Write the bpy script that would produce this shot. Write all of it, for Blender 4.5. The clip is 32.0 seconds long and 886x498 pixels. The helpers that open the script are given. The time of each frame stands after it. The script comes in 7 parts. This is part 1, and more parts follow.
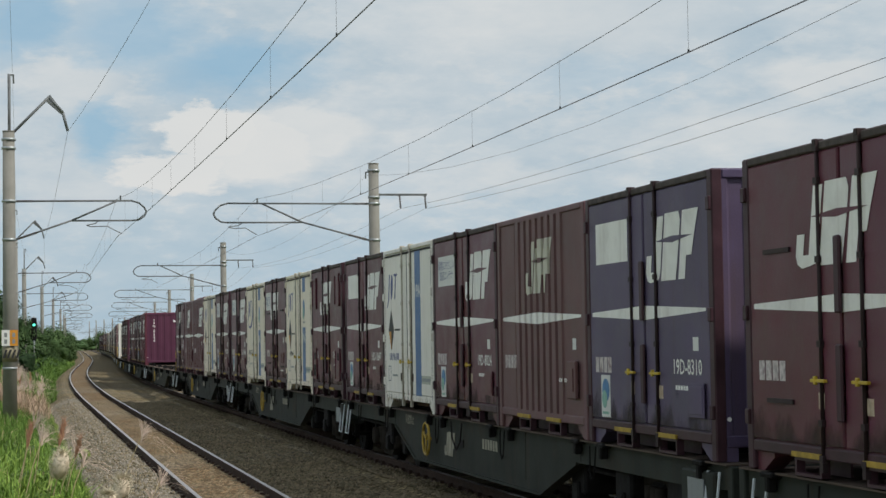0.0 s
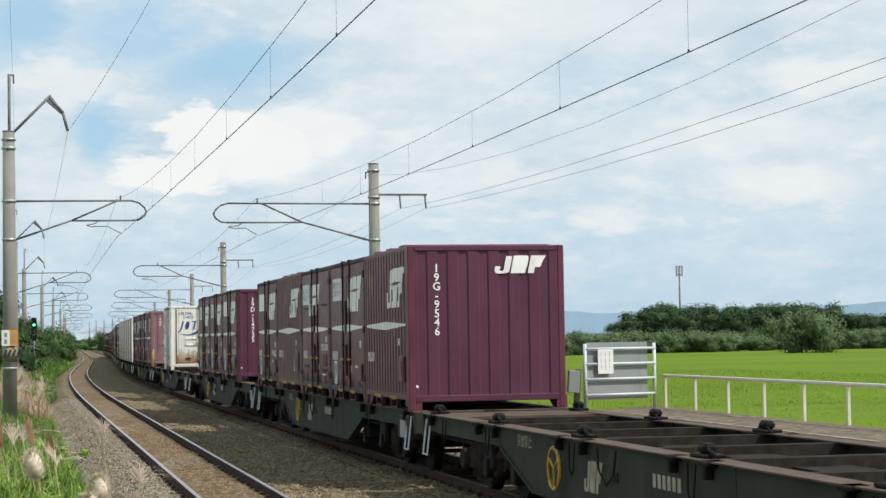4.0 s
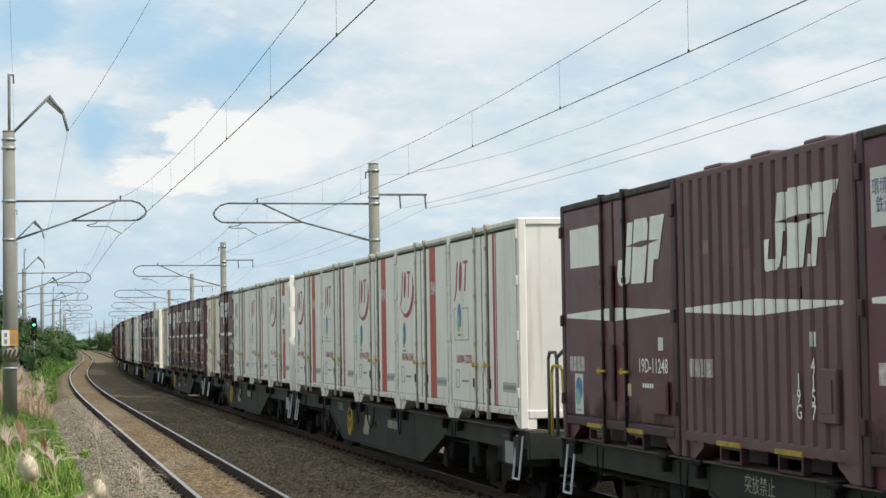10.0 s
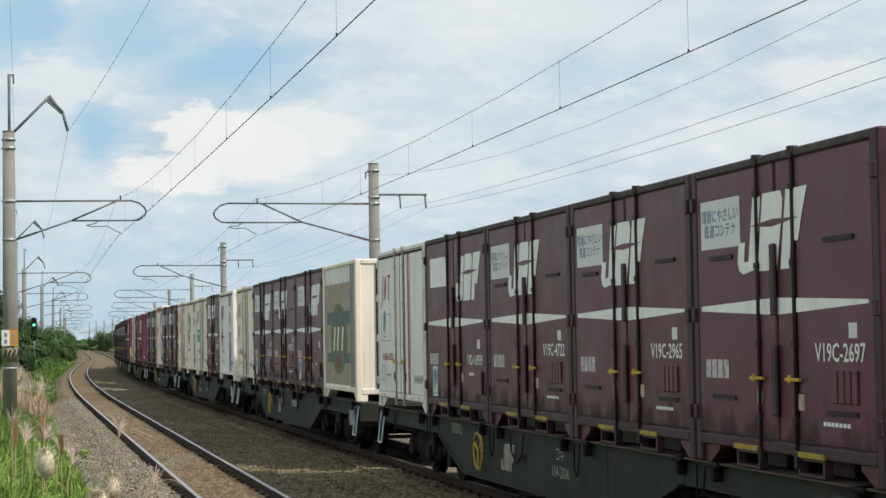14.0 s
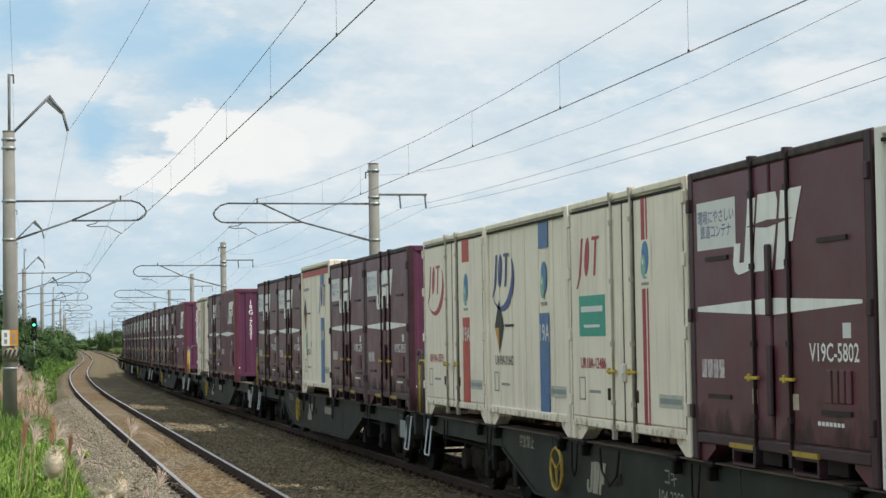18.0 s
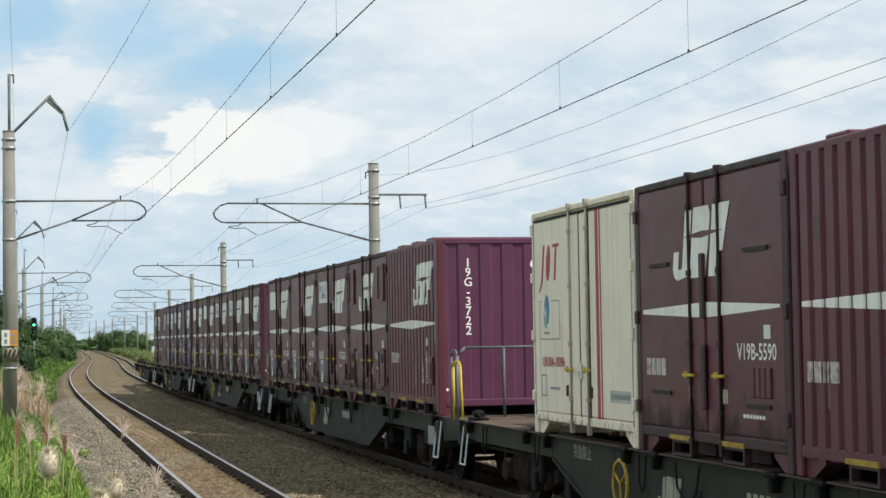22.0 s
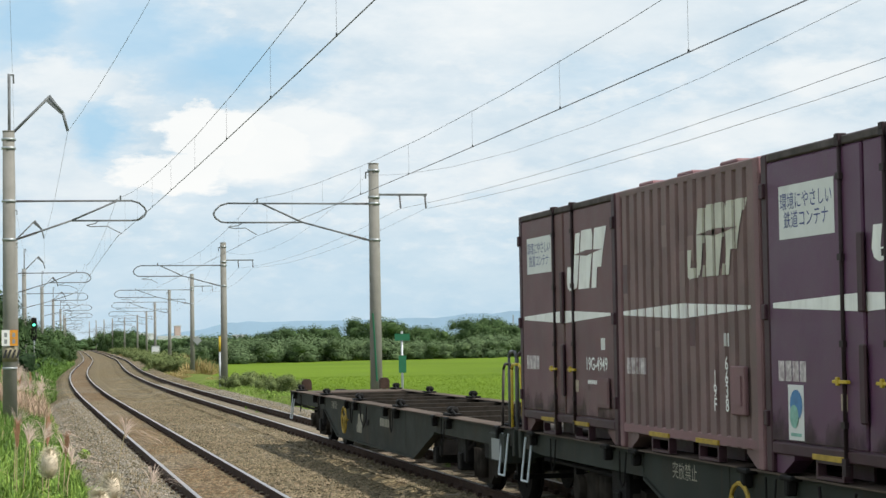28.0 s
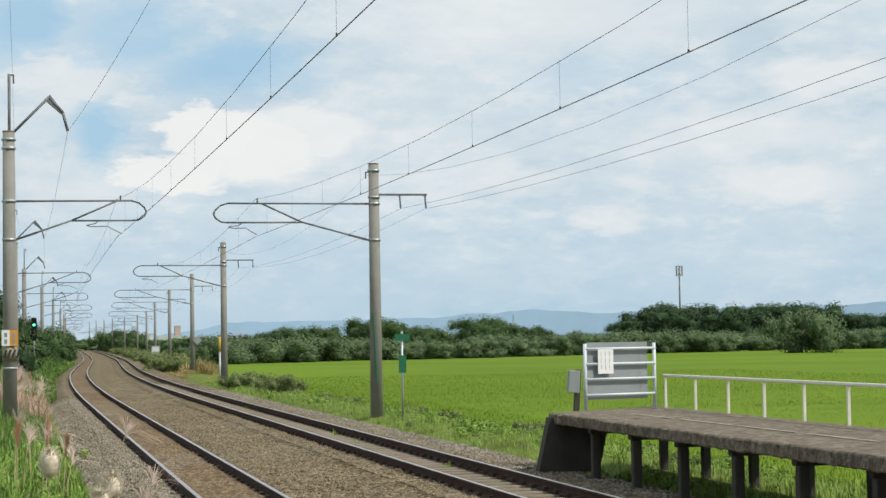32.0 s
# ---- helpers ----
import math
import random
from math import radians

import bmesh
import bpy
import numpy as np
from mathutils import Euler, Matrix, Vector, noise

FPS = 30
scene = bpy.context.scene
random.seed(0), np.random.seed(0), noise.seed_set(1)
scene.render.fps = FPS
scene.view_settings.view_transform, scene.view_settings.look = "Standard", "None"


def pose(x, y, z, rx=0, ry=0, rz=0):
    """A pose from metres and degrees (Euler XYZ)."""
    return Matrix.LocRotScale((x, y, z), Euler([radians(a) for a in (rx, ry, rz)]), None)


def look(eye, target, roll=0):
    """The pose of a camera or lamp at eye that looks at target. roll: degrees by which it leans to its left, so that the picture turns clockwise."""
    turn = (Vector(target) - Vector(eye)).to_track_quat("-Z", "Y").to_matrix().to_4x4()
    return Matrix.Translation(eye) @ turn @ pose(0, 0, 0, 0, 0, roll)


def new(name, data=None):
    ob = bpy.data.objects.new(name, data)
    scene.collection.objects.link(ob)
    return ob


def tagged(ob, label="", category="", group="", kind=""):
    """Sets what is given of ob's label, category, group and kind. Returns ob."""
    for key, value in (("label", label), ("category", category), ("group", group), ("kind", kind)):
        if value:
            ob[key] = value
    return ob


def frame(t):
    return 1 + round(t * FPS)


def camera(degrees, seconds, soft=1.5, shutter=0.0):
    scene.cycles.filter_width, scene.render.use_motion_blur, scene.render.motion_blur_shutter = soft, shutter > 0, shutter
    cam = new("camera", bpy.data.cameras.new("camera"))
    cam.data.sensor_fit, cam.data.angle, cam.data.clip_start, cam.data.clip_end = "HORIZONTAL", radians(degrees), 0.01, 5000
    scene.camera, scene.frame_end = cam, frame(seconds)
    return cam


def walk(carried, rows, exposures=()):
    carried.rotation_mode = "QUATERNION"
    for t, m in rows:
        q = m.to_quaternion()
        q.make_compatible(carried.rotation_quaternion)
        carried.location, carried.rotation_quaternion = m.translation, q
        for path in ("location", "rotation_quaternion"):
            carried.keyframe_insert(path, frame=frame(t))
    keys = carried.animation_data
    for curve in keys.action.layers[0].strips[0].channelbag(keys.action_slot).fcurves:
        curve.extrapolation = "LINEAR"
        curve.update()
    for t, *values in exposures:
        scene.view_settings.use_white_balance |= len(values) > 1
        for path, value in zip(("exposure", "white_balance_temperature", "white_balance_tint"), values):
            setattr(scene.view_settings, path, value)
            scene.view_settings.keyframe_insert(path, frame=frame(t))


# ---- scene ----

# ---- camera ----
EYE = Vector((0.0, 0.0, 2.09))
YAW, PITCH = radians(12.316), radians(2.62)
AIM = EYE + Vector((math.sin(YAW) * math.cos(PITCH), math.cos(YAW) * math.cos(PITCH), math.sin(PITCH)))
cam = camera(25.69, 32.0, soft=1.5)
STAND = look(EYE, AIM, -0.903)
walk(cam, [(0.0, STAND), (32.0, STAND)], exposures=[(0.0, -0.4), (1.0, -0.2), (2.0, -0.1), (3.0, -0.08), (5.0, 0.03), (10.0, 0.0), (13.5, -0.1), (17.0, -0.08), (19.0, 0.0), (21.0, -0.06), (22.5, 0.03), (26.0, 0.03), (28.0, 0.06), (29.5, -0.02), (32.0, -0.10)])

# ---- sky and sun ----
SUN_AZ, SUN_EL = radians(128), radians(50)      # from +Y clockwise, so the sun stands behind the eye on its right-hand side
world = bpy.data.worlds.new("sky")
scene.world = world
world.use_nodes = True
wt = world.node_tree
wt.nodes.clear()


def wn(kind, **kw):
    n = wt.nodes.new(kind)
    for k, v in kw.items():
        if k in n.inputs:
            n.inputs[k].default_value = v
    return n


def wmath(op, a, b=None, clamp=False):
    n = wt.nodes.new("ShaderNodeMath")
    n.operation, n.use_clamp = op, clamp
    for i, v in enumerate((a, b)):
        if v is None:
            continue
        if isinstance(v, (int, float)):
            n.inputs[i].default_value = v
        else:
            wt.links.new(v, n.inputs[i])
    return n.outputs[0]


wout = wn("ShaderNodeOutputWorld")
wbg = wn("ShaderNodeBackground", Strength=1.0)
wsky = wn("ShaderNodeTexSky")
wsky.sky_type, wsky.sun_disc = "NISHITA", False
wsky.sun_elevation, wsky.sun_rotation, wsky.dust_density, wsky.altitude = SUN_EL, SUN_AZ, 1.6, 50
wco = wn("ShaderNodeTexCoord")


def blob(az, el, w, h, soft=1.0):
    """A soft-edged oval of cloud round a direction: degrees right of +Y, degrees up, half sizes in degrees."""
    c = Vector((math.sin(radians(az)) * math.cos(radians(el)), math.cos(radians(az)) * math.cos(radians(el)), math.sin(radians(el))))
    sub = wt.nodes.new("ShaderNodeVectorMath")
    sub.operation = "SUBTRACT"
    wt.links.new(WARPED, sub.inputs[0])
    sub.inputs[1].default_value = c
    sc = wt.nodes.new("ShaderNodeVectorMath")
    sc.operation = "MULTIPLY"
    wt.links.new(sub.outputs[0], sc.inputs[0])
    sc.inputs[1].default_value = (1 / radians(w), 1 / radians(w), 1 / radians(h))
    ln = wt.nodes.new("ShaderNodeVectorMath")
    ln.operation = "LENGTH"
    wt.links.new(sc.outputs[0], ln.inputs[0])
    return wmath("SUBTRACT", 1.0, wmath("MULTIPLY", wmath("SUBTRACT", ln.outputs["Value"], 1.0 - soft / 2), 1 / soft), clamp=True)


wmap = wn("ShaderNodeMapping")
wmap.inputs["Scale"].default_value = (1.0, 1.0, 2.6)
wt.links.new(wco.outputs["Generated"], wmap.inputs["Vector"])
wnz = wn("ShaderNodeTexNoise", Scale=30.0, Detail=8.0, Roughness=0.62)
wt.links.new(wmap.outputs[0], wnz.inputs["Vector"])
wwarp = wt.nodes.new("ShaderNodeVectorMath")
wwarp.operation = "MULTIPLY_ADD"
wt.links.new(wnz.outputs["Color"], wwarp.inputs[0])
wwarp.inputs[1].default_value = (0.045, 0.045, 0.03)
wshift = wt.nodes.new("ShaderNodeVectorMath")
wshift.operation = "ADD"
wt.links.new(wco.outputs["Generated"], wshift.inputs[0])
wshift.inputs[1].default_value = (-0.0225, -0.0225, -0.015)
wt.links.new(wshift.outputs[0], wwarp.inputs[2])
WARPED = wwarp.outputs[0]
wbig = wn("ShaderNodeTexNoise", Scale=7.0, Detail=5.0, Roughness=0.55)
wt.links.new(wmap.outputs[0], wbig.inputs["Vector"])
# clear patches, bright heaps and grey undersides
clear = wmath("MAXIMUM", blob(6.2, 8.0, 2.3, 0.85, 1.2), blob(2.4, 6.1, 0.75, 1.0, 1.1))
clear = wmath("MAXIMUM", clear, wmath("MULTIPLY", blob(0.0, 9.2, 1.5, 1.0, 1.0), 0.95))
clear = wmath("MAXIMUM", clear, wmath("MULTIPLY", blob(3.4, 9.0, 2.2, 1.1, 1.2), 0.85))
clear = wmath("MAXIMUM", clear, wmath("MULTIPLY", blob(17.0, 7.6, 2.6, 0.9, 1.4), 0.30))
clear = wmath("MAXIMUM", clear, wmath("MULTIPLY", blob(13.0, 0.6, 17.0, 2.3, 1.6), 0.66))
clear = wmath("MAXIMUM", clear, wmath("MULTIPLY", blob(18.0, 2.6, 3.6, 0.9, 1.4), 0.40))
clear = wmath("MAXIMUM", clear, wmath("MULTIPLY", blob(3.0, 2.0, 6.5, 1.9, 1.6), 0.42))
heap = wmath("MAXIMUM", blob(5.5, 6.1, 1.7, 0.80, 0.2), blob(4.5, 4.95, 1.6, 0.60, 0.28))
heap = wmath("MAXIMUM", heap, wmath("MULTIPLY", blob(6.8, 5.6, 1.9, 1.0, 0.45), 0.92))
heap = wmath("MAXIMUM", heap, wmath("MULTIPLY", blob(8.4, 6.1, 1.7, 0.66, 0.4), 0.72))
heap = wmath("MAXIMUM", heap, wmath("MULTIPLY", blob(1.3, 7.6, 1.4, 0.75, 0.8), 0.55))
heap = wmath("MAXIMUM", heap, wmath("MULTIPLY", blob(1.6, 4.6, 1.6, 0.8, 1.2), 0.35))
heap = wmath("MAXIMUM", heap, wmath("MULTIPLY", blob(23.6, 7.4, 1.7, 0.55, 0.8), 0.62))
heap = wmath("MAXIMUM", heap, wmath("MULTIPLY", blob(21.2, 5.9, 2.4, 0.6, 1.0), 0.5))
heap = wmath("MAXIMUM", heap, wmath("MULTIPLY", blob(22.3, 4.4, 1.9, 0.55, 0.8), 0.62))
heap = wmath("MAXIMUM", heap, wmath("MULTIPLY", blob(17.2, 3.5, 0.9, 0.35, 0.9), 0.55))
heap = wmath("MAXIMUM", heap, wmath("MULTIPLY", blob(14.4, 4.7, 1.5, 0.45, 0.9), 0.5))
heap = wmath("MAXIMUM", heap, wmath("MULTIPLY", blob(15.5, 9.4, 4.0, 1.0, 1.4), 0.5))
# small billows all over the cloud deck
wpuff = wn("ShaderNodeTexNoise", Scale=46.0, Detail=7.0, Roughness=0.62)
wt.links.new(wmap.outputs[0], wpuff.inputs["Vector"])
wpr = wn("ShaderNodeMapRange")
for k, v in (("From Min", 0.50), ("From Max", 0.70), ("To Max", 0.40)):
    wpr.inputs[k].default_value = v
wt.links.new(wpuff.outputs["Fac"], wpr.inputs["Value"])
heap = wmath("MAXIMUM", heap, wmath("MULTIPLY", wpr.outputs[0], wmath("SUBTRACT", 1.0, clear, clamp=True)))
veil = wn("ShaderNodeValToRGB")
veil.color_ramp.elements[0].position, veil.color_ramp.elements[0].color = 0.32, (0.53, 0.67, 0.775, 1)
veil.color_ramp.elements[1].position, veil.color_ramp.elements[1].color = 0.68, (0.85, 0.895, 0.915, 1)
wmix = wmath("ADD", wmath("MULTIPLY", wbig.outputs["Fac"], 0.55), wmath("MULTIPLY", wnz.outputs["Fac"], 0.45))
wt.links.new(wmix, veil.inputs["Fac"])


def wblend(fac, a, b):
    n = wt.nodes.new("ShaderNodeMix")
    n.data_type = "RGBA"
    wt.links.new(fac, n.inputs["Factor"])
    for sock, v in ((n.inputs["A"], a), (n.inputs["B"], b)):
        if isinstance(v, tuple):
            sock.default_value = v
        else:
            wt.links.new(v, sock)
    return n.outputs["Result"]


bright = wblend(wmath("MULTIPLY", heap, 0.85), veil.outputs["Color"], (1.0, 0.985, 0.95, 1))
wgain = wt.nodes.new("ShaderNodeMix")
wgain.data_type, wgain.blend_type = "RGBA", "MULTIPLY"
wgain.inputs["Factor"].default_value = 1.0
wt.links.new(wsky.outputs[0], wgain.inputs["A"])
wgain.inputs["B"].default_value = (0.13, 0.15, 0.15, 1)
holes = wmath("MULTIPLY", wmath("SUBTRACT", clear, wmath("MULTIPLY", heap, 0.9), clamp=True), 0.7)
airy = wblend(wmath("MULTIPLY", wbig.outputs["Fac"], 0.35), (0.34, 0.61, 0.84, 1), wgain.outputs["Result"])
bluer = wblend(wmath("ADD", holes, 0.05), bright, airy)
wt.links.new(bluer, wbg.inputs["Color"])
wt.links.new(wbg.outputs[0], wout.inputs["Surface"])

sun = new("sun", bpy.data.lights.new("sun", "SUN"))
sun.data.energy, sun.data.angle, sun.data.color = 4.5, radians(3.0), (1.0, 0.95, 0.87)
sun.matrix_world = look(Vector((math.sin(SUN_AZ) * math.cos(SUN_EL), math.cos(SUN_AZ) * math.cos(SUN_EL), math.sin(SUN_EL))) * 50, (0, 0, 0))

# ---- the way of the tracks ----
LEFT_X, RIGHT_X = 2.91, 6.96        # centre lines of the two tracks where they run straight
# how steeply the line swings to the right, by distance ahead
SWING = ((-100, 0.0), (68, 0.0), (150, 0.037), (185, 0.043), (230, 0.040), (260, 0.030), (400, 0.0255), (900, 0.015), (5000, 0.015))
SWING_Y = np.linspace(-100, 5000, 10201)
SWING_X = np.concatenate([[0], np.cumsum(np.interp(SWING_Y[:-1] + 0.25, [q[0] for q in SWING], [q[1] for q in SWING]) * 0.5)])


def bend(y):
    """How far the line has swung to the right at y metres ahead."""
    return float(np.interp(y, SWING_Y, SWING_X))


def slope(y):
    return (bend(y + 0.5) - bend(y - 0.5))


SPEEDS = ((0, 17.5), (1, 17.0), (2, 16.4), (3, 15.9), (6, 15.16), (8, 14.3), (10, 13.48), (12, 12.36), (14, 11.64), (16.5, 11.1), (18.5, 10.82), (20, 10.72), (28, 10.67), (32, 10.5))
CLOCK = np.linspace(0, 32, 3201)
PACE = np.interp(CLOCK, [a for a, b in SPEEDS], [b for a, b in SPEEDS])
GONE = np.concatenate([[0], np.cumsum((PACE[1:] + PACE[:-1]) / 2 * 0.01)])


def run(t):
    """Metres that the train has come nearer by t seconds."""
    return float(np.interp(t, CLOCK, GONE))


# ---- materials ----
def paint(name, base, rough=0.5, metal=0.0, vary=0.25, scale=6.0, streak=0.0, dirt=(0.06, 0.045, 0.035), dirt_amount=0.35, bump=0.05, fine=60.0,
          random_value=0.0, island=0.0, tint=None, spread=0.55, spec=0.35, grain=0.25):
    """A surface: its colour, broken by broad stains, by fine grain and by streaks that run down."""
    m = bpy.data.materials.new(name)
    m.use_nodes = True
    t = m.node_tree
    b = t.nodes["Principled BSDF"]
    b.inputs["Roughness"].default_value, b.inputs["Metallic"].default_value = rough, metal
    b.inputs["Specular IOR Level"].default_value = spec
    co = t.nodes.new("ShaderNodeTexCoord")

    def noise_at(sc, detail=4.0, stretch=None):
        n = t.nodes.new("ShaderNodeTexNoise")
        n.inputs["Scale"].default_value, n.inputs["Detail"].default_value, n.inputs["Roughness"].default_value = sc, detail, 0.6
        src = co.outputs["Object"]
        oi = t.nodes.new("ShaderNodeObjectInfo")
        add = t.nodes.new("ShaderNodeVectorMath")
        add.operation = "MULTIPLY_ADD"
        t.links.new(oi.outputs["Random"], add.inputs[0])
        add.inputs[1].default_value = (37.0, 91.0, 53.0)
        t.links.new(src, add.inputs[2])
        src = add.outputs[0]
        if stretch:
            mp = t.nodes.new("ShaderNodeMapping")
            mp.inputs["Scale"].default_value = stretch
            t.links.new(src, mp.inputs["Vector"])
            src = mp.outputs[0]
        t.links.new(src, n.inputs["Vector"])
        return n.outputs["Fac"]

    def mul(a, k, plus=0.0, clamp=True):
        n = t.nodes.new("ShaderNodeMath")
        n.operation, n.use_clamp = "MULTIPLY_ADD", clamp
        t.links.new(a, n.inputs[0])
        n.inputs[1].default_value, n.inputs[2].default_value = k, plus
        return n.outputs[0]

    def mixed(fac, a, c, mode="MIX"):
        n = t.nodes.new("ShaderNodeMix")
        n.data_type, n.blend_type = "RGBA", mode
        if isinstance(fac, float):
            n.inputs["Factor"].default_value = fac
        else:
            t.links.new(fac, n.inputs["Factor"])
        for s, v in ((n.inputs["A"], a), (n.inputs["B"], c)):
            if isinstance(v, tuple):
                s.default_value = (*v[:3], 1)
            else:
                t.links.new(v, s)
        return n.outputs["Result"]

    light = tuple(min(1, c * (1 + vary) + 0.02 * vary) for c in (tint or base))
    dark = tuple(c * (1 - vary) for c in base)
    col = mixed(mul(noise_at(scale), 2.2, -0.6), dark, light)
    col = mixed(mul(noise_at(fine, 3.0), 1.6, -0.3), col, mixed(grain, col, (0.02, 0.02, 0.02)))
    if dirt_amount:
        col = mixed(mul(noise_at(scale * 0.45, 5.0), 3.5, -3.5 * spread), col, mixed(dirt_amount, col, dirt))
    if streak:
        col = mixed(mul(noise_at(9.0, 4.0, (1.0, 1.0, 0.06)), 4.0 * streak, -2.1 * streak), col, mixed(0.6, col, dirt))
    if random_value or island:
        hsv = t.nodes.new("ShaderNodeHueSaturation")
        if island:
            g = t.nodes.new("ShaderNodeNewGeometry")
            rnd, amount = g.outputs["Random Per Island"], island
        else:
            o = t.nodes.new("ShaderNodeObjectInfo")
            rnd, amount = o.outputs["Random"], random_value
        t.links.new(mul(rnd, 2 * amount, 1 - amount, False), hsv.inputs["Value"])
        t.links.new(mul(rnd, -0.03, 0.515, False), hsv.inputs["Hue"])
        t.links.new(col, hsv.inputs["Color"])
        col = hsv.outputs[0]
    t.links.new(col, b.inputs["Base Color"])
    t.links.new(mul(noise_at(scale * 2.0), 0.35, rough - 0.17), b.inputs["Roughness"])
    if bump:
        bp = t.nodes.new("ShaderNodeBump")
        bp.inputs["Strength"].default_value, bp.inputs["Distance"].default_value = 0.6, bump * 0.1
        t.links.new(noise_at(fine, 4.0), bp.inputs["Height"])
        t.links.new(bp.outputs[0], b.inputs["Normal"])
    return m


def glow(name, colour, strength):
    m = bpy.data.materials.new(name)
    m.use_nodes = True
    b = m.node_tree.nodes["Principled BSDF"]
    b.inputs["Base Color"].default_value = (*colour, 1)
    b.inputs["Emission Color"].default_value, b.inputs["Emission Strength"].default_value = (*colour, 1), strength
    return m


def gravel(name, base, scale=17.0, rust=(0.10, 0.065, 0.04), rust_amount=0.5, contrast=0.5):
    """Crushed stone: every stone a cell of its own shade, with dark gaps between."""
    m = bpy.data.materials.new(name)
    m.use_nodes = True
    t = m.node_tree
    b = t.nodes["Principled BSDF"]
    b.inputs["Roughness"].default_value, b.inputs["Specular IOR Level"].default_value = 0.95, 0.1
    co = t.nodes.new("ShaderNodeTexCoord")
    vor, edge, big = t.nodes.new("ShaderNodeTexVoronoi"), t.nodes.new("ShaderNodeTexVoronoi"), t.nodes.new("ShaderNodeTexNoise")
    edge.feature = "DISTANCE_TO_EDGE"
    big.inputs["Scale"].default_value, big.inputs["Detail"].default_value = 0.9, 6.0
    for n in (vor, edge):
        n.inputs["Scale"].default_value = scale
    for n in (vor, edge, big):
        t.links.new(co.outputs["Object"], n.inputs["Vector"])
    sep = t.nodes.new("ShaderNodeSeparateColor")
    t.links.new(vor.outputs["Color"], sep.inputs[0])
    shade = t.nodes.new("ShaderNodeMapRange")
    shade.inputs["To Min"].default_value, shade.inputs["To Max"].default_value = 1 - contrast, 1 + contrast
    t.links.new(sep.outputs[0], shade.inputs["Value"])
    gap = t.nodes.new("ShaderNodeMapRange")
    gap.inputs["From Max"].default_value, gap.inputs["To Min"].default_value, gap.inputs["To Max"].default_value = 0.16, 0.3, 1.0
    t.links.new(edge.outputs["Distance"], gap.inputs["Value"])
    k = t.nodes.new("ShaderNodeMath")
    k.operation = "MULTIPLY"
    t.links.new(shade.outputs[0], k.inputs[0])
    t.links.new(gap.outputs[0], k.inputs[1])
    stain = t.nodes.new("ShaderNodeMix")
    stain.data_type = "RGBA"
    st = t.nodes.new("ShaderNodeMapRange")
    st.inputs["From Min"].default_value, st.inputs["From Max"].default_value, st.inputs["To Max"].default_value = 0.42, 0.62, rust_amount
    t.links.new(big.outputs["Fac"], st.inputs["Value"])
    t.links.new(st.outputs[0], stain.inputs["Factor"])
    stain.inputs["A"].default_value, stain.inputs["B"].default_value = (*base, 1), (*rust, 1)
    wide, grey, gm = t.nodes.new("ShaderNodeTexNoise"), t.nodes.new("ShaderNodeMix"), t.nodes.new("ShaderNodeMapRange")
    wide.inputs["Scale"].default_value, wide.inputs["Detail"].default_value = 0.22, 4.0
    t.links.new(co.outputs["Object"], wide.inputs["Vector"])
    gm.inputs["From Min"].default_value, gm.inputs["From Max"].default_value, gm.inputs["To Max"].default_value = 0.47, 0.62, 0.6
    t.links.new(wide.outputs["Fac"], gm.inputs["Value"])
    grey.data_type = "RGBA"
    t.links.new(gm.outputs[0], grey.inputs["Factor"])
    t.links.new(stain.outputs["Result"], grey.inputs["A"])
    grey.inputs["B"].default_value = (0.245, 0.215, 0.165, 1)
    col = t.nodes.new("ShaderNodeVectorMath")
    col.operation = "SCALE"
    t.links.new(grey.outputs["Result"], col.inputs[0])
    t.links.new(k.outputs[0], col.inputs["Scale"])
    t.links.new(col.outputs[0], b.inputs["Base Color"])
    bp = t.nodes.new("ShaderNodeBump")
    bp.inputs["Strength"].default_value, bp.inputs["Distance"].default_value = 0.9, 0.03
    t.links.new(edge.outputs["Distance"], bp.inputs["Height"])
    t.links.new(bp.outputs[0], b.inputs["Normal"])
    return m


def stain_paint(name, colour, reach, lift=0.42, most=0.95, lo=0.30, size=(3.2, 3.2, 1.1)):
    """A rusty run that thins out unevenly upwards."""
    m = bpy.data.materials.new(name)
    m.use_nodes = True
    t = m.node_tree
    b = t.nodes["Principled BSDF"]
    b.inputs["Roughness"].default_value = 0.8
    co, n, sp = t.nodes.new("ShaderNodeTexCoord"), t.nodes.new("ShaderNodeTexNoise"), t.nodes.new("ShaderNodeSeparateXYZ")
    mp = t.nodes.new("ShaderNodeMapping")
    mp.inputs["Scale"].default_value = size
    t.links.new(co.outputs["Object"], mp.inputs["Vector"])
    t.links.new(mp.outputs[0], n.inputs["Vector"])
    n.inputs["Scale"].default_value, n.inputs["Detail"].default_value = 1.6, 7.0
    t.links.new(co.outputs["Object"], sp.inputs[0])
    up = t.nodes.new("ShaderNodeMapRange")
    up.inputs["From Min"].default_value, up.inputs["From Max"].default_value, up.inputs["To Min"].default_value, up.inputs["To Max"].default_value = 0.2, reach, lift, -0.55
    t.links.new(sp.outputs[2], up.inputs["Value"])
    add = t.nodes.new("ShaderNodeMath")
    add.operation = "ADD"
    t.links.new(n.outputs["Fac"], add.inputs[0])
    t.links.new(up.outputs[0], add.inputs[1])
    a = t.nodes.new("ShaderNodeMapRange")
    a.inputs["From Min"].default_value, a.inputs["From Max"].default_value, a.inputs["To Max"].default_value = lo, lo + 0.75 * most, most
    t.links.new(add.outputs[0], a.inputs["Value"])
    t.links.new(a.outputs[0], b.inputs["Alpha"])
    b.inputs["Base Color"].default_value = (*colour, 1)
    return m


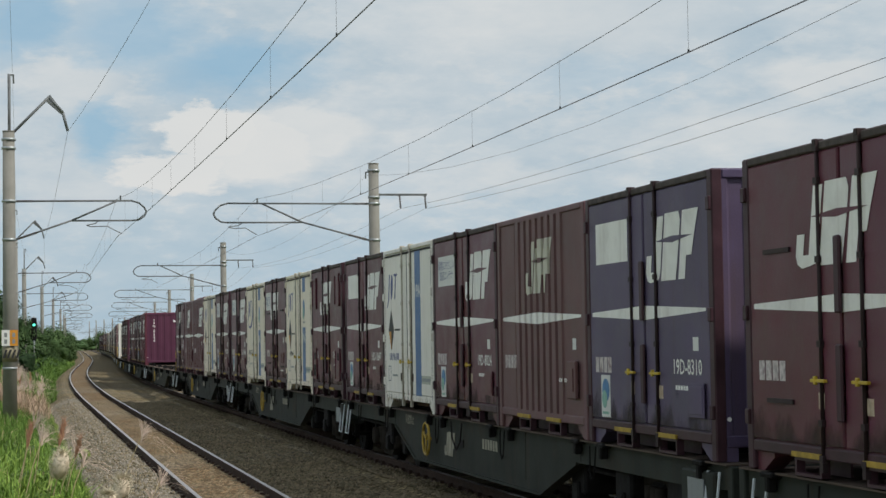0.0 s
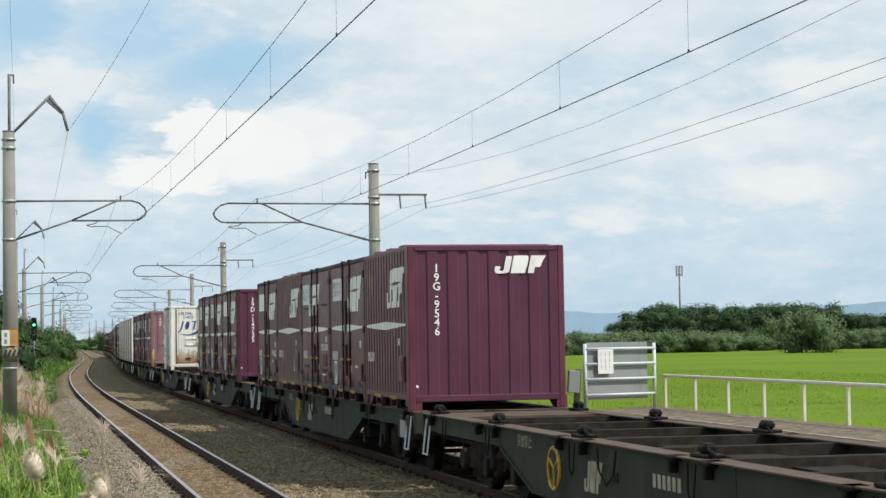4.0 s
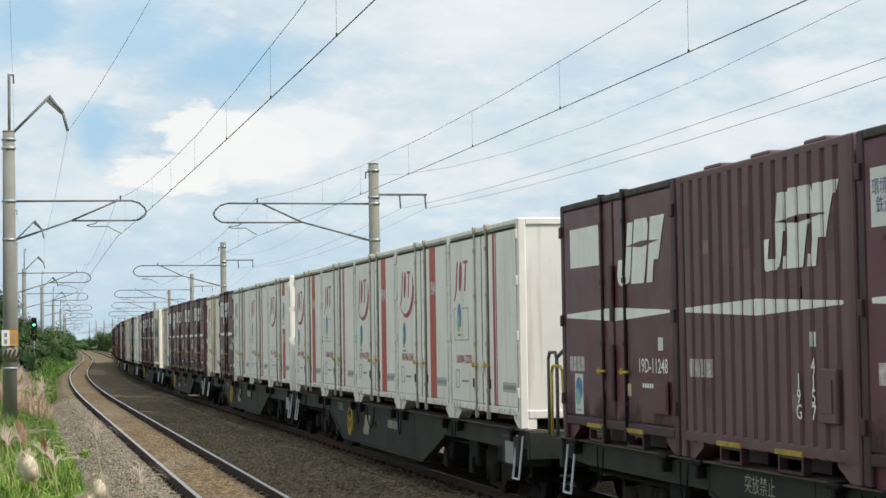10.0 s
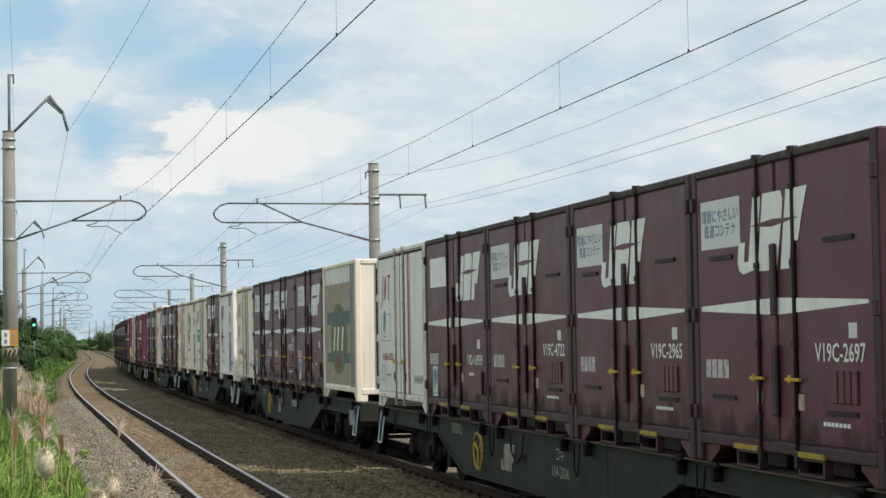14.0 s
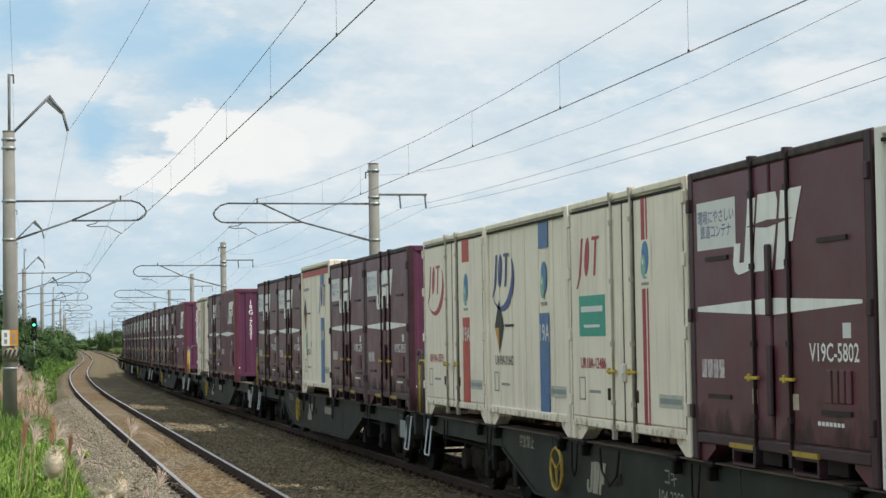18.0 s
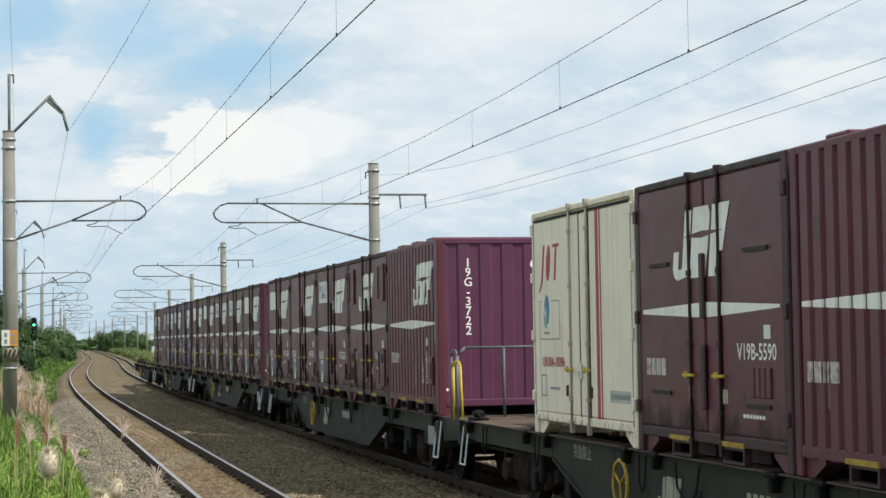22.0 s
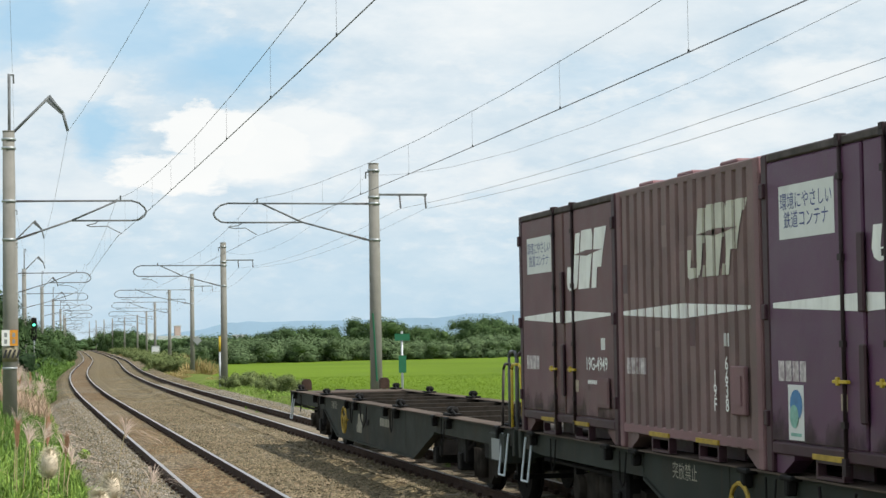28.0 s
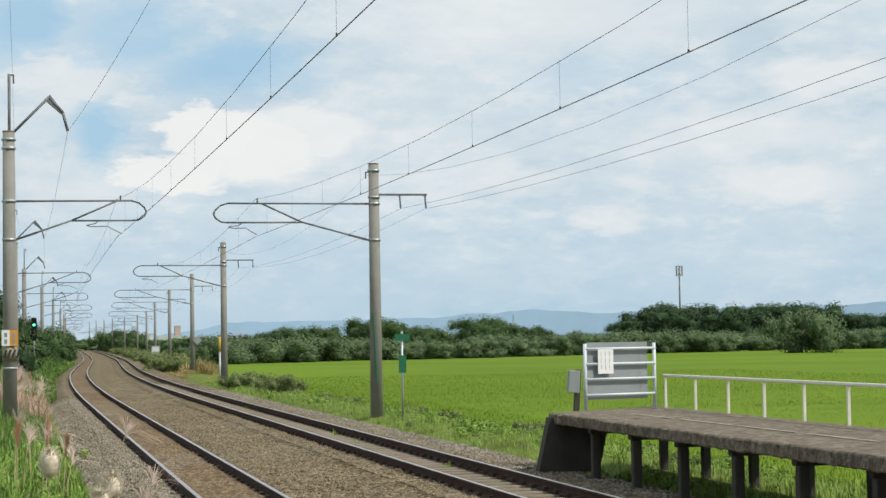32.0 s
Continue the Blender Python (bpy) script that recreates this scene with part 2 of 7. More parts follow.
DULLSTEEL = paint("dull_weathered_galvanising", (0.155, 0.165, 0.17), 0.6, metal=0.15, vary=0.2, scale=3.0, dirt_amount=0.3, bump=0.01, spec=0.2)
RAILGREY = paint("dull_grey_tube_paint", (0.13, 0.135, 0.14), 0.5, vary=0.2, dirt_amount=0.3, bump=0.0)
BARGREY = paint("grimy_galvanised_bar", (0.46, 0.42, 0.35), 0.55, vary=0.25, scale=5.0, streak=0.6, dirt=(0.2, 0.11, 0.06), dirt_amount=0.6, bump=0.02)
LOWGRIME = stain_paint("brown_road_grime", (0.050, 0.036, 0.028), 1.05, 0.22, 0.75, 0.50, (2.2, 2.2, 1.5))
GRIME = paint("grimy_roof_edge", (0.095, 0.078, 0.076), 0.7, vary=0.4, scale=7.0, dirt=(0.03, 0.026, 0.026), dirt_amount=0.7, bump=0.03, spec=0.1)
BARPAINT = paint("dark_bar_paint", (0.034, 0.020, 0.023), 0.55, vary=0.3, scale=4.0, dirt=(0.08, 0.05, 0.03), dirt_amount=0.5, bump=0.02, spec=0.15)
PALETUBE = paint("pale_blue_grey_tube_paint", (0.60, 0.65, 0.68), 0.45, vary=0.06, dirt_amount=0.15, bump=0.0)
FANPLUME = paint("pinkish_silver_threads", (0.66, 0.52, 0.43), 0.85, vary=0.15, scale=4.0, dirt_amount=0.0, bump=0.0, island=0.2)
RUSTRUN = stain_paint("rust_run", (0.33, 0.17, 0.07), 1.2, 0.30, 0.8)
MAROON = paint("maroon_paint", (0.126, 0.032, 0.050), 0.42, vary=0.18, scale=1.6, streak=0.6, dirt=(0.09, 0.055, 0.042), dirt_amount=0.35, bump=0.03, random_value=0.08, spec=0.24)
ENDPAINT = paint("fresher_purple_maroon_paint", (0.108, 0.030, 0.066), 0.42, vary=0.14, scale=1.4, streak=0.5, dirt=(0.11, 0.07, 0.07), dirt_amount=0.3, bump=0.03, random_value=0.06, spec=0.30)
RUSTBED = gravel("rust_stained_ballast", (0.205, 0.140, 0.078), 13.0, (0.14, 0.086, 0.045), 0.7, 0.5)
# dark brown concrete tone for the platform's posts, beams and end wing
DARKCONCRETE = paint("dark_brown_concrete", (0.052, 0.046, 0.038), 0.9, vary=0.3, scale=3.0, streak=0.6, dirt=(0.04, 0.045, 0.025), dirt_amount=0.6, bump=0.1)
BROWN = paint("faded_brown_paint", (0.155, 0.075, 0.080), 0.55, vary=0.2, scale=1.8, streak=0.7, dirt=(0.14, 0.10, 0.085), dirt_amount=0.4, bump=0.03, random_value=0.06, spec=0.30)
PINK = paint("sun_bleached_maroon_paint", (0.245, 0.130, 0.140), 0.6, vary=0.2, scale=1.6, streak=0.6, dirt=(0.20, 0.13, 0.11), dirt_amount=0.35, bump=0.03, spec=0.30)
PURPLE = paint("purple_paint", (0.112, 0.042, 0.092), 0.45, vary=0.16, scale=1.6, streak=0.6, dirt=(0.09, 0.07, 0.07), dirt_amount=0.35, bump=0.03, spec=0.30)
VIOLET = paint("blue_violet_paint", (0.102, 0.074, 0.145), 0.5, vary=0.2, scale=1.2, streak=0.7, dirt=(0.09, 0.06, 0.05), dirt_amount=0.5, bump=0.03, spec=0.30)
WHITE = paint("white_container_paint", (0.82, 0.785, 0.735), 0.45, vary=0.07, scale=1.5, streak=0.8, dirt=(0.34, 0.25, 0.17), dirt_amount=0.4, bump=0.02, spread=0.62, random_value=0.05, grain=0.05)
CREAM = paint("cream_container_paint", (0.85, 0.765, 0.64), 0.5, vary=0.07, scale=1.6, streak=0.7, dirt=(0.33, 0.22, 0.13), dirt_amount=0.45, bump=0.02, spread=0.58, grain=0.05)
RUSTY = paint("white_paint_with_rust_runs", (0.74, 0.735, 0.69), 0.5, vary=0.06, scale=1.4, streak=1.0, dirt=(0.34, 0.17, 0.07), dirt_amount=0.6, bump=0.02, spread=0.55, grain=0.05)
MARK = paint("white_marking_paint", (0.86, 0.85, 0.83), 0.6, vary=0.08, scale=4.0, dirt=(0.25, 0.16, 0.15), dirt_amount=0.3, streak=0.4, bump=0.0, grain=0.05)
PALEMARK = paint("yellowed_marking_paint", (0.60, 0.58, 0.50), 0.65, vary=0.12, scale=4.0, dirt=(0.25, 0.2, 0.16), dirt_amount=0.4, streak=0.5, bump=0.0, grain=0.08)
WORNMARK = paint("half_worn_marking_paint", (0.60, 0.54, 0.54), 0.65, vary=0.45, scale=22.0, dirt=(0.16, 0.07, 0.09), dirt_amount=0.85, streak=0.3, bump=0.0, spread=0.48, grain=0.2)
WAGONMARK = paint("grimy_stencil_paint", (0.34, 0.32, 0.25), 0.7, vary=0.25, scale=7.0, dirt=(0.12, 0.1, 0.07), dirt_amount=0.7, streak=0.5, bump=0.0, grain=0.2)
WEATHERED = paint("weathered_olive_maroon_paint", (0.205, 0.125, 0.122), 0.6, vary=0.25, scale=2.2, streak=0.8, dirt=(0.11, 0.09, 0.07), dirt_amount=0.5, bump=0.03, spec=0.35)
PLATE = paint("white_sticker", (0.70, 0.70, 0.69), 0.5, vary=0.04, dirt_amount=0.15, bump=0.0, grain=0.05)
BLUE = paint("blue_stripe_paint", (0.055, 0.15, 0.37), 0.45, vary=0.15, dirt=(0.3, 0.3, 0.3), dirt_amount=0.15, bump=0.0)
NAVY = paint("navy_lettering_paint", (0.03, 0.05, 0.24), 0.45, vary=0.1, dirt_amount=0.1, bump=0.0)
RED = paint("red_stripe_paint", (0.52, 0.06, 0.042), 0.5, vary=0.2, dirt=(0.4, 0.3, 0.25), dirt_amount=0.2, bump=0.0)
CRIMSON = paint("crimson_lettering_paint", (0.42, 0.03, 0.06), 0.5, vary=0.1, dirt_amount=0.1, bump=0.0)
GREENM = paint("green_sticker", (0.24, 0.47, 0.40), 0.5, vary=0.25, scale=20.0, dirt_amount=0.1, bump=0.0)
TEAL = paint("teal_sticker", (0.03, 0.36, 0.27), 0.5, vary=0.1, dirt_amount=0.1, bump=0.0)
OLDSTICK = paint("browned_sticker", (0.50, 0.40, 0.30), 0.6, vary=0.4, scale=16.0, dirt=(0.45, 0.2, 0.08), dirt_amount=0.6, bump=0.0)
PALEBLUE = paint("faded_blue_stripe_paint", (0.13, 0.26, 0.44), 0.5, vary=0.12, dirt=(0.3, 0.3, 0.3), dirt_amount=0.2, bump=0.0)
OWNERPLATE = paint("pale_owner_plate", (0.52, 0.53, 0.46), 0.6, vary=0.15, scale=9.0, dirt_amount=0.3, bump=0.0)
BEIGEPANEL = paint("browned_panel_print", (0.40, 0.345, 0.25), 0.65, vary=0.2, scale=3.0, streak=0.9, dirt=(0.20, 0.15, 0.10), dirt_amount=0.5, bump=0.02)
FADED = paint("faded_green_print", (0.15, 0.19, 0.095), 0.7, vary=0.4, scale=5.0, dirt=(0.36, 0.31, 0.22), dirt_amount=0.6, bump=0.0)
TEALBAND = paint("faded_teal_print", (0.12, 0.17, 0.155), 0.7, vary=0.3, scale=5.0, dirt=(0.33, 0.29, 0.21), dirt_amount=0.6, bump=0.0)
OLDRED = paint("faded_red_print", (0.26, 0.08, 0.06), 0.7, vary=0.3, scale=5.0, dirt_amount=0.4, bump=0.0)
GLOBE = paint("blue_emblem_print", (0.07, 0.22, 0.46), 0.5, vary=0.25, scale=12.0, dirt_amount=0.1, bump=0.0)
BLACK = paint("black_print", (0.03, 0.03, 0.032), 0.6, vary=0.2, dirt_amount=0.1, bump=0.0)
OLDWRAP = paint("faded_yellow_wrap", (0.26, 0.23, 0.15), 0.7, vary=0.25, scale=5.0, dirt=(0.1, 0.09, 0.07), dirt_amount=0.6, bump=0.0)
ORANGE = paint("orange_sticker", (0.65, 0.28, 0.03), 0.5, vary=0.15, dirt_amount=0.15, bump=0.0)
YELLOW = paint("yellow_safety_paint", (0.60, 0.42, 0.035), 0.5, vary=0.2, scale=9.0, dirt=(0.12, 0.08, 0.04), dirt_amount=0.5, bump=0.02)
OLDYELLOW = paint("dirty_yellow_paint", (0.44, 0.29, 0.035), 0.6, vary=0.35, scale=9.0, dirt=(0.10, 0.06, 0.03), dirt_amount=0.75, bump=0.02)
RUBBER = paint("dark_rubber_seal", (0.022, 0.018, 0.019), 0.7, vary=0.3, dirt_amount=0.3, bump=0.02, spec=0.1)
FRAME = paint("grey_green_wagon_paint", (0.031, 0.036, 0.030), 0.65, vary=0.3, scale=2.4, streak=0.7, dirt=(0.062, 0.038, 0.024), dirt_amount=0.7, bump=0.03, spec=0.1)
DECK = paint("rusty_deck_plate", (0.105, 0.078, 0.062), 0.75, vary=0.3, scale=3.0, dirt=(0.07, 0.05, 0.04), dirt_amount=0.5, bump=0.06, spec=0.1)
IRON = paint("oily_black_iron", (0.007, 0.0062, 0.006), 0.65, vary=0.35, scale=5.0, dirt=(0.024, 0.018, 0.013), dirt_amount=0.5, bump=0.05, spec=0.08)
BOGIE = paint("brown_grimy_bogie_iron", (0.030, 0.025, 0.020), 0.92, vary=0.4, scale=6.0, dirt=(0.055, 0.040, 0.026), dirt_amount=0.6, bump=0.08, spec=0.04)
STEEL = paint("galvanised_steel", (0.42, 0.45, 0.47), 0.45, metal=0.55, vary=0.15, dirt_amount=0.2, bump=0.01)
RAIL_SIDE = paint("rusty_rail_side", (0.058, 0.035, 0.026), 0.8, vary=0.3, scale=5.0, dirt_amount=0.3, bump=0.04, spec=0.1)
RAIL_TOP = paint("polished_rail_head", (0.44, 0.41, 0.40), 0.36, metal=0.8, vary=0.12, dirt_amount=0.15, bump=0.0)
CONCRETE = paint("weathered_pole_concrete", (0.235, 0.228, 0.205), 0.85, vary=0.12, scale=3.0, streak=0.5, dirt=(0.16, 0.15, 0.12), dirt_amount=0.4, bump=0.05)
SLAB = paint("stained_platform_concrete", (0.235, 0.190, 0.140), 0.95, vary=0.5, scale=9.0, tint=(0.32, 0.27, 0.20), dirt=(0.070, 0.058, 0.045), dirt_amount=0.85, bump=0.9, fine=34.0, spread=0.46, spec=0.1, grain=0.8)
CREAMRAIL = paint("cream_fence_paint", (0.74, 0.70, 0.60), 0.5, vary=0.08, scale=4.0, dirt=(0.3, 0.18, 0.1), dirt_amount=0.3, bump=0.0)
THICKET = paint("pinkish_dry_thicket", (0.50, 0.37, 0.27), 0.85, vary=0.2, scale=1.0, dirt_amount=0.0, bump=0.0, island=0.3, spec=0.05)
EDGERUST = stain_paint("edge_rust", (0.34, 0.20, 0.10), 0.42, 0.10, 0.6, 0.60, (7.0, 7.0, 6.0))
POSTPAINT = paint("dark_grimy_post_paint", (0.058, 0.024, 0.034), 0.5, vary=0.3, scale=4.0, streak=0.6, dirt=(0.05, 0.035, 0.03), dirt_amount=0.5, bump=0.03, spec=0.2)
PALEPATCH = paint("bleached_paint_patch", (0.25, 0.165, 0.155), 0.6, vary=0.2, scale=3.0, bump=0.0)
DARKPATCH = paint("fresh_paint_patch", (0.095, 0.036, 0.044), 0.5, vary=0.2, scale=3.0, bump=0.0)
SLEEPER = paint("sleeper_concrete", (0.20, 0.165, 0.118), 0.9, vary=0.2, scale=4.0, dirt=(0.13, 0.09, 0.06), dirt_amount=0.6, bump=0.06, random_value=0.12)
BALLAST = gravel("brown_ballast", (0.204, 0.162, 0.094), 13.0, (0.110, 0.077, 0.041), 0.7, 0.7)
STONES = paint("loose_ballast_stones", (0.200, 0.161, 0.098), 0.9, vary=0.2, scale=1.2, dirt=(0.12, 0.085, 0.06), dirt_amount=0.4, bump=0.05, island=0.45)
GREYSTONE = paint("grey_lineside_stones", (0.245, 0.220, 0.176), 0.9, vary=0.2, scale=1.5, dirt=(0.14, 0.12, 0.09), dirt_amount=0.3, bump=0.05, island=0.4)
SOIL = paint("lineside_grassy_soil", (0.12, 0.16, 0.03), 0.95, vary=0.4, scale=0.8, dirt=(0.12, 0.10, 0.055), dirt_amount=0.5, bump=0.3, fine=14.0, spec=0.05)
RICE = paint("rice_field_green", (0.112, 0.182, 0.012), 0.9, vary=0.14, scale=0.05, tint=(0.128, 0.200, 0.013), dirt=(0.092, 0.160, 0.012), dirt_amount=0.4, bump=0.6, fine=5.0, spec=0.05)
RICE_BLADE = paint("rice_blades", (0.142, 0.228, 0.020), 0.7, vary=0.2, scale=0.2, dirt_amount=0.0, bump=0.0, island=0.15, spec=0.05)
GRASS = paint("fresh_grass_blades", (0.115, 0.205, 0.042), 0.6, vary=0.25, scale=0.6, dirt=(0.20, 0.19, 0.06), dirt_amount=0.25, bump=0.0, island=0.4, spec=0.05)
OCHRE = paint("ochre_dry_reeds", (0.42, 0.33, 0.15), 0.8, vary=0.25, scale=1.0, dirt_amount=0.0, bump=0.0, island=0.3, spec=0.05)
LEAFY = paint("bright_broad_grass_leaves", (0.20, 0.31, 0.06), 0.55, vary=0.2, scale=1.0, dirt_amount=0.0, bump=0.0, island=0.3, spec=0.05)
STRAW = paint("dry_grass_blades", (0.50, 0.40, 0.24), 0.8, vary=0.25, scale=1.0, dirt_amount=0.0, bump=0.0, island=0.3, spec=0.05)
PLUME = paint("silvery_grass_plume", (0.64, 0.57, 0.43), 0.9, vary=0.15, scale=4.0, dirt_amount=0.0, bump=0.0, island=0.15)
REDPLUME = paint("reddish_young_plume", (0.42, 0.22, 0.13), 0.85, vary=0.2, scale=4.0, dirt_amount=0.0, bump=0.0, island=0.2)
LEAF = paint("broad_leaf_green", (0.052, 0.092, 0.035), 0.7, vary=0.3, scale=0.25, tint=(0.072, 0.122, 0.042), dirt_amount=0.0, bump=0.0, island=0.25, random_value=0.0, spec=0.05)
DARKLEAF = paint("dark_conifer_green", (0.044, 0.080, 0.034), 0.7, vary=0.3, scale=0.25, dirt_amount=0.0, bump=0.0, island=0.25, spec=0.05)
PALELEAF = paint("pale_reed_green", (0.16, 0.20, 0.075), 0.7, vary=0.25, scale=0.5, dirt_amount=0.0, bump=0.0, island=0.4, spec=0.05)
HEDGE = paint("grey_green_hedge_leaves", (0.112, 0.166, 0.076), 0.7, vary=0.3, scale=0.25, dirt_amount=0.0, bump=0.0, island=0.3, spec=0.05)
EDGELINE = paint("worn_edge_line", (0.40, 0.36, 0.29), 0.9, vary=0.3, scale=6.0, dirt=(0.16, 0.13, 0.1), dirt_amount=0.7, bump=0.1)
BARK = paint("tree_bark", (0.07, 0.055, 0.04), 0.9, vary=0.3, dirt_amount=0.3, bump=0.15)
WIRE = paint("copper_line_wire", (0.12, 0.12, 0.12), 0.5, metal=0.4, vary=0.1, dirt_amount=0.0, bump=0.0)
PORCELAIN = paint("brown_insulator", (0.06, 0.04, 0.035), 0.3, vary=0.1, dirt_amount=0.1, bump=0.0)
# distance haze over the hills is put into this pale blue colour
HILL = paint("far_hills_painted_haze", (0.20, 0.30, 0.40), 1.0, vary=0.06, scale=0.002, dirt_amount=0.0, bump=0.0, fine=0.02, spec=0.0)
# a faint glow of the hills' own lightens them further, as haze would
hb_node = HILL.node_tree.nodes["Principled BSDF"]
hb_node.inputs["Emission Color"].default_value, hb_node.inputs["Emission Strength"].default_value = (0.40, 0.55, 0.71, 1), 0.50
TOWER = paint("pinkish_far_wall", (0.55, 0.42, 0.38), 0.8, vary=0.05, scale=0.05, dirt_amount=0.0, bump=0.0)
PALEWALL = paint("pale_far_walls", (0.66, 0.68, 0.70), 0.8, vary=0.05, scale=0.05, dirt_amount=0.0, bump=0.0)
BOARD = paint("grey_sheet_metal", (0.30, 0.32, 0.325), 0.5, metal=0.2, vary=0.08, scale=2.0, streak=0.4, dirt_amount=0.2, bump=0.01)
SIGNGREEN = paint("green_enamel", (0.015, 0.13, 0.065), 0.4, vary=0.1, dirt_amount=0.15, bump=0.0)


# ---- building blocks ----
def mesh_of(bm, name):
    me = bpy.data.meshes.new(name)
    bm.to_mesh(me)
    bm.free()
    return me


def part(name, bm, material, parent, label=""):
    """One mesh object under a thing or a part (or at top level, with no parent). bm: a bmesh, or a mesh to share."""
    me = bm if isinstance(bm, bpy.types.Mesh) else mesh_of(bm, name)
    if not me.materials:
        for m in (material if isinstance(material, (list, tuple)) else [material]):
            me.materials.append(m)
    ob = new(name, me)
    if parent:
        ob.parent = parent
    return tagged(ob, label=label)


def box(bm, x0, x1, y0, y1, z0, z1, bevel=0.0):
    vs = [bm.verts.new((x, y, z)) for x in (x0, x1) for y in (y0, y1) for z in (z0, z1)]
    fs = [(0, 1, 3, 2), (4, 6, 7, 5), (0, 4, 5, 1), (2, 3, 7, 6), (0, 2, 6, 4), (1, 5, 7, 3)]
    faces = [bm.faces.new([vs[i] for i in f]) for f in fs]
    if bevel:
        es = list({e for f in faces for e in f.edges})
        bmesh.ops.bevel(bm, geom=es, offset=bevel, segments=1, affect="EDGES")
    return bm


def bx(*a, bevel=0.0):
    return box(bmesh.new(), *a, bevel=bevel)


def tube(bm, a, b, r0, r1=None, n=8):
    a, b = Vector(a), Vector(b)
    r1 = r0 if r1 is None else r1
    d = (b - a).normalized()
    u = d.orthogonal().normalized()
    v = d.cross(u)
    rings = []
    for c, r in ((a, r0), (b, r1)):
        rings.append([bm.verts.new(c + (u * math.cos(2 * math.pi * i / n) + v * math.sin(2 * math.pi * i / n)) * r) for i in range(n)])
    for i in range(n):
        f = bm.faces.new((rings[0][i], rings[0][(i + 1) % n], rings[1][(i + 1) % n], rings[1][i]))
        f.smooth = n > 6
    bm.faces.new(rings[0][::-1])
    bm.faces.new(rings[1])
    return bm


def pipe(points, r, n=8):
    """A bent round bar through the points."""
    bm = bmesh.new()
    for a, b in zip(points, points[1:]):
        tube(bm, a, b, r, r, n)
    for c in points[1:-1]:
        bmesh.ops.create_icosphere(bm, subdivisions=1, radius=r * 1.02, matrix=Matrix.Translation(c))
    return bm


def prism(bm, outline, lo, hi, axis="x"):
    """A flat outline drawn out along an axis. For x the outline is (y, z), for y (x, z), for z (x, y)."""
    def at(p, d):
        return {"x": (d, p[0], p[1]), "y": (p[0], d, p[1]), "z": (p[0], p[1], d)}[axis]
    a = [bm.verts.new(at(p, lo)) for p in outline]
    b = [bm.verts.new(at(p, hi)) for p in outline]
    n = len(outline)
    bm.faces.new(a)
    bm.faces.new(b[::-1])
    for i in range(n):
        bm.faces.new((a[i], b[i], b[(i + 1) % n], a[(i + 1) % n]))
    bmesh.ops.recalc_face_normals(bm, faces=bm.faces[:])
    return bm


WORDS = {}


def words(text, size, material, spacing=1.0, line=1.0):
    """A flat mesh of writing, centred on the origin, in its own x and y."""
    key = (text, size, material.name, spacing, line)
    if key not in WORDS:
        cu = bpy.data.curves.new("writing", "FONT")
        cu.offset = size * 0.013 if text.isascii() else 0.0
        cu.body, cu.size, cu.align_x, cu.align_y, cu.resolution_u, cu.space_character, cu.space_line = text, size, "CENTER", "CENTER", 2, spacing, line
        ob = bpy.data.objects.new("writing", cu)
        me = bpy.data.meshes.new_from_object(ob)
        me.materials.clear()
        me.materials.append(material)
        bpy.data.objects.remove(ob)
        WORDS[key] = me
    return WORDS[key]

# ---- freight containers ----
CL, CW, CH = 3.765, 2.45, 2.5       # length along the train, width, height
HL, HW = CL / 2, CW / 2


def clip(poly, lo, hi):
    """The piece of a convex (a, z) outline that lies between two values of a."""
    for bound, keep in ((lo, 1), (hi, -1)):
        out = []
        for p, q in zip(poly, poly[1:] + poly[:1]):
            pi, qi = (p[0] - bound) * keep >= 0, (q[0] - bound) * keep >= 0
            if pi:
                out.append(p)
            if pi != qi:
                k = (bound - p[0]) / (q[0] - p[0])
                out.append((bound, p[1] + k * (q[1] - p[1])))
        poly = out
        if len(poly) < 3:
            return []
    return poly


def decal(name, polys, material, parent, ribs=None, proud=0.006, label=""):
    """Paint or a sticker on the side that faces the left track. Outlines in (a, z): metres from the rear end, metres up.
    ribs: strips (a0, a1, x) of a ribbed side, which the paint follows."""
    bm = bmesh.new()
    for poly in polys:
        for a0, a1, x in (ribs or [(-1, 9, -HW)]):
            c = clip(list(poly), a0, a1)
            if c:
                try:
                    f = bm.faces.new([bm.verts.new((x - proud, HL - a, z)) for a, z in c])
                except ValueError:
                    continue
                f.normal_update()
                if f.normal.x > 0:
                    f.normal_flip()
        for (_, edge, x0), (_, _, x1) in zip(ribs or (), (ribs or ())[1:]):
            zs = []
            for p, q in zip(poly, list(poly[1:]) + list(poly[:1])):
                if (p[0] - edge) * (q[0] - edge) < 0:
                    zs.append(p[1] + (q[1] - p[1]) * (edge - p[0]) / (q[0] - p[0]))
            if len(zs) == 2:
                f = bm.faces.new([bm.verts.new((x - proud, HL - edge, z)) for x, z in ((x0, zs[0]), (x0, zs[1]), (x1, zs[1]), (x1, zs[0]))])
    bmesh.ops.remove_doubles(bm, verts=bm.verts[:], dist=0.0005)
    if ribs:
        return part(name, bm, material, parent, label)
    r = bmesh.ops.extrude_face_region(bm, geom=bm.faces[:])
    bmesh.ops.translate(bm, verts=[v for v in r["geom"] if isinstance(v, bmesh.types.BMVert)], vec=(0.002, 0, 0))
    return part(name, bm, material, parent, label)


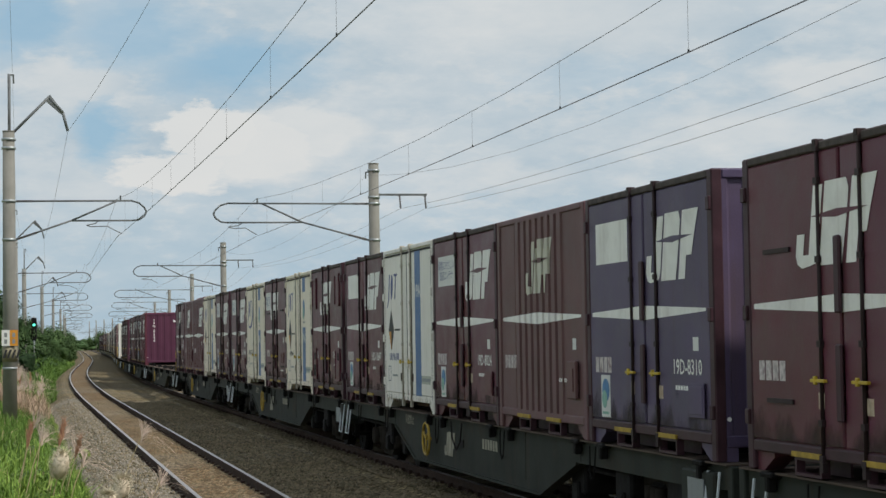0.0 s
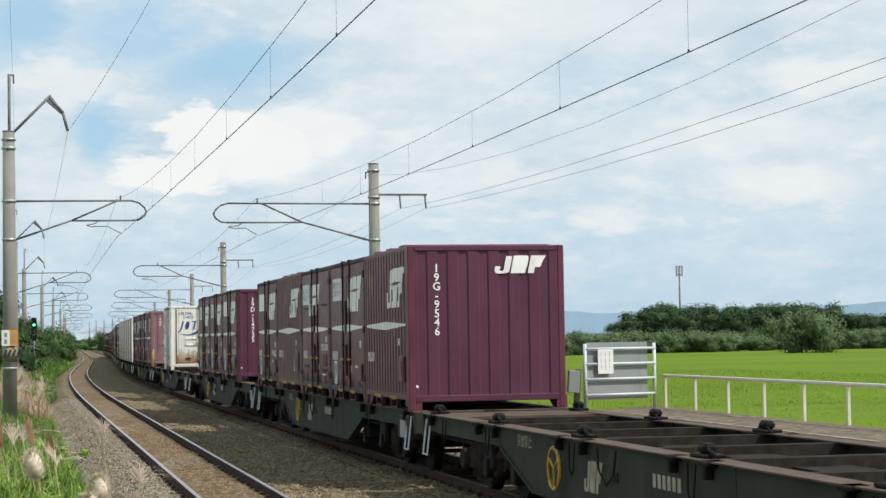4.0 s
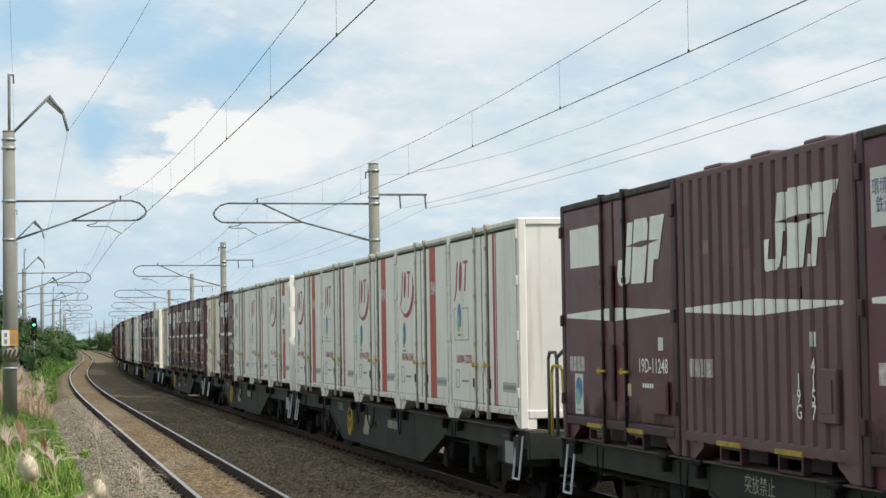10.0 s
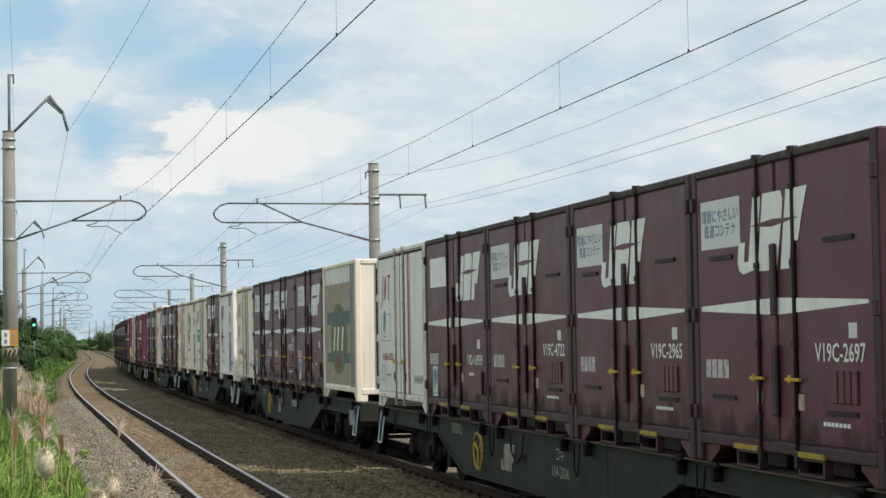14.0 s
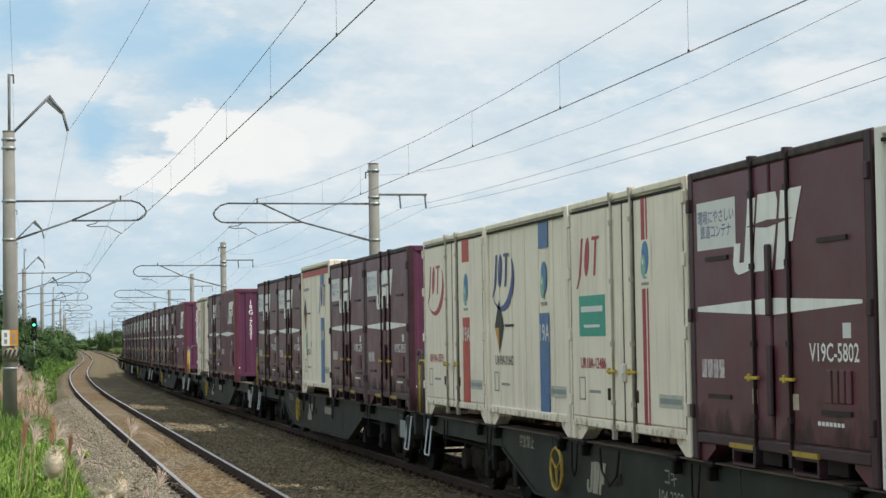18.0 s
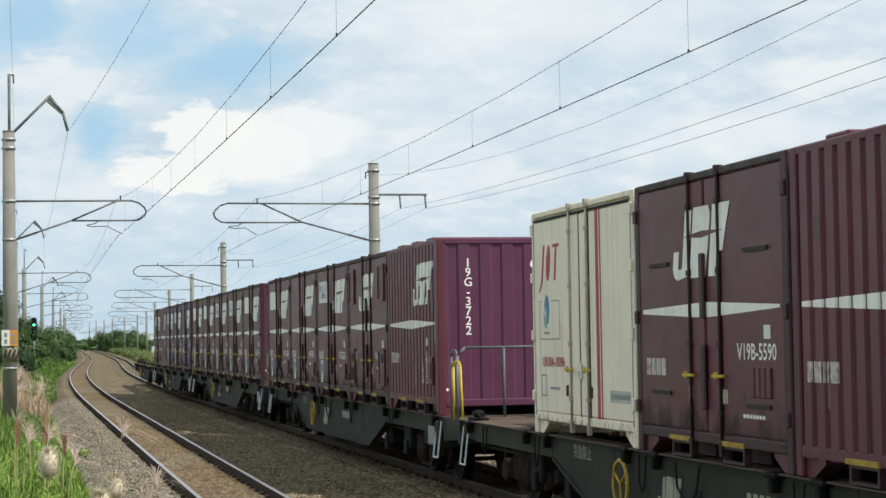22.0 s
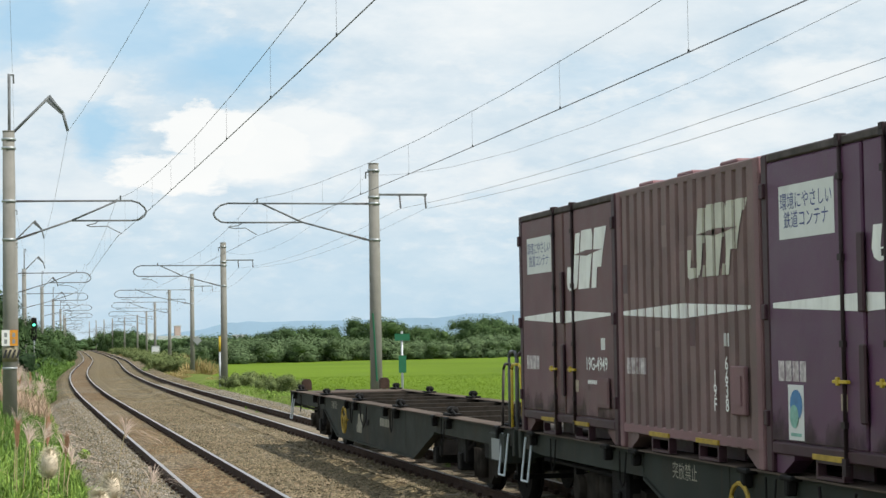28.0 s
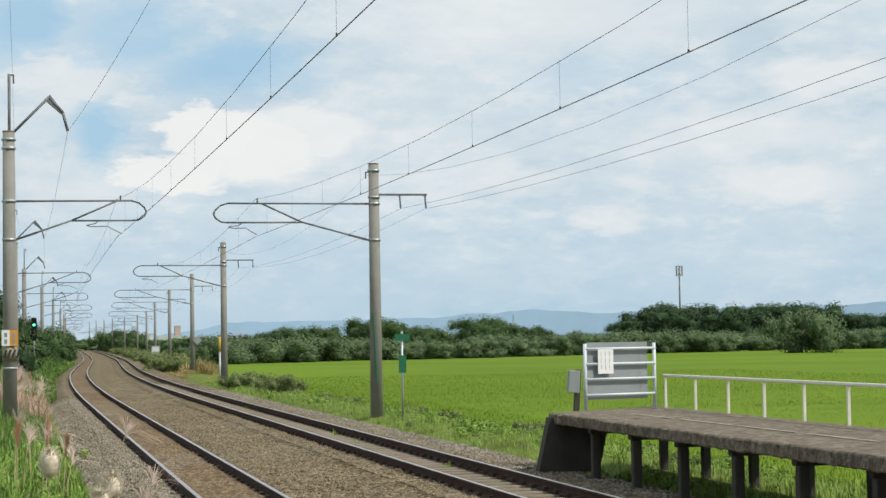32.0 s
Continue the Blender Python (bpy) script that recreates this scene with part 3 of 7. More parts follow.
def end_decal(name, polys, material, parent, proud=0.006, label=""):
    """The same on the front end: outlines in (x, z)."""
    bm = bmesh.new()
    for poly in polys:
        prism(bm, list(poly), -HL - proud + 0.012, -HL - proud * 0.4 + 0.012, "y")
    bmesh.ops.remove_doubles(bm, verts=bm.verts[:], dist=0.0004)
    return part(name, bm, material, parent, label)


def lettering(name, text, size, material, parent, a, z, end=False, proud=0.008, spacing=1.0, line=1.0):
    ob = part(name, words(text, size, material, spacing, line), material, parent)
    if end:
        ob.matrix_basis = Matrix.Translation((a, -HL - proud + 0.013, z)) @ Matrix(((1, 0, 0, 0), (0, 0, -1, 0), (0, 1, 0, 0), (0, 0, 0, 1)))
    else:
        ob.matrix_basis = Matrix.Translation((-HW - proud, HL - a, z)) @ Matrix(((0, 0, -1, 0), (-1, 0, 0, 0), (0, 1, 0, 0), (0, 0, 0, 1)))
    return ob


def slant(a0, a1, z0, z1, lean):
    return [(a0, z0), (a1, z0), (a1 + lean, z1), (a0 + lean, z1)]


def house_mark(a, z, w, h):
    """The operator's mark as plain slanted blocks: three groups of outlines. Lower left corner, width, height."""
    k = h * 0.22

    def at(*ps):
        return [(a + w * u + k * v, z + h * v) for u, v in ps]

    hook = [at((0, 0.40), (0, 0.14), (0.10, 0.14), (0.10, 0.40)), at((0, 0.14), (0.035, 0.03), (0.10, -0.02), (0.19, 0.0), (0.275, 0.03), (0.295, 0.14), (0.175, 0.14), (0.10, 0.14)), at((0.175, 0.14), (0.295, 0.14), (0.295, 0.97), (0.175, 0.97))]
    middle = [at((0.325, 0), (0.61, 0), (0.63, 0.52), (0.325, 0.52)), at((0.325, 0.52), (0.63, 0.52), (0.63, 0.88), (0.59, 1.0), (0.325, 1.0))]
    flag = [at((0.665, 0), (0.785, 0), (0.785, 0.34), (0.665, 0.34)), at((0.665, 0.34), (0.785, 0.34), (0.885, 0.34), (0.91, 0.62), (0.665, 0.62)), at((0.665, 0.62), (0.91, 0.62), (0.96, 1.0), (0.665, 1.0))]
    return hook, middle, flag


def mark_slit(a, z, w, h):
    """The thin pointed gap that runs through the mark."""
    k = h * 0.22
    return [(a + w * u + k * v, z + h * v) for u, v in ((0.165, 0.60), (0.50, 0.555), (0.88, 0.63), (0.50, 0.655))]


def lessor_mark(a, z, w, h):
    """The leasing firm's mark as plain shapes: a leaning bar, a slim oval and a topped bar."""
    bar = [slant(a + w * 0.10, a + w * 0.19, z + h * 0.02, z + h, w * 0.13), [(a - w * 0.04, z - h * 0.30), (a + w * 0.03, z - h * 0.30), (a + w * 0.19, z + h * 0.02), (a + w * 0.10, z + h * 0.02)]]
    disc = []
    for i in range(16):
        t = 2 * math.pi * i / 16
        disc.append((a + w * (0.50 + 0.115 * math.cos(t) + 0.05 * math.sin(t)), z + h * (0.50 + 0.50 * math.sin(t))))
    tee = [slant(a + w * 0.80, a + w * 0.89, z, z + h * 0.91, w * 0.09), slant(a + w * 0.745, a + w * 1.09, z + h * 0.91, z + h, w * 0.01)]
    return bar, [disc], tee


def swoosh(a, z, w, h):
    """A crescent that starts thin on the left, swells and ends in a point on the right."""
    out, n = [], 11
    for i in range(n):
        q = []
        for t, inner in ((i / n, 0), ((i + 1) / n, 0), ((i + 1) / n, 1), (i / n, 1)):
            an, k = radians(212 + 186 * t), 0.30 * math.sin(math.pi * t ** 1.25) + 0.004
            r = 1 - k * inner
            q.append((a + w * math.cos(an) * r, z + h * math.sin(an) * r - (0.05 * h * inner * math.sin(math.pi * t))))
        out.append(q)
    return out


def oval(a, z, w, h, n=14):
    return [(a + w * math.cos(2 * math.pi * i / n), z + h * math.sin(2 * math.pi * i / n)) for i in range(n)]


SHELLS = {}


def rib_strips(style):
    """Strips of the ribbed part of a side: (a0, a1, x)."""
    lo, hi, n = {"ribbed": (0.10, CL - 0.10, 15), "half": (0.78, 2.86, 8), "end": (0.12, CW - 0.12, 7)}[style]
    step = (hi - lo) / n
    out = []
    if style == "half":
        out.append((-1, lo, -HW + 0.02))
    for i in range(n):
        a = lo + i * step
        out += [(a, a + step * 0.36, -HW + (0.042 if style == "half" else 0.026)), (a + step * 0.36, a + step, -HW)]
    out.append((hi, 9, -HW + 0.02 if style == "half" else -HW))
    if style == "ribbed":
        out.insert(0, (-1, lo, -HW))
    return out


def shell(style):
    """The box of a container: its outline from above, with ribs, drawn upwards."""
    if style in SHELLS:
        return SHELLS[style]
    side, depth = [], 0.030
    if style in ("ribbed", "half"):
        for a0, a1, x in rib_strips(style):
            a0, a1 = max(a0, 0.0), min(a1, CL)
            s = 0.008
            side += [(x, a0 + s), (x, a1 - s)]
    else:
        side = [(-HW + 0.03, 0.02), (-HW + 0.03, CL - 0.02)]
    near = [(x, HL - a) for x, a in side]                     # rear to front along the near side
    front = []
    lo, hi, n = 0.11, CW - 0.11, 7
    step = (hi - lo) / n
    flat_ends = style in ("plain", "smooth")
    if flat_ends:
        front = [(-HW + 0.03, -HL + 0.02), (HW - 0.03, -HL + 0.02)]
    else:
        front.append((-HW + 0.02, -HL + 0.01))
        for i in range(n):
            c = -HW + lo + i * step
            front += [(c + 0.03, -HL + 0.01), (c + 0.055, -HL + depth), (c + step * 0.55, -HL + depth), (c + step * 0.55 + 0.025, -HL + 0.01)]
        front.append((HW - 0.02, -HL + 0.01))
    far = [(-x, y) for x, y in near[::-1]]
    back = [(-x, -y) for x, y in front]
    outline = near + front + far + back
    bm = bmesh.new()
    prism(bm, outline, 0.15, CH - 0.04, "z")
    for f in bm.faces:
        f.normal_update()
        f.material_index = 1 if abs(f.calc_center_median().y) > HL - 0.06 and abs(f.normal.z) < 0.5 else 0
    SHELLS[style] = mesh_of(bm, "container_shell")
    SHELLS[style].name = "shell_" + style
    return SHELLS[style]


def shared(key, make):
    if key not in SHELLS:
        SHELLS[key] = mesh_of(make(), key)
    return SHELLS[key]


def painted(me, material):
    """The mesh with this material: a copy of its own where the shared one wears another."""
    both = material if isinstance(material, tuple) else (material,)
    key = (me.name, *[m.name for m in both])
    if key not in SHELLS:
        c = me.copy()
        slots = [0] * len(c.polygons)
        me.polygons.foreach_get("material_index", slots)
        c.materials.clear()
        for m in both:
            c.materials.append(m)
        if len(both) > 1:
            c.polygons.foreach_set("material_index", slots)
        SHELLS[key] = c
    return SHELLS[key]


def put(name, me, material, parent, m=None, label=""):
    ob = new(name, painted(me, material))
    ob.parent = parent
    if m is not None:
        ob.matrix_basis = m
    return tagged(ob, label=label)


def foot_mesh():
    bm = bmesh.new()
    return prism(bm, [(0, 0.0), (0.24, 0.0), (0.46, 0.11), (0.46, 0.19), (0, 0.19)], -0.05, 0.11, "x")


def pocket_mesh():
    bm = bmesh.new()
    box(bm, -0.03, 0.04, -0.25, 0.25, 0.105, 0.15)
    for y in (-0.25, 0.215):
        box(bm, -0.03, 0.04, y, y + 0.035, 0.0, 0.105)
    box(bm, -0.03, 0.04, -0.25, 0.25, -0.012, 0.012)
    box(bm, 0.20, 0.22, -0.25, 0.25, -0.01, 0.13)
    return bm


def lock_bar_mesh():
    bm = bmesh.new()
    tube(bm, (0, 0, 0.10), (0, 0, 2.48), 0.018, n=8)
    box(bm, -0.026, 0.05, -0.032, 0.032, 2.455, 2.505, bevel=0.006)
    box(bm, -0.02, 0.02, -0.028, 0.028, 0.06, 0.13)
    for z in (0.16, 0.42, 1.0, 1.62, 2.2, 2.44):
        box(bm, -0.022, 0.03, -0.034, 0.034, z - 0.024, z + 0.024)
    return bm


def bar_handle_mesh():
    bm = bmesh.new()
    box(bm, -0.030, 0.0, -0.13, 0.13, -0.012, 0.012, bevel=0.004)
    box(bm, -0.036, -0.01, 0.02, 0.06, -0.028, 0.034, bevel=0.006)
    return bm


def hinge_mesh():
    return box(bmesh.new(), -0.022, 0.02, -0.04, 0.04, -0.06, 0.06, bevel=0.008)


def roof_mesh(kind):
    bm = bmesh.new()
    box(bm, -HW + 0.02, HW - 0.02, -HL + 0.02, HL - 0.02, CH - 0.045, CH - 0.005, bevel=0.012)
    if kind == "ribbed":
        for a in (0.75, 1.85, 2.95):
            box(bm, -HW + 0.06, HW - 0.06, HL - a - 0.2, HL - a + 0.2, CH - 0.006, CH + 0.035, bevel=0.014)
    return bm


def frame_parts(c, paint_m, top_m, feet=True, end_m=None, post_m=None):
    """Posts, rails and feet that every container has."""
    post = shared("corner_post", lambda: box(bmesh.new(), -0.05, 0.05, -0.06, 0.06, 0.0, CH - 0.01, bevel=0.012))
    for x in (-1, 1):
        for y in (-1, 1):
            put("corner_post", post, post_m or paint_m, c, pose(x * (HW - 0.05), y * (HL - 0.06), 0))
    rail = shared("top_rail", lambda: box(bmesh.new(), -0.03, 0.03, -HL + 0.12, HL - 0.12, -0.065, 0.0, bevel=0.01))
    low = shared("bottom_rail", lambda: box(bmesh.new(), -0.03, 0.03, -HL + 0.12, HL - 0.12, 0.15, 0.24, bevel=0.01))
    sill = shared("end_sill", lambda: box(bmesh.new(), -HW + 0.10, HW - 0.10, -0.03, 0.03, 0.12, 0.22, bevel=0.01))
    head = shared("end_header", lambda: box(bmesh.new(), -HW + 0.10, HW - 0.10, -0.03, 0.03, -0.08, 0.0, bevel=0.01))
    for x in (-1, 1):
        put("top_rail", rail, top_m, c, pose(x * (HW - 0.03), 0, CH - 0.012))
        put("bottom_rail", low, post_m or paint_m, c, pose(x * (HW - 0.03), 0, 0))
    for y in (-1, 1):
        put("end_sill", sill, end_m or paint_m, c, pose(0, y * (HL - 0.03), 0))
        put("end_header", head, end_m or paint_m, c, pose(0, y * (HL - 0.03), CH - 0.012))
    if feet:
        foot = shared("foot", foot_mesh)
        for x in (-1, 1):
            put("foot", foot, paint_m, c, pose(x * (HW - 0.09), HL - 0.01, 0, 0, 0, 180) if x > 0 else Matrix.Translation((-(HW - 0.09), HL - 0.01, 0)) @ Matrix.Diagonal((1, -1, 1, 1)))
            put("foot", foot, paint_m, c, pose(x * (HW - 0.09), -HL + 0.01, 0))


def side_bars(c, positions, bar_m, handle_m):
    bar, handle = shared("lock_bar", lock_bar_mesh), shared("lock_handle", bar_handle_mesh)
    for a in positions:
        b = put("lock_bar", bar, bar_m, c, pose(-HW - 0.004, HL - a, 0))
        put("handle", handle, handle_m, b, pose(-0.012, 0.0, 0.73))


STYLE_COLOUR = {"m": MAROON, "b": BROWN, "p": PINK, "u": PURPLE, "v": VIOLET}
SHADE = {"m": "dark maroon", "b": "faded brown", "p": "bleached pinkish maroon", "u": "purple", "v": "blue-violet"}
SLOGAN = {"T": "環境にやさしい\n鉄道コンテナ", "t": "環境にやさしい\n鉄道輸送", "k": "環境にやさしい\n鉄道貨物輸送"}


def maroon_container(kind, colour, square, number, tree=False, end_number=""):
    """kind: D plain folding doors, C doors with dark vent slots, G all ribbed, H half ribbed, A doors with louvred hatches."""
    c = new("freight_container")
    col = STYLE_COLOUR[colour]
    side_col = WEATHERED if colour == "p" else col
    style = {"G": "ribbed", "H": "half"}.get(kind, "doors")
    words_on = {"G": "ribbed steel sides", "H": "a ribbed middle panel", "A": "four framed vent hatches", "C": "vent slots"}.get(kind, "folding side doors")
    extra = {"W": " and a white square", "T": " and a slogan panel", "t": " and a slogan panel", "k": " and a slogan panel"}.get(square, "")
    tagged(c, f"{SHADE[colour]} container with {words_on}{extra}", "freight container", "containers on the train")
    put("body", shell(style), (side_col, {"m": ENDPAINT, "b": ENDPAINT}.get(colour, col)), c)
    put("roof", shared("roof_" + ("ribbed" if style == "ribbed" else "flat"), lambda: roof_mesh(style)), col, c)
    dark_top = style == "doors"
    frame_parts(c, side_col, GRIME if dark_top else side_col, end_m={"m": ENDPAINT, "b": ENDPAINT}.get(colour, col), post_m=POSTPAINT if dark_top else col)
    ribs = rib_strips(style) if style in ("ribbed", "half") else None
    pocket = shared("fork_pocket", pocket_mesh)
    for a in (1.22, 2.50):
        put("fork_pocket", pocket, POSTPAINT, c, pose(-HW + 0.03, HL - a, 0.02))
        put("pocket_edge", shared("pocket_edge", lambda: box(bmesh.new(), -0.012, 0.01, -0.27, 0.27, -0.020, 0.020)), OLDYELLOW, c, pose(-HW - 0.008, HL - a, 0.17), "worn yellow edge")
    if style == "doors":
        leaf = shared("door_leaf_wide", lambda: box(bmesh.new(), -0.014, 0.03, -0.68, 0.68, 0.25, CH - 0.085, bevel=0.012))
        slim = shared("door_leaf_slim", lambda: box(bmesh.new(), -0.014, 0.03, -0.165, 0.165, 0.25, CH - 0.085, bevel=0.012))
        for a in (0.80, CL - 0.80):
            put("door_panel", leaf, col, c, pose(-HW + 0.02, HL - a, 0))
        for a in (CL / 2 - 0.19, CL / 2 + 0.19):
            put("door_panel", slim, col, c, pose(-HW + 0.02, HL - a, 0))
        side_bars(c, (CL * 0.405, CL * 0.60), BARPAINT, YELLOW)
        hinge = shared("hinge", hinge_mesh)
        for a in (0.05, CL - 0.05):
            for z in (0.42, 1.25, 2.2):
                put("hinge", hinge, POSTPAINT, c, pose(-HW - 0.004, HL - a, z))
        lump = shared("door_catch", lambda: box(bmesh.new(), -0.03, 0.0, -0.05, 0.05, -0.28, 0.28, bevel=0.012))
        for z in (0.72, 1.5):
            put("door_catch", lump, POSTPAINT, c, pose(-HW - 0.004, HL - CL * 0.5, z))
        part("grime", bx(-HW + 0.0036, -HW + 0.0044, -HL + 0.13, HL - 0.13, 0.255, 1.15), LOWGRIME, c, "brown grime on the lower doors")
        proud = -0.003
        decal("sticker", [slant(1.44, 1.55, 0.52, 0.64, 0)], OLDSTICK, c, proud=proud, label="small white sticker")
        decal("sticker", [slant(2.28, 2.39, 0.50, 0.62, 0)], OLDSTICK, c, proud=proud, label="small white sticker")
        rack = shared("card_rack", lambda: box(box(bmesh.new(), -0.012, 0, -0.2, 0.2, 0.0, 0.3, bevel=0.004), -0.018, -0.01, -0.17, 0.17, 0.03, 0.27, bevel=0.003))
        if kind != "C":
            put("card_rack", rack, col, c, pose(-HW - 0.012, HL - 3.34, 0.36))
        if kind == "C":
            for k in range(4):
                put("pressed_rib", shared("pressed_rib", lambda: box(bmesh.new(), -0.008, 0.01, -0.045, 0.045, 0, 0.24, bevel=0.006)), col, c, pose(-HW - 0.004, HL - 2.98 - k * 0.115, 0.57))
        if kind in ("C",):
            slot = shared("vent_slot", lambda: box(bmesh.new(), -0.008, 0.01, -0.26, 0.26, -0.018, 0.018))
            for a, z in ((0.70, 1.72), (3.08, 1.76), (0.72, 0.56), (3.1, 0.50)):
                put("vent_slot", slot, BARPAINT, c, pose(-HW - 0.004, HL - a, z), "dark vent slot")
        if kind == "A":
            def hatch():
                b = bmesh.new()
                box(b, -0.004, 0.01, -0.26, 0.26, -0.30, 0.30)
                for q in ((-0.26, -0.22, -0.30, 0.30), (0.22, 0.26, -0.30, 0.30), (-0.26, 0.26, 0.26, 0.30), (-0.26, 0.26, -0.30, -0.26)):
                    box(b, -0.022, 0.01, *q)
                return b
            hm = shared("louvre_hatch", hatch)
            for a, z in ((0.45, 2.0), (3.27, 2.0), (0.45, 0.62), (3.27, 0.62)):
                h = put("hatch", hm, col, c, pose(-HW - 0.004, HL - a, z))
                if z < 1:
                    put("mesh", shared("hatch_mesh", lambda: box(bmesh.new(), -0.008, 0.0, -0.16, 0.16, -0.24, -0.02)), RUBBER, h, None, "dark vent opening")
                    put("mesh", shared("hatch_mesh_top", lambda: box(bmesh.new(), -0.008, 0.0, -0.16, 0.06, 0.08, 0.22)), RUBBER, h, None, "dark vent opening")
    else:
        proud = 0.006
        holder = shared("card_holder", lambda: box(box(bmesh.new(), -0.03, 0.01, -0.16, 0.16, -0.2, 0.2, bevel=0.01), -0.042, -0.028, -0.1, 0.1, -0.12, 0.12))
        put("card_holder", holder, col, c, pose(-HW - 0.005, HL - 3.3, 0.62))
    if kind == "G":
        pr = random.Random(number + colour)
        strips = rib_strips("ribbed")
        for nm, tone, many in (("bleached_patch", PALEPATCH, 16 if colour == "p" else 5), ("dark_patch", DARKPATCH, 9 if colour == "p" else 6)):
            polys = []
            for _ in range(many):
                a0, a1, x = strips[pr.randrange(1, len(strips) - 1)]
                z = pr.uniform(0.35, 2.0)
                polys.append(slant(a0 + 0.005, a1 - 0.005, z, z + pr.uniform(0.1, 0.35), 0))
            patch = decal(nm, polys, tone, c, ribs, 0.003, "patches of bleached paint" if tone is PALEPATCH else "patches of darker paint")
            tagged(patch, label="patches of uneven old paint", kind="stuff")
    # paint: tapering white band, mark, square, small writing
    zb = 1.30
    decal("white_band", [[(0.20, zb - 0.022), (CL / 2, zb - 0.075), (CL - 0.2, zb - 0.018), (CL - 0.2, zb + 0.010), (CL / 2, zb + 0.06), (0.20, zb + 0.018)]], MARK, c, ribs, proud, "white tapering band")
    if kind == "A":
        mark_a = 1.08
    elif kind == "C":
        mark_a = 1.06
    elif kind == "H":
        mark_a = 1.35
    else:
        mark_a = 2.0
    if kind == "D" and colour == "v":
        mark_a = 1.95
    mark_w = 1.40 if kind != "H" else 1.1
    for group in house_mark(mark_a, 1.575, mark_w, 0.61):
        decal("mark", group, PALEMARK if colour == "p" or (colour, kind) == ("b", "H") else MARK, c, ribs, proud + 0.002, "white slanted mark")
    decal("mark_gap", [mark_slit(mark_a, 1.575, mark_w, 0.61)], side_col, c, ribs, proud + 0.0045, "thin gap through the mark")
    if square:
        sq, sz = (0.22, 1.80) if kind == "C" else (0.36, 1.80)
        decal("square", [slant(sq, sq + (0.92 if kind == "C" else 1.04), sz, sz + 0.41, 0)], PLATE if square != "W" else MARK, c, ribs, proud, "white rectangular panel")
        if square != "W":
            lettering("slogan", SLOGAN[square], 0.125 if kind == "C" else 0.142, NAVY, c, sq + (0.46 if kind == "C" else 0.52), sz + 0.205, proud=proud + 0.002)
    # the operator's name as plain bars, the number as written
    for i in range(4):
        decal("name_bar", [slant(0.28 + i * 0.14, 0.395 + i * 0.14, 0.715, 0.87, 0)], WORNMARK, c, ribs, proud, "short white bar")
    if kind == "G":
        if number:
            for a, s in ((3.0, number.split("-")[-1]), (2.72, number.split("-")[0])):
                lettering("number", "\n".join(s), 0.16, MARK, c, a, 0.66 if a > 2.9 else 0.60, proud=0.01, line=0.72)
        decal("sticker", [slant(2.94, 3.06, 0.98, 1.09, 0)], PLATE, c, ribs, proud)
    else:
        if number:
            lettering("number", number, 0.19, MARK, c, 3.06, 0.93 if kind == "C" else 0.79, proud=proud + 0.002)
        decal("sticker", [slant(3.22, 3.36, 1.04, 1.15, 0) if kind == "C" else slant(3.22, 3.36, 0.94, 1.06, 0)], PLATE, c, ribs, proud)
        decal("small_print", [slant(2.74 + i * 0.07, 2.79 + i * 0.07, 0.40, 0.43, 0) if kind == "C" else slant(2.74 + i * 0.07, 2.79 + i * 0.07, 0.59, 0.63, 0) for i in range(7)], MARK, c, ribs, proud)
    if tree:
        s = decal("tree_sticker", [slant(0.46, 0.76, 0.27, 0.69, 0)], PLATE, c, ribs, proud, "white sticker with a green tree")
        decal("globe_print", [oval(0.62, 0.54, 0.12, 0.115)], GLOBE, s, ribs, proud + 0.004)
        decal("tree_print", [oval(0.58, 0.45, 0.085, 0.09)], GREENM, s, ribs, proud + 0.006)
        decal("print_bar", [slant(0.51, 0.71, 0.30, 0.325, 0)], GREENM, s, ribs, proud + 0.004)
    # front end
    if end_number:
        if "|" in end_number:
            for x, s, z in ((-0.80, end_number.split("|")[0], 2.0), (-0.46, end_number.split("|")[1], 1.93)):
                lettering("end_number", "\n".join(s), 0.18, MARK, c, x, z, end=True, line=0.78)
        else:
            lettering("end_number", "\n".join(end_number), 0.175, MARK, c, -0.78, 1.66, end=True, line=0.78)
    for group in house_mark(0.12, 2.06, 0.80, 0.27):
        end_decal("end_mark", group, MARK, c)
    end_decal("end_dot", [oval(-1.1, 0.36, 0.02, 0.02)], MARK, c)
    return c


def emblem(c, a, z, w, h, proud):
    """A round badge: a blue globe behind a green leaf shape, with a line of print below."""
    e = decal("emblem", [oval(a + w * 0.12, z + h * 0.12, w * 0.88, h * 0.88)], GLOBE, c, proud=proud, label="round blue and green tree emblem")
    decal("emblem_tree", [oval(a - w * 0.30, z - h * 0.32, w * 0.62, h * 0.60)], GREENM, e, proud=proud + 0.003)
    decal("emblem_light", [oval(a - w * 0.34, z - h * 0.10, w * 0.20, h * 0.16, 8)], PLATE, e, proud=proud + 0.006)
    decal("emblem_foot", [slant(a - w * 0.5, a + w * 0.4, z - h * 0.98, z - h * 0.88, 0)], GREENM, e, proud=proud)
    decal("emblem_print", [slant(a - w * 0.9, a + w * 0.9, z - h * 1.32, z - h * 1.18, 0)], BOARD, e, proud=proud)


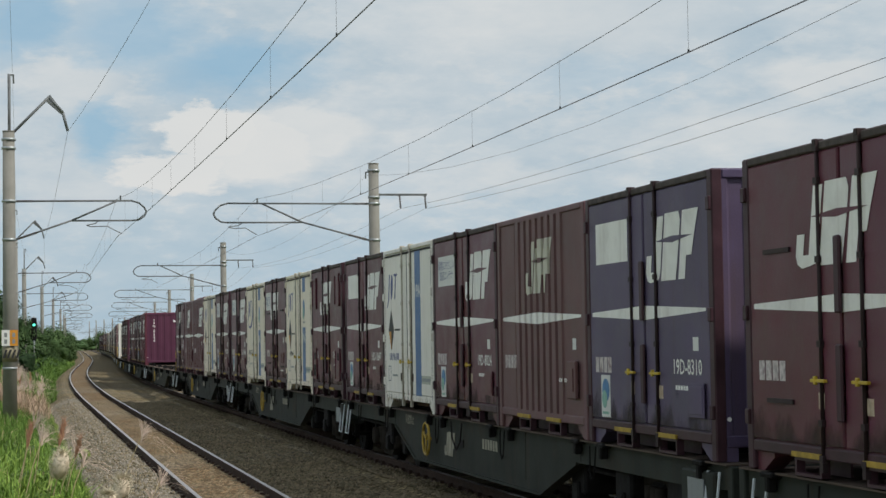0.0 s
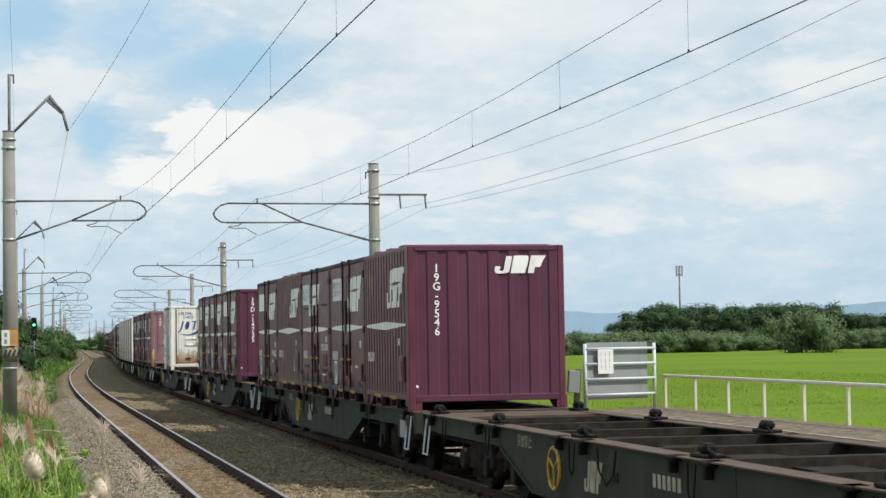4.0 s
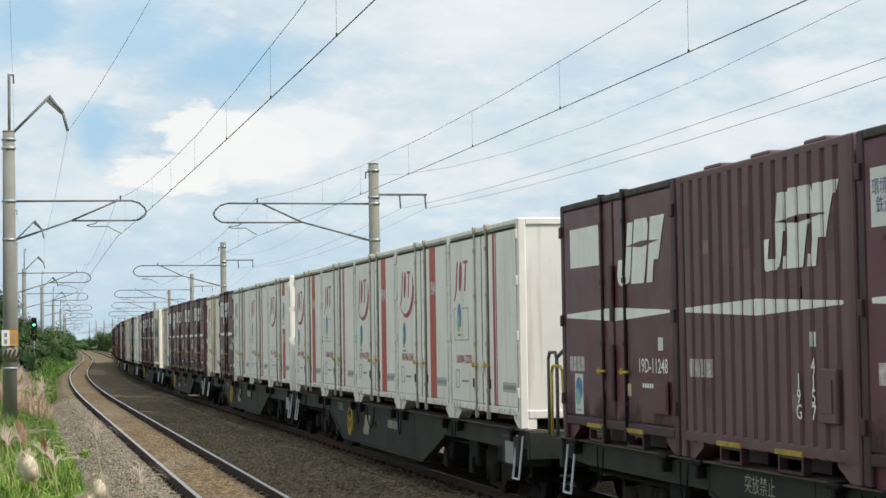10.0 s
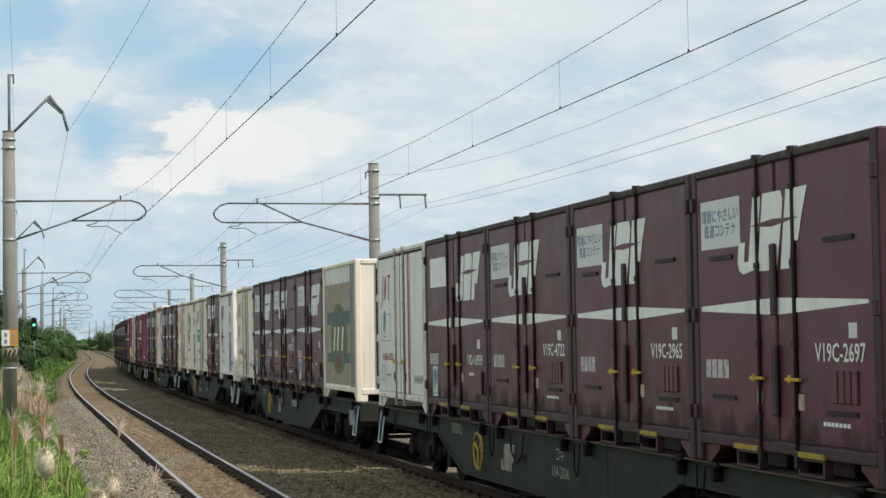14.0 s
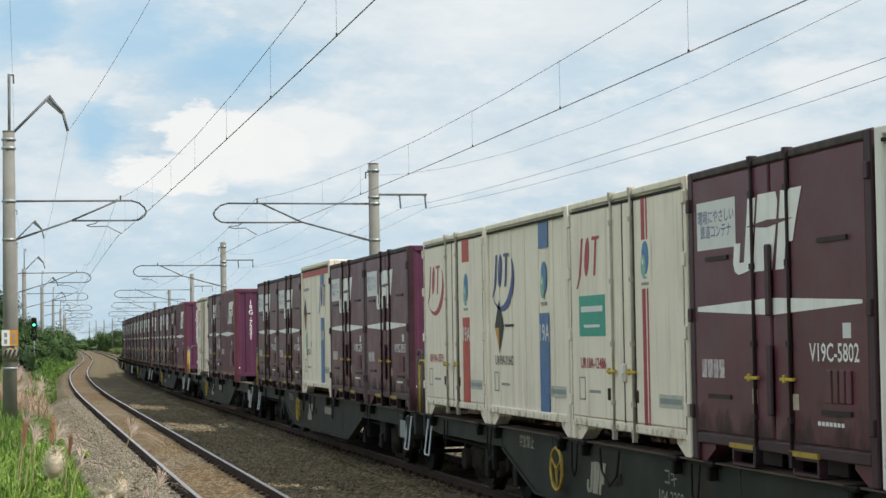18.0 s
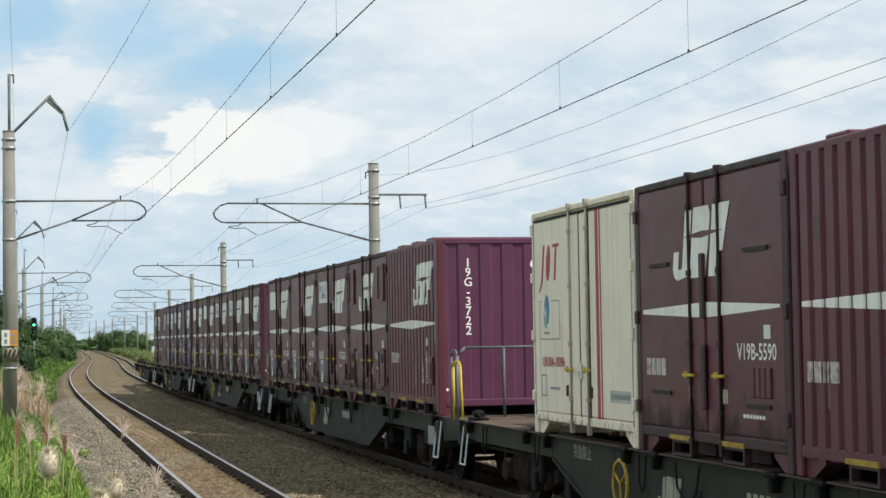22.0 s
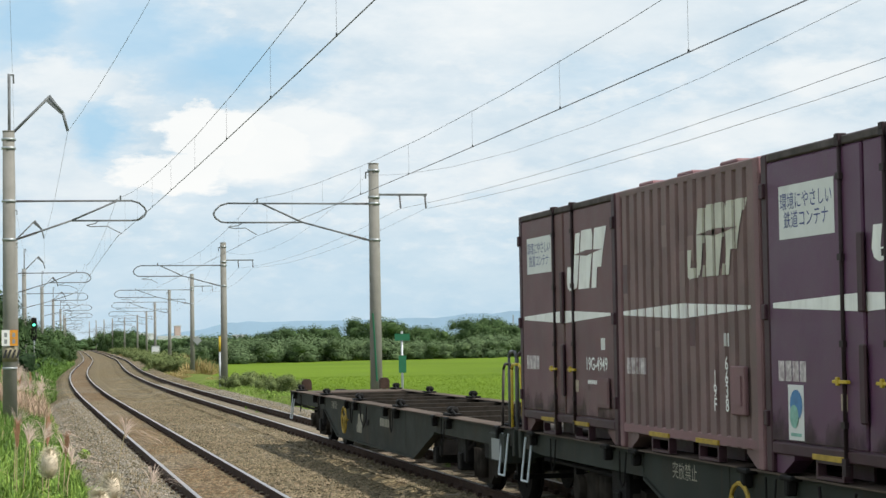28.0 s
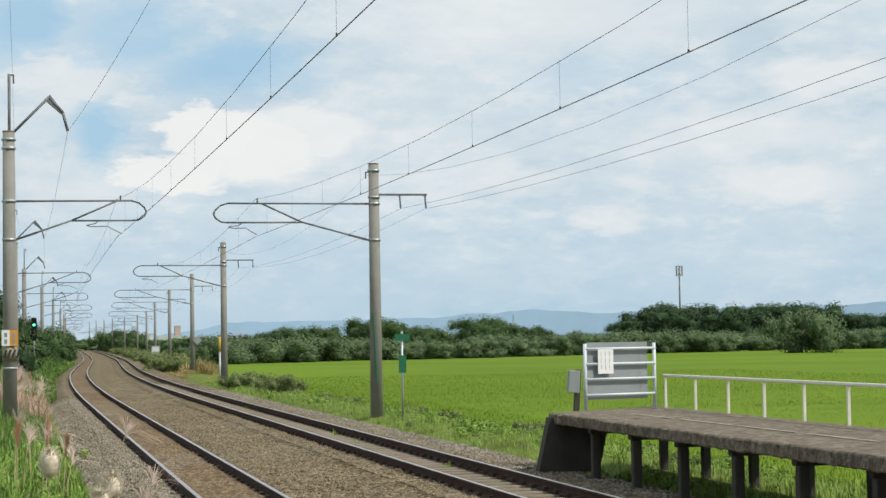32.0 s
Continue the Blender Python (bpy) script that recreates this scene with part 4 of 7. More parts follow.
def white_container(look_kind, number, doors=True, cream=False, end="", rusty=False, big_end=False):
    """look_kind: letters for what is painted on it: b/r blue or red mark, s swoosh, d diamond, S broad stripe, l thin red lines, e emblem, g teal panel, t red top band, h short stripe piece."""
    c = new("reefer_container")
    col = RUSTY if rusty else CREAM if cream else WHITE
    red = "r" in look_kind
    ink, band = (CRIMSON, RED) if red else (NAVY, BLUE)
    if rusty:
        band = PALEBLUE
    bits = ["crimson lettering" if red else "navy lettering"]
    if "S" in look_kind or "h" in look_kind:
        bits.append("a broad red stripe" if red else "a broad blue stripe")
    if "l" in look_kind:
        bits.append("thin red lines")
    tagged(c, f"{'cream' if cream else 'white'} insulated container with {' and '.join(bits)}", "freight container", "containers on the train")
    put("body", shell("plain"), (col, col), c)
    put("roof", shared("roof_flat", lambda: roof_mesh("doors")), col, c)
    frame_parts(c, col, col)
    # the dark of the gap under the top rail, added as a strip
    put("rain_gutter", shared("rain_gutter", lambda: box(bmesh.new(), -0.012, 0.02, -HL + 0.12, HL - 0.12, -0.012, 0.012)), RUBBER, c, pose(-HW + 0.008, 0, CH - 0.112))
    proud = 0.008
    if doors:
        leaf = shared("reefer_leaf_wide", lambda: box(bmesh.new(), -0.016, 0.03, -0.70, 0.70, 0.245, CH - 0.125, bevel=0.014))
        slim = shared("reefer_leaf_slim", lambda: box(bmesh.new(), -0.016, 0.03, -0.16, 0.16, 0.245, CH - 0.125, bevel=0.014))
        for a in (0.80, CL - 0.80):
            put("door_panel", leaf, col, c, pose(-HW + 0.018, HL - a, 0))
        for a in (CL / 2 - 0.18, CL / 2 + 0.18):
            put("door_panel", slim, col, c, pose(-HW + 0.018, HL - a, 0))
        seal = shared("door_seal", lambda: box(bmesh.new(), -0.012, 0.02, -0.02, 0.02, 0.2, CH - 0.08))
        for a in (CL / 2 - 0.35, CL / 2, CL / 2 + 0.35):
            put("door_gap", shared("door_gap", lambda: box(bmesh.new(), -0.002, 0.02, -0.005, 0.005, 0.2, CH - 0.12)), GRIME, c, pose(-HW + 0.004, HL - a, 0))
        for a, z in ((1.34, 0.44), (2.24, 0.44)):
            decal("brown_plate", [slant(a, a + 0.1, z, z + 0.12, 0)], RAIL_SIDE, c, proud=0.002, label="small brown plate")
        catch = shared("reefer_catch", lambda: box(box(bmesh.new(), -0.03, 0.0, -0.05, 0.05, -0.09, 0.09, bevel=0.01), -0.045, -0.02, -0.03, 0.03, -0.05, 0.0))
        put("door_catch", catch, RUSTY, c, pose(-HW - 0.004, HL - CL / 2 - 0.06, 0.72))
        for a in (0.085, CL - 0.085):
            put("door_seal", seal, RUBBER, c, pose(-HW + 0.012, HL - a, 0))
        side_bars(c, (CL * 0.415, CL * 0.585), BARGREY, YELLOW)
        hinge = shared("hinge", hinge_mesh)
        for a in (0.05, CL - 0.05):
            for z in (0.42, 1.1, 1.75, 2.3):
                put("hinge", hinge, col, c, pose(-HW - 0.004, HL - a, z))
        proud = 0.001
    else:
        batten = shared("side_batten", lambda: box(bmesh.new(), -0.008, 0.02, -0.02, 0.02, 0.22, CH - 0.09))
        for i in range(5):
            put("side_batten", batten, col, c, pose(-HW + 0.03, HL - (0.62 + i * 0.62), 0))
        proud = -0.019
    if "t" in look_kind:
        decal("top_band", [slant(0.06, CL - 0.06, 2.26, 2.38, 0)], RED, c, proud=proud, label="red band under the roof edge")
    if "t" in look_kind:
        ma = 2.3
    else:
        ma = 0.32
    for group in lessor_mark(ma, 1.70 if "t" not in look_kind else 1.66, 0.74, 0.40):
        decal("mark", group, ink, c, proud=proud, label="plain block mark")
    if "s" in look_kind:
        decal("swoosh", swoosh(0.80, 1.80, 0.58, 0.40), ink, c, proud=proud)
    if "S" in look_kind:
        decal("stripe", [slant(2.52, 2.92, 0.24, 1.45 if "t" in look_kind else 2.40 if "h" not in look_kind else 1.35, 0)], band, c, proud=proud, label="broad stripe")
        lettering("stripe_number", "20A" if "t" in look_kind else "19A", 0.27, PLATE, c, 2.72, 2.0 if rusty else 1.12 if ("h" in look_kind or "t" in look_kind) else 1.78, proud=proud + 0.003)
    if "t" in look_kind:
        decal("stripe_top", [slant(2.52, 2.92, 2.06, 2.255, 0)], band, c, proud=proud)
        decal("emblem", [oval(0.58, 1.02, 0.10, 0.17)], GREENM, c, proud=proud, label="faded round green emblem")
        decal("small_print", [slant(0.22 + i * 0.1, 0.29 + i * 0.1, 2.0, 2.05, 0) for i in range(8)], BOARD, c, proud=proud)
        decal("catch_slot", [slant(1.22, 1.25, 0.9, 1.03, 0)], RUBBER, c, proud=proud)
    if "h" in look_kind:
        decal("stripe_top", [slant(2.52, 2.92, 1.81 if rusty else 2.08, 2.38, 0)], band, c, proud=proud)
        if rusty:
            decal("emblem_sheet", [slant(2.50, 2.94, 1.37, 1.80, 0)], CREAM, c, proud=proud + 0.001)
        emblem(c, 2.72, 1.62 if rusty else 1.72, 0.135, 0.18 if rusty else 0.21, proud + 0.003)
    if "l" in look_kind:
        decal("red_line", [slant(2.50, 2.60, 0.24, 2.40, 0)], CRIMSON, c, proud=proud, label="thin red line")
        decal("red_line", [slant(2.64, 2.68, 0.24, 2.40, 0)], CRIMSON, c, proud=proud)
    if "e" in look_kind:
        ez = 1.14 if "s" in look_kind else 1.36
        if "s" not in look_kind:
            decal("emblem_box", [slant(0.30, 1.12, 1.05, 1.062, 0), slant(0.30, 1.12, 1.47, 1.482, 0), slant(0.30, 0.312, 1.06, 1.47, 0), slant(1.108, 1.12, 1.06, 1.47, 0)], BOARD, c, proud=proud)
            decal("emblem_sheet", [slant(0.42, 0.80, 1.07, 1.55, 0)], CREAM, c, proud=proud + 0.001)
        emblem(c, 0.60, ez, 0.12, 0.19, proud + 0.003)
    if "d" in look_kind:
        a, z = (0.62, 1.22) if "t" not in look_kind else (0.42, 1.55)
        decal("diamond", [[(a - 0.22, z), (a, z - 0.32), (a + 0.22, z), (a, z + 0.32)]], BLACK, c, proud=proud, label="black and orange diamond mark")
        decal("diamond_half", [[(a - 0.20, z - 0.02), (a, z - 0.30), (a, z - 0.02)]], ORANGE, c, proud=proud + 0.003)
        decal("small_print", [slant(a + 0.28, a + 0.72, z - 0.01, z + 0.02, 0)], BLACK, c, proud=proud)
    if "g" in look_kind:
        decal("emblem_sheet", [slant(2.40, 2.80, 1.52, 1.98, 0)], CREAM, c, proud=proud + 0.002)
        emblem(c, 2.60, 1.79, 0.12, 0.18, proud + 0.004)
        decal("teal_panel", [slant(0.38, 1.30, 1.08, 1.50, 0)], TEAL, c, proud=proud, label="teal notice panel")
        decal("teal_print", [slant(0.46, 1.22, 1.33, 1.39, 0), slant(0.56, 1.12, 1.17, 1.20, 0)], PLATE, c, proud=proud + 0.004)
    part("edge_rust", bx(-HW - 0.0045, -HW - 0.0035, -HL + 0.02, HL - 0.02, 0.10, 0.50), EDGERUST, c, "rust blisters along the lower edge")
    if number:
        lettering("number", number, 0.155, ink if red or not cream else BLACK, c, 0.86, 0.80, proud=proud + 0.003)
    decal("label_box", [slant(0.34, 0.36, 0.42, 0.66, 0), slant(0.54, 0.56, 0.42, 0.66, 0), slant(0.36, 0.54, 0.42, 0.435, 0), slant(0.36, 0.54, 0.645, 0.66, 0)], BOARD, c, proud=proud)
    decal("small_print", [slant(0.70, 1.10, 0.50, 0.53, 0)], BOARD, c, proud=proud)
    plate = decal("owner_plate", [slant(2.94, 3.60, 0.42, 0.54, 0)], OWNERPLATE, c, proud=proud + 0.001, label="small pale plate with a bar of print")
    decal("plate_bar", [slant(2.98, 3.56, 0.455, 0.505, 0)], BOARD, plate, proud=proud + 0.004)
    if end:
        lettering("end_number", end, 0.17, ink, c, 0.0 if not big_end else -0.62, 2.12, end=True, line=0.85, proud=-0.003)
    if big_end:
        for group in lessor_mark(-0.92, 1.56, 0.70, 0.34):
            end_decal("end_mark", group, NAVY, c, proud=-0.004)
        end_decal("end_swoosh", swoosh(-0.52, 1.62, 0.50, 0.28), NAVY, c, proud=-0.002)
        part("rust_run", bx(-0.98, 0.0, -HL + 0.0165, -HL + 0.018, 0.24, 1.35), RUSTRUN, c, "brown rust run on the end door")
        end_decal("end_emblem", [oval(0.52, 1.42, 0.10, 0.13)], GLOBE, c, proud=-0.004, label="round tree emblem")
        end_decal("end_emblem_tree", [oval(0.48, 1.38, 0.065, 0.08)], GREENM, c, proud=-0.001)
        bar, handle = shared("lock_bar", lock_bar_mesh), shared("lock_handle", bar_handle_mesh)
        for x in (-0.14, 0.20):
            b = put("lock_bar", bar, BARGREY, c, pose(x, -HL - 0.004, 0, 0, 0, 90))
            put("handle", handle, YELLOW, b, pose(-0.012, 0.0, 1.05))
        for x0, x1, z0, z1 in ((0.25, 0.95, 1.78, 2.3), (0.45, 0.85, 0.30, 0.58), (-0.62, -0.2, 0.95, 1.22), (0.26, 0.68, 0.95, 1.22)):
            bm = bmesh.new()
            for q in ((x0, x1, z0, z0 + 0.02), (x0, x1, z1 - 0.02, z1), (x0, x0 + 0.02, z0, z1), (x1 - 0.02, x1, z0, z1)):
                box(bm, q[0], q[1], -HL - 0.012, -HL + 0.03, q[2], q[3])
            part("hatch_frame", bm, RUSTY, c)
        # plain dark oval in place of a small coloured label
        end_decal("end_stain", [oval(-0.55, 0.42, 0.12, 0.06, 8)], RAIL_SIDE, c, proud=-0.002, label="small dark brown oval")
        seal = shared("end_seal", lambda: box(bmesh.new(), -0.014, 0.014, -0.012, 0.02, 0.22, CH - 0.1))
        for x in (-1.0, 0.03, 1.02):
            put("end_seal", seal, RUBBER, c, pose(x, -HL + 0.012, 0))
    if "t" in look_kind:            # this type is built a little taller
        for child in c.children:
            child.matrix_basis = Matrix.Diagonal((1, 1, 1.045, 1)) @ child.matrix_basis
    return c


def green_container():
    c = new("reefer_container")
    tagged(c, "weathered cream insulated container with a faded green emblem", "freight container", "containers on the train")
    put("body", shell("plain"), (RUSTY, CREAM), c)
    put("roof", shared("roof_flat", lambda: roof_mesh("doors")), CREAM, c)
    frame_parts(c, CREAM, CREAM)
    panel = decal("printed_panel", [slant(0.10, 3.30, 0.26, 2.12, 0)], BEIGEPANEL, c, proud=-0.027, label="browned printed side panel")
    decal("emblem", [oval(1.75, 1.10, 0.92, 0.66, 24)], FADED, panel, proud=-0.023, label="faded dark green oval emblem")
    decal("emblem_band", [slant(0.42, 3.10, 1.36, 1.60, 0)], TEALBAND, panel, proud=-0.019, label="faded teal band")
    decal("emblem_band", [slant(0.42, 3.10, 0.66, 0.84, 0)], TEALBAND, panel, proud=-0.019, label="faded teal band")
    decal("emblem_heart", [oval(1.75, 0.66, 0.26, 0.12)], OLDRED, panel, proud=-0.015, label="faded red spot")
    for a in (1.15, 1.55, 2.05):
        decal("emblem_stroke", [slant(a, a + 0.16, 0.88, 1.32, 0.16)], CREAM, panel, proud=-0.015)
    for k in range(6):
        put("side_batten", shared("thin_batten", lambda: box(bmesh.new(), -0.006, 0.02, -0.012, 0.012, 0.26, 2.2)), BEIGEPANEL, c, pose(-HW + 0.032, HL - 0.35 - k * 0.5, 0))
    # the cooling unit on the front end
    part("end_gap", bx(-0.86, -0.76, -HL - 0.004, -HL + 0.03, 0.22, CH - 0.10), RUBBER, c)
    # housing and run are browned: grime, with shade of the narrow gap painted in
    unit = part("cooling_unit", bx(-0.75, 1.0, -HL - 0.05, -HL + 0.03, 0.26, CH - 0.12, bevel=0.02), RUSTY, c, "cream cooling unit housing, browned for grime and shade")
    part("mesh_panel", bx(-0.62, -0.12, -HL - 0.058, -HL - 0.045, 1.36, 1.64), IRON, unit, "dark wire mesh")
    for k in range(4):
        part("vent_slot", bx(-0.60, -0.10, -HL - 0.058, -HL - 0.045, 0.94 + k * 0.08, 0.975 + k * 0.08), IRON, unit, "dark vent slot")
    part("hatch_line", bx(-0.70, 0.9, -HL - 0.055, -HL - 0.045, 0.83, 0.845), GRIME, unit)
    part("hatch_line", bx(-0.70, 0.9, -HL - 0.055, -HL - 0.045, 1.70, 1.715), GRIME, unit)
    part("rust_run", bx(-0.74, 0.98, -HL - 0.0525, -HL - 0.051, 0.27, 1.2), RUSTRUN, unit, "brown run of rust and painted shade on the housing")
    rail = pipe([(-0.5, -HL - 0.04, 0.3), (-0.5, -HL - 0.13, 0.72), (-0.2, -HL - 0.13, 0.78), (-0.2, -HL - 0.04, 0.3)], 0.02, 6)
    part("grab_rail", rail, OLDYELLOW, c)
    bars = shared("door_seal", lambda: box(bmesh.new(), -0.012, 0.02, -0.012, 0.012, 0.2, CH - 0.08))
    put("side_seam", bars, STEEL, c, pose(-HW + 0.01, HL - 3.2, 0))
    put("side_seam", bars, STEEL, c, pose(-HW + 0.01, HL - 3.45, 0))
    return c


# ---- flat wagons ----
DECK_Z, WHEEL_R, HALF_DECK = 1.0, 0.43, 9.75


def wheelset_mesh():
    bm = bmesh.new()
    tube(bm, (-0.62, 0, 0), (0.62, 0, 0), 0.075, n=8)
    for x in (-0.565, 0.565):
        s = 1 if x > 0 else -1
        tube(bm, (x - 0.06, 0, 0), (x + 0.06, 0, 0), WHEEL_R, n=24)
        tube(bm, (x - s * 0.09, 0, 0), (x - s * 0.06, 0, 0), WHEEL_R + 0.025, n=24)
        for k in range(4):
            a = k * math.pi / 2
            c, si = math.cos(a) * 0.24, math.sin(a) * 0.24
            box(bm, x + s * 0.058, x + s * 0.075, c - 0.05, c + 0.05, si - 0.05, si + 0.05)
    return bm


def side_frame_mesh():
    bm = bmesh.new()
    prism(bm, [(-1.25, 0.52), (-1.25, 0.40), (-1.0, 0.34), (-0.55, 0.30), (-0.35, 0.16), (0.35, 0.16), (0.55, 0.30), (1.0, 0.34), (1.25, 0.40), (1.25, 0.52), (0.75, 0.60), (0.4, 0.72), (-0.4, 0.72), (-0.75, 0.60)], -0.06, 0.06, "x")
    for y in (-0.95, 0.95):
        tube(bm, (-0.14, y, 0.43), (0.02, y, 0.43), 0.14, n=10)
    for y in (-0.16, 0.0, 0.16):
        tube(bm, (-0.10, y, 0.24), (-0.10, y, 0.62), 0.065, n=8)
    return bm


def sill_outline(h=HALF_DECK):
    return [(-h, 0.985), (-h, 0.78), (-h + 0.9, 0.74), (-5.1, 0.74), (-3.6, 0.30), (3.6, 0.30), (5.1, 0.74), (h - 0.9, 0.74), (h, 0.78), (h, 0.985)]


def flat_wagon(rails_at_front=False, rails_at_rear=False, empty=(), tail=False, number=""):
    w = new("container_wagon")
    tagged(w, "grey-green container flat wagon with a rusty deck on two bogies", "flat wagon", "wagons of the train")
    for x in (-1, 1):
        key = "side_sill"
        me = shared(key, lambda: prism(bmesh.new(), sill_outline(), -0.03, 0.03, "x"))
        put("side_sill", me, FRAME, w, pose(x * 1.13, 0, 0))
        fl = shared("sill_flange", lambda: box(bmesh.new(), -0.13, 0.13, -HALF_DECK, HALF_DECK, 0.985, 1.0))
        put("sill_flange", fl, DECK, w, pose(x * 1.09, 0, 0))
        lip = shared("sill_lip", lambda: prism(bmesh.new(), [(-5.12, 0.745), (-5.12, 0.715), (-3.6, 0.28), (3.6, 0.28), (5.12, 0.715), (5.12, 0.745), (3.57, 0.31), (-3.57, 0.31)], -0.06, 0.06, "x"))
        put("sill_lip", lip, FRAME, w, pose(x * 1.13, 0, 0))
        for y in (-5.2, -2.9, 2.9, 5.2):
            st = shared("sill_stiffener", lambda: box(bmesh.new(), -0.045, 0.045, -0.02, 0.02, 0.42, 0.975))
            put("stiffener", st if abs(y) < 3 else shared("sill_stiffener_short", lambda: box(bmesh.new(), -0.045, 0.045, -0.02, 0.02, 0.75, 0.975)), FRAME, w, pose(x * 1.12, y, 0))
    put("centre_sill", shared("centre_sill", lambda: prism(bmesh.new(), [(-9.6, 0.62), (-5.6, 0.62), (-4.2, 0.36), (4.2, 0.36), (5.6, 0.62), (9.6, 0.62), (9.6, 0.90), (-9.6, 0.90)], -0.28, 0.28, "x")), BOGIE, w)
    for y in (-7.6, -5.7, -3.8, -1.9, 0.0, 1.9, 3.8, 5.7, 7.6):
        put("cross_beam", shared("cross_beam", lambda: box(bmesh.new(), -1.1, 1.1, -0.11, 0.11, 0.80, 0.982)), BOGIE, w, pose(0, y, 0))
    for s in (-1, 1):
        put("end_deck", shared("end_deck", lambda: box(bmesh.new(), -1.1, 1.1, -0.8, 0.8, 0.95, 0.988)), DECK, w, pose(0, s * 8.95, 0))
        put("end_beam", shared("end_beam", lambda: box(bmesh.new(), -1.2, 1.2, -0.06, 0.06, 0.66, 0.983, bevel=0.01)), FRAME, w, pose(0, s * 9.75, 0))
        cp = bmesh.new()
        box(cp, -0.13, 0.13, 9.8, 10.15, 0.76, 0.98, bevel=0.03)
        box(cp, -0.18, 0.10, 10.05, 10.28, 0.74, 1.0, bevel=0.04)
        put("coupler", shared("coupler", lambda: cp), IRON, w, pose(0, 0, 0, 0, 0, 0 if s > 0 else 180))
        # bogie
        bog = new("bogie")
        bog.parent = w
        bog.matrix_basis = pose(0, s * 7.1, 0)
        put("bolster", shared("bolster", lambda: box(bmesh.new(), -0.95, 0.95, -0.2, 0.2, 0.42, 0.66, bevel=0.03)), IRON, bog)
        for x in (-1, 1):
            put("side_frame", shared("side_frame", side_frame_mesh), BOGIE, bog, pose(x * 0.86, 0, 0, 0, 0, 0 if x < 0 else 180))
        for y in (-0.95, 0.95):
            ws = put("wheelset", shared("wheelset", wheelset_mesh), IRON, bog, pose(0, y, WHEEL_R))
            WHEELSETS.append((ws, y, s * 7.1))
        for y in (-1.55, 1.55):
            put("brake_hanger", shared("brake_hanger", lambda: box(box(bmesh.new(), -0.9, 0.9, -0.04, 0.04, 0.3, 0.36), -0.86, -0.78, -0.05, 0.05, 0.28, 0.7)), IRON, bog, pose(0, y * 0.96, 0))
        # steps at the corners
        for x in (-1, 1):
            st = pipe([(0, -0.14, 0.92), (-0.07, -0.18, 0.42), (-0.07, 0.10, 0.42), (0, 0.14, 0.92)], 0.013, 6)
            put("step", shared("corner_step", lambda: st) if "corner_step" not in SHELLS else SHELLS["corner_step"], PALETUBE, w, pose(x * 1.19, s * 9.35, 0, 0, 0, 0 if x < 0 else 180))
    # brake gear hung below
    put("brake_cylinder", shared("brake_cylinder", lambda: tube(bmesh.new(), (-0.7, -1.1, 0.58), (-0.7, -0.3, 0.58), 0.17, n=12)), IRON, w)
    put("air_tank", shared("air_tank", lambda: tube(bmesh.new(), (-0.6, 0.4, 0.55), (-0.6, 1.5, 0.55), 0.2, n=12)), IRON, w)
    put("valve_box", shared("valve_box", lambda: box(bmesh.new(), -0.25, 0.15, -0.35, 0.35, 0.45, 0.75, bevel=0.02)), IRON, w, pose(-0.85, -8.2, 0.08))
    put("electric_box", shared("electric_box", lambda: box(bmesh.new(), -0.2, 0.2, -0.42, 0.42, 0.50, 0.86, bevel=0.02)), FRAME, w, pose(-1.02, -9.0, 0.05))
    put("placard", shared("placard", lambda: box(bmesh.new(), -0.012, 0.0, -0.2, 0.2, 0.0, 0.26)), BOARD, w, pose(-1.225, -9.0, 0.58), "grey card holder")
    for y in (-3.4, 3.4):
        put("brake_rod", shared("brake_rod", lambda: tube(bmesh.new(), (0, -2.9, 0.30), (0, 2.9, 0.42), 0.025, n=6)), IRON, w, pose(-0.55, y * 1.45, 0.06, 0, 0, 0 if y < 0 else 180))
        put("air_pipe", shared("air_pipe", lambda: pipe([(0, -3.2, 0.86), (0, -0.6, 0.84), (0.03, -0.3, 0.68), (0, 0.2, 0.66), (0, 3.0, 0.67)], 0.028, 6)), IRON, w, pose(-1.0, y * 1.85, 0))
    for y in (-6.35, -4.75, 4.85, 6.3):
        put("gear_box", shared("gear_box", lambda: box(box(box(bmesh.new(), -0.22, 0.22, -0.26, 0.26, 0.36, 0.72, bevel=0.03), -0.26, 0.1, -0.1, 0.12, 0.26, 0.5, bevel=0.02), -0.05, 0.02, 0.26, 0.6, 0.5, 0.56)), IRON, w, pose(-0.84, y, 0.02))
    for y in (-5.75, -1.9, 1.9, 5.75, 8.3):
        put("hanging_chain", shared("hanging_chain", lambda: pipe([(0, -0.12, 0.95), (-0.01, -0.08, 0.66), (-0.01, 0.0, 0.60), (-0.01, 0.07, 0.68), (0, 0.1, 0.95)], 0.009, 5)), IRON, w, pose(-1.19, y, 0))
    # hand wheel
    bm = bmesh.new()
    n = 18
    for i in range(n):
        a0, a1 = 2 * math.pi * i / n, 2 * math.pi * (i + 1) / n
        tube(bm, (0, 0.23 * math.cos(a0), 0.23 * math.sin(a0)), (0, 0.23 * math.cos(a1), 0.23 * math.sin(a1)), 0.02, n=5)
    for i in range(3):
        a0 = 2 * math.pi * i / 3 + 0.5
        tube(bm, (0, 0, 0), (0, 0.23 * math.cos(a0), 0.23 * math.sin(a0)), 0.014, n=5)
    tube(bm, (0, 0, 0), (0.2, 0, 0), 0.02, n=6)
    put("hand_wheel", shared("hand_wheel", lambda: bm) if "hand_wheel" not in SHELLS else SHELLS["hand_wheel"], OLDYELLOW, w, pose(-1.24, 2.45, 0.64), "yellow brake hand wheel")
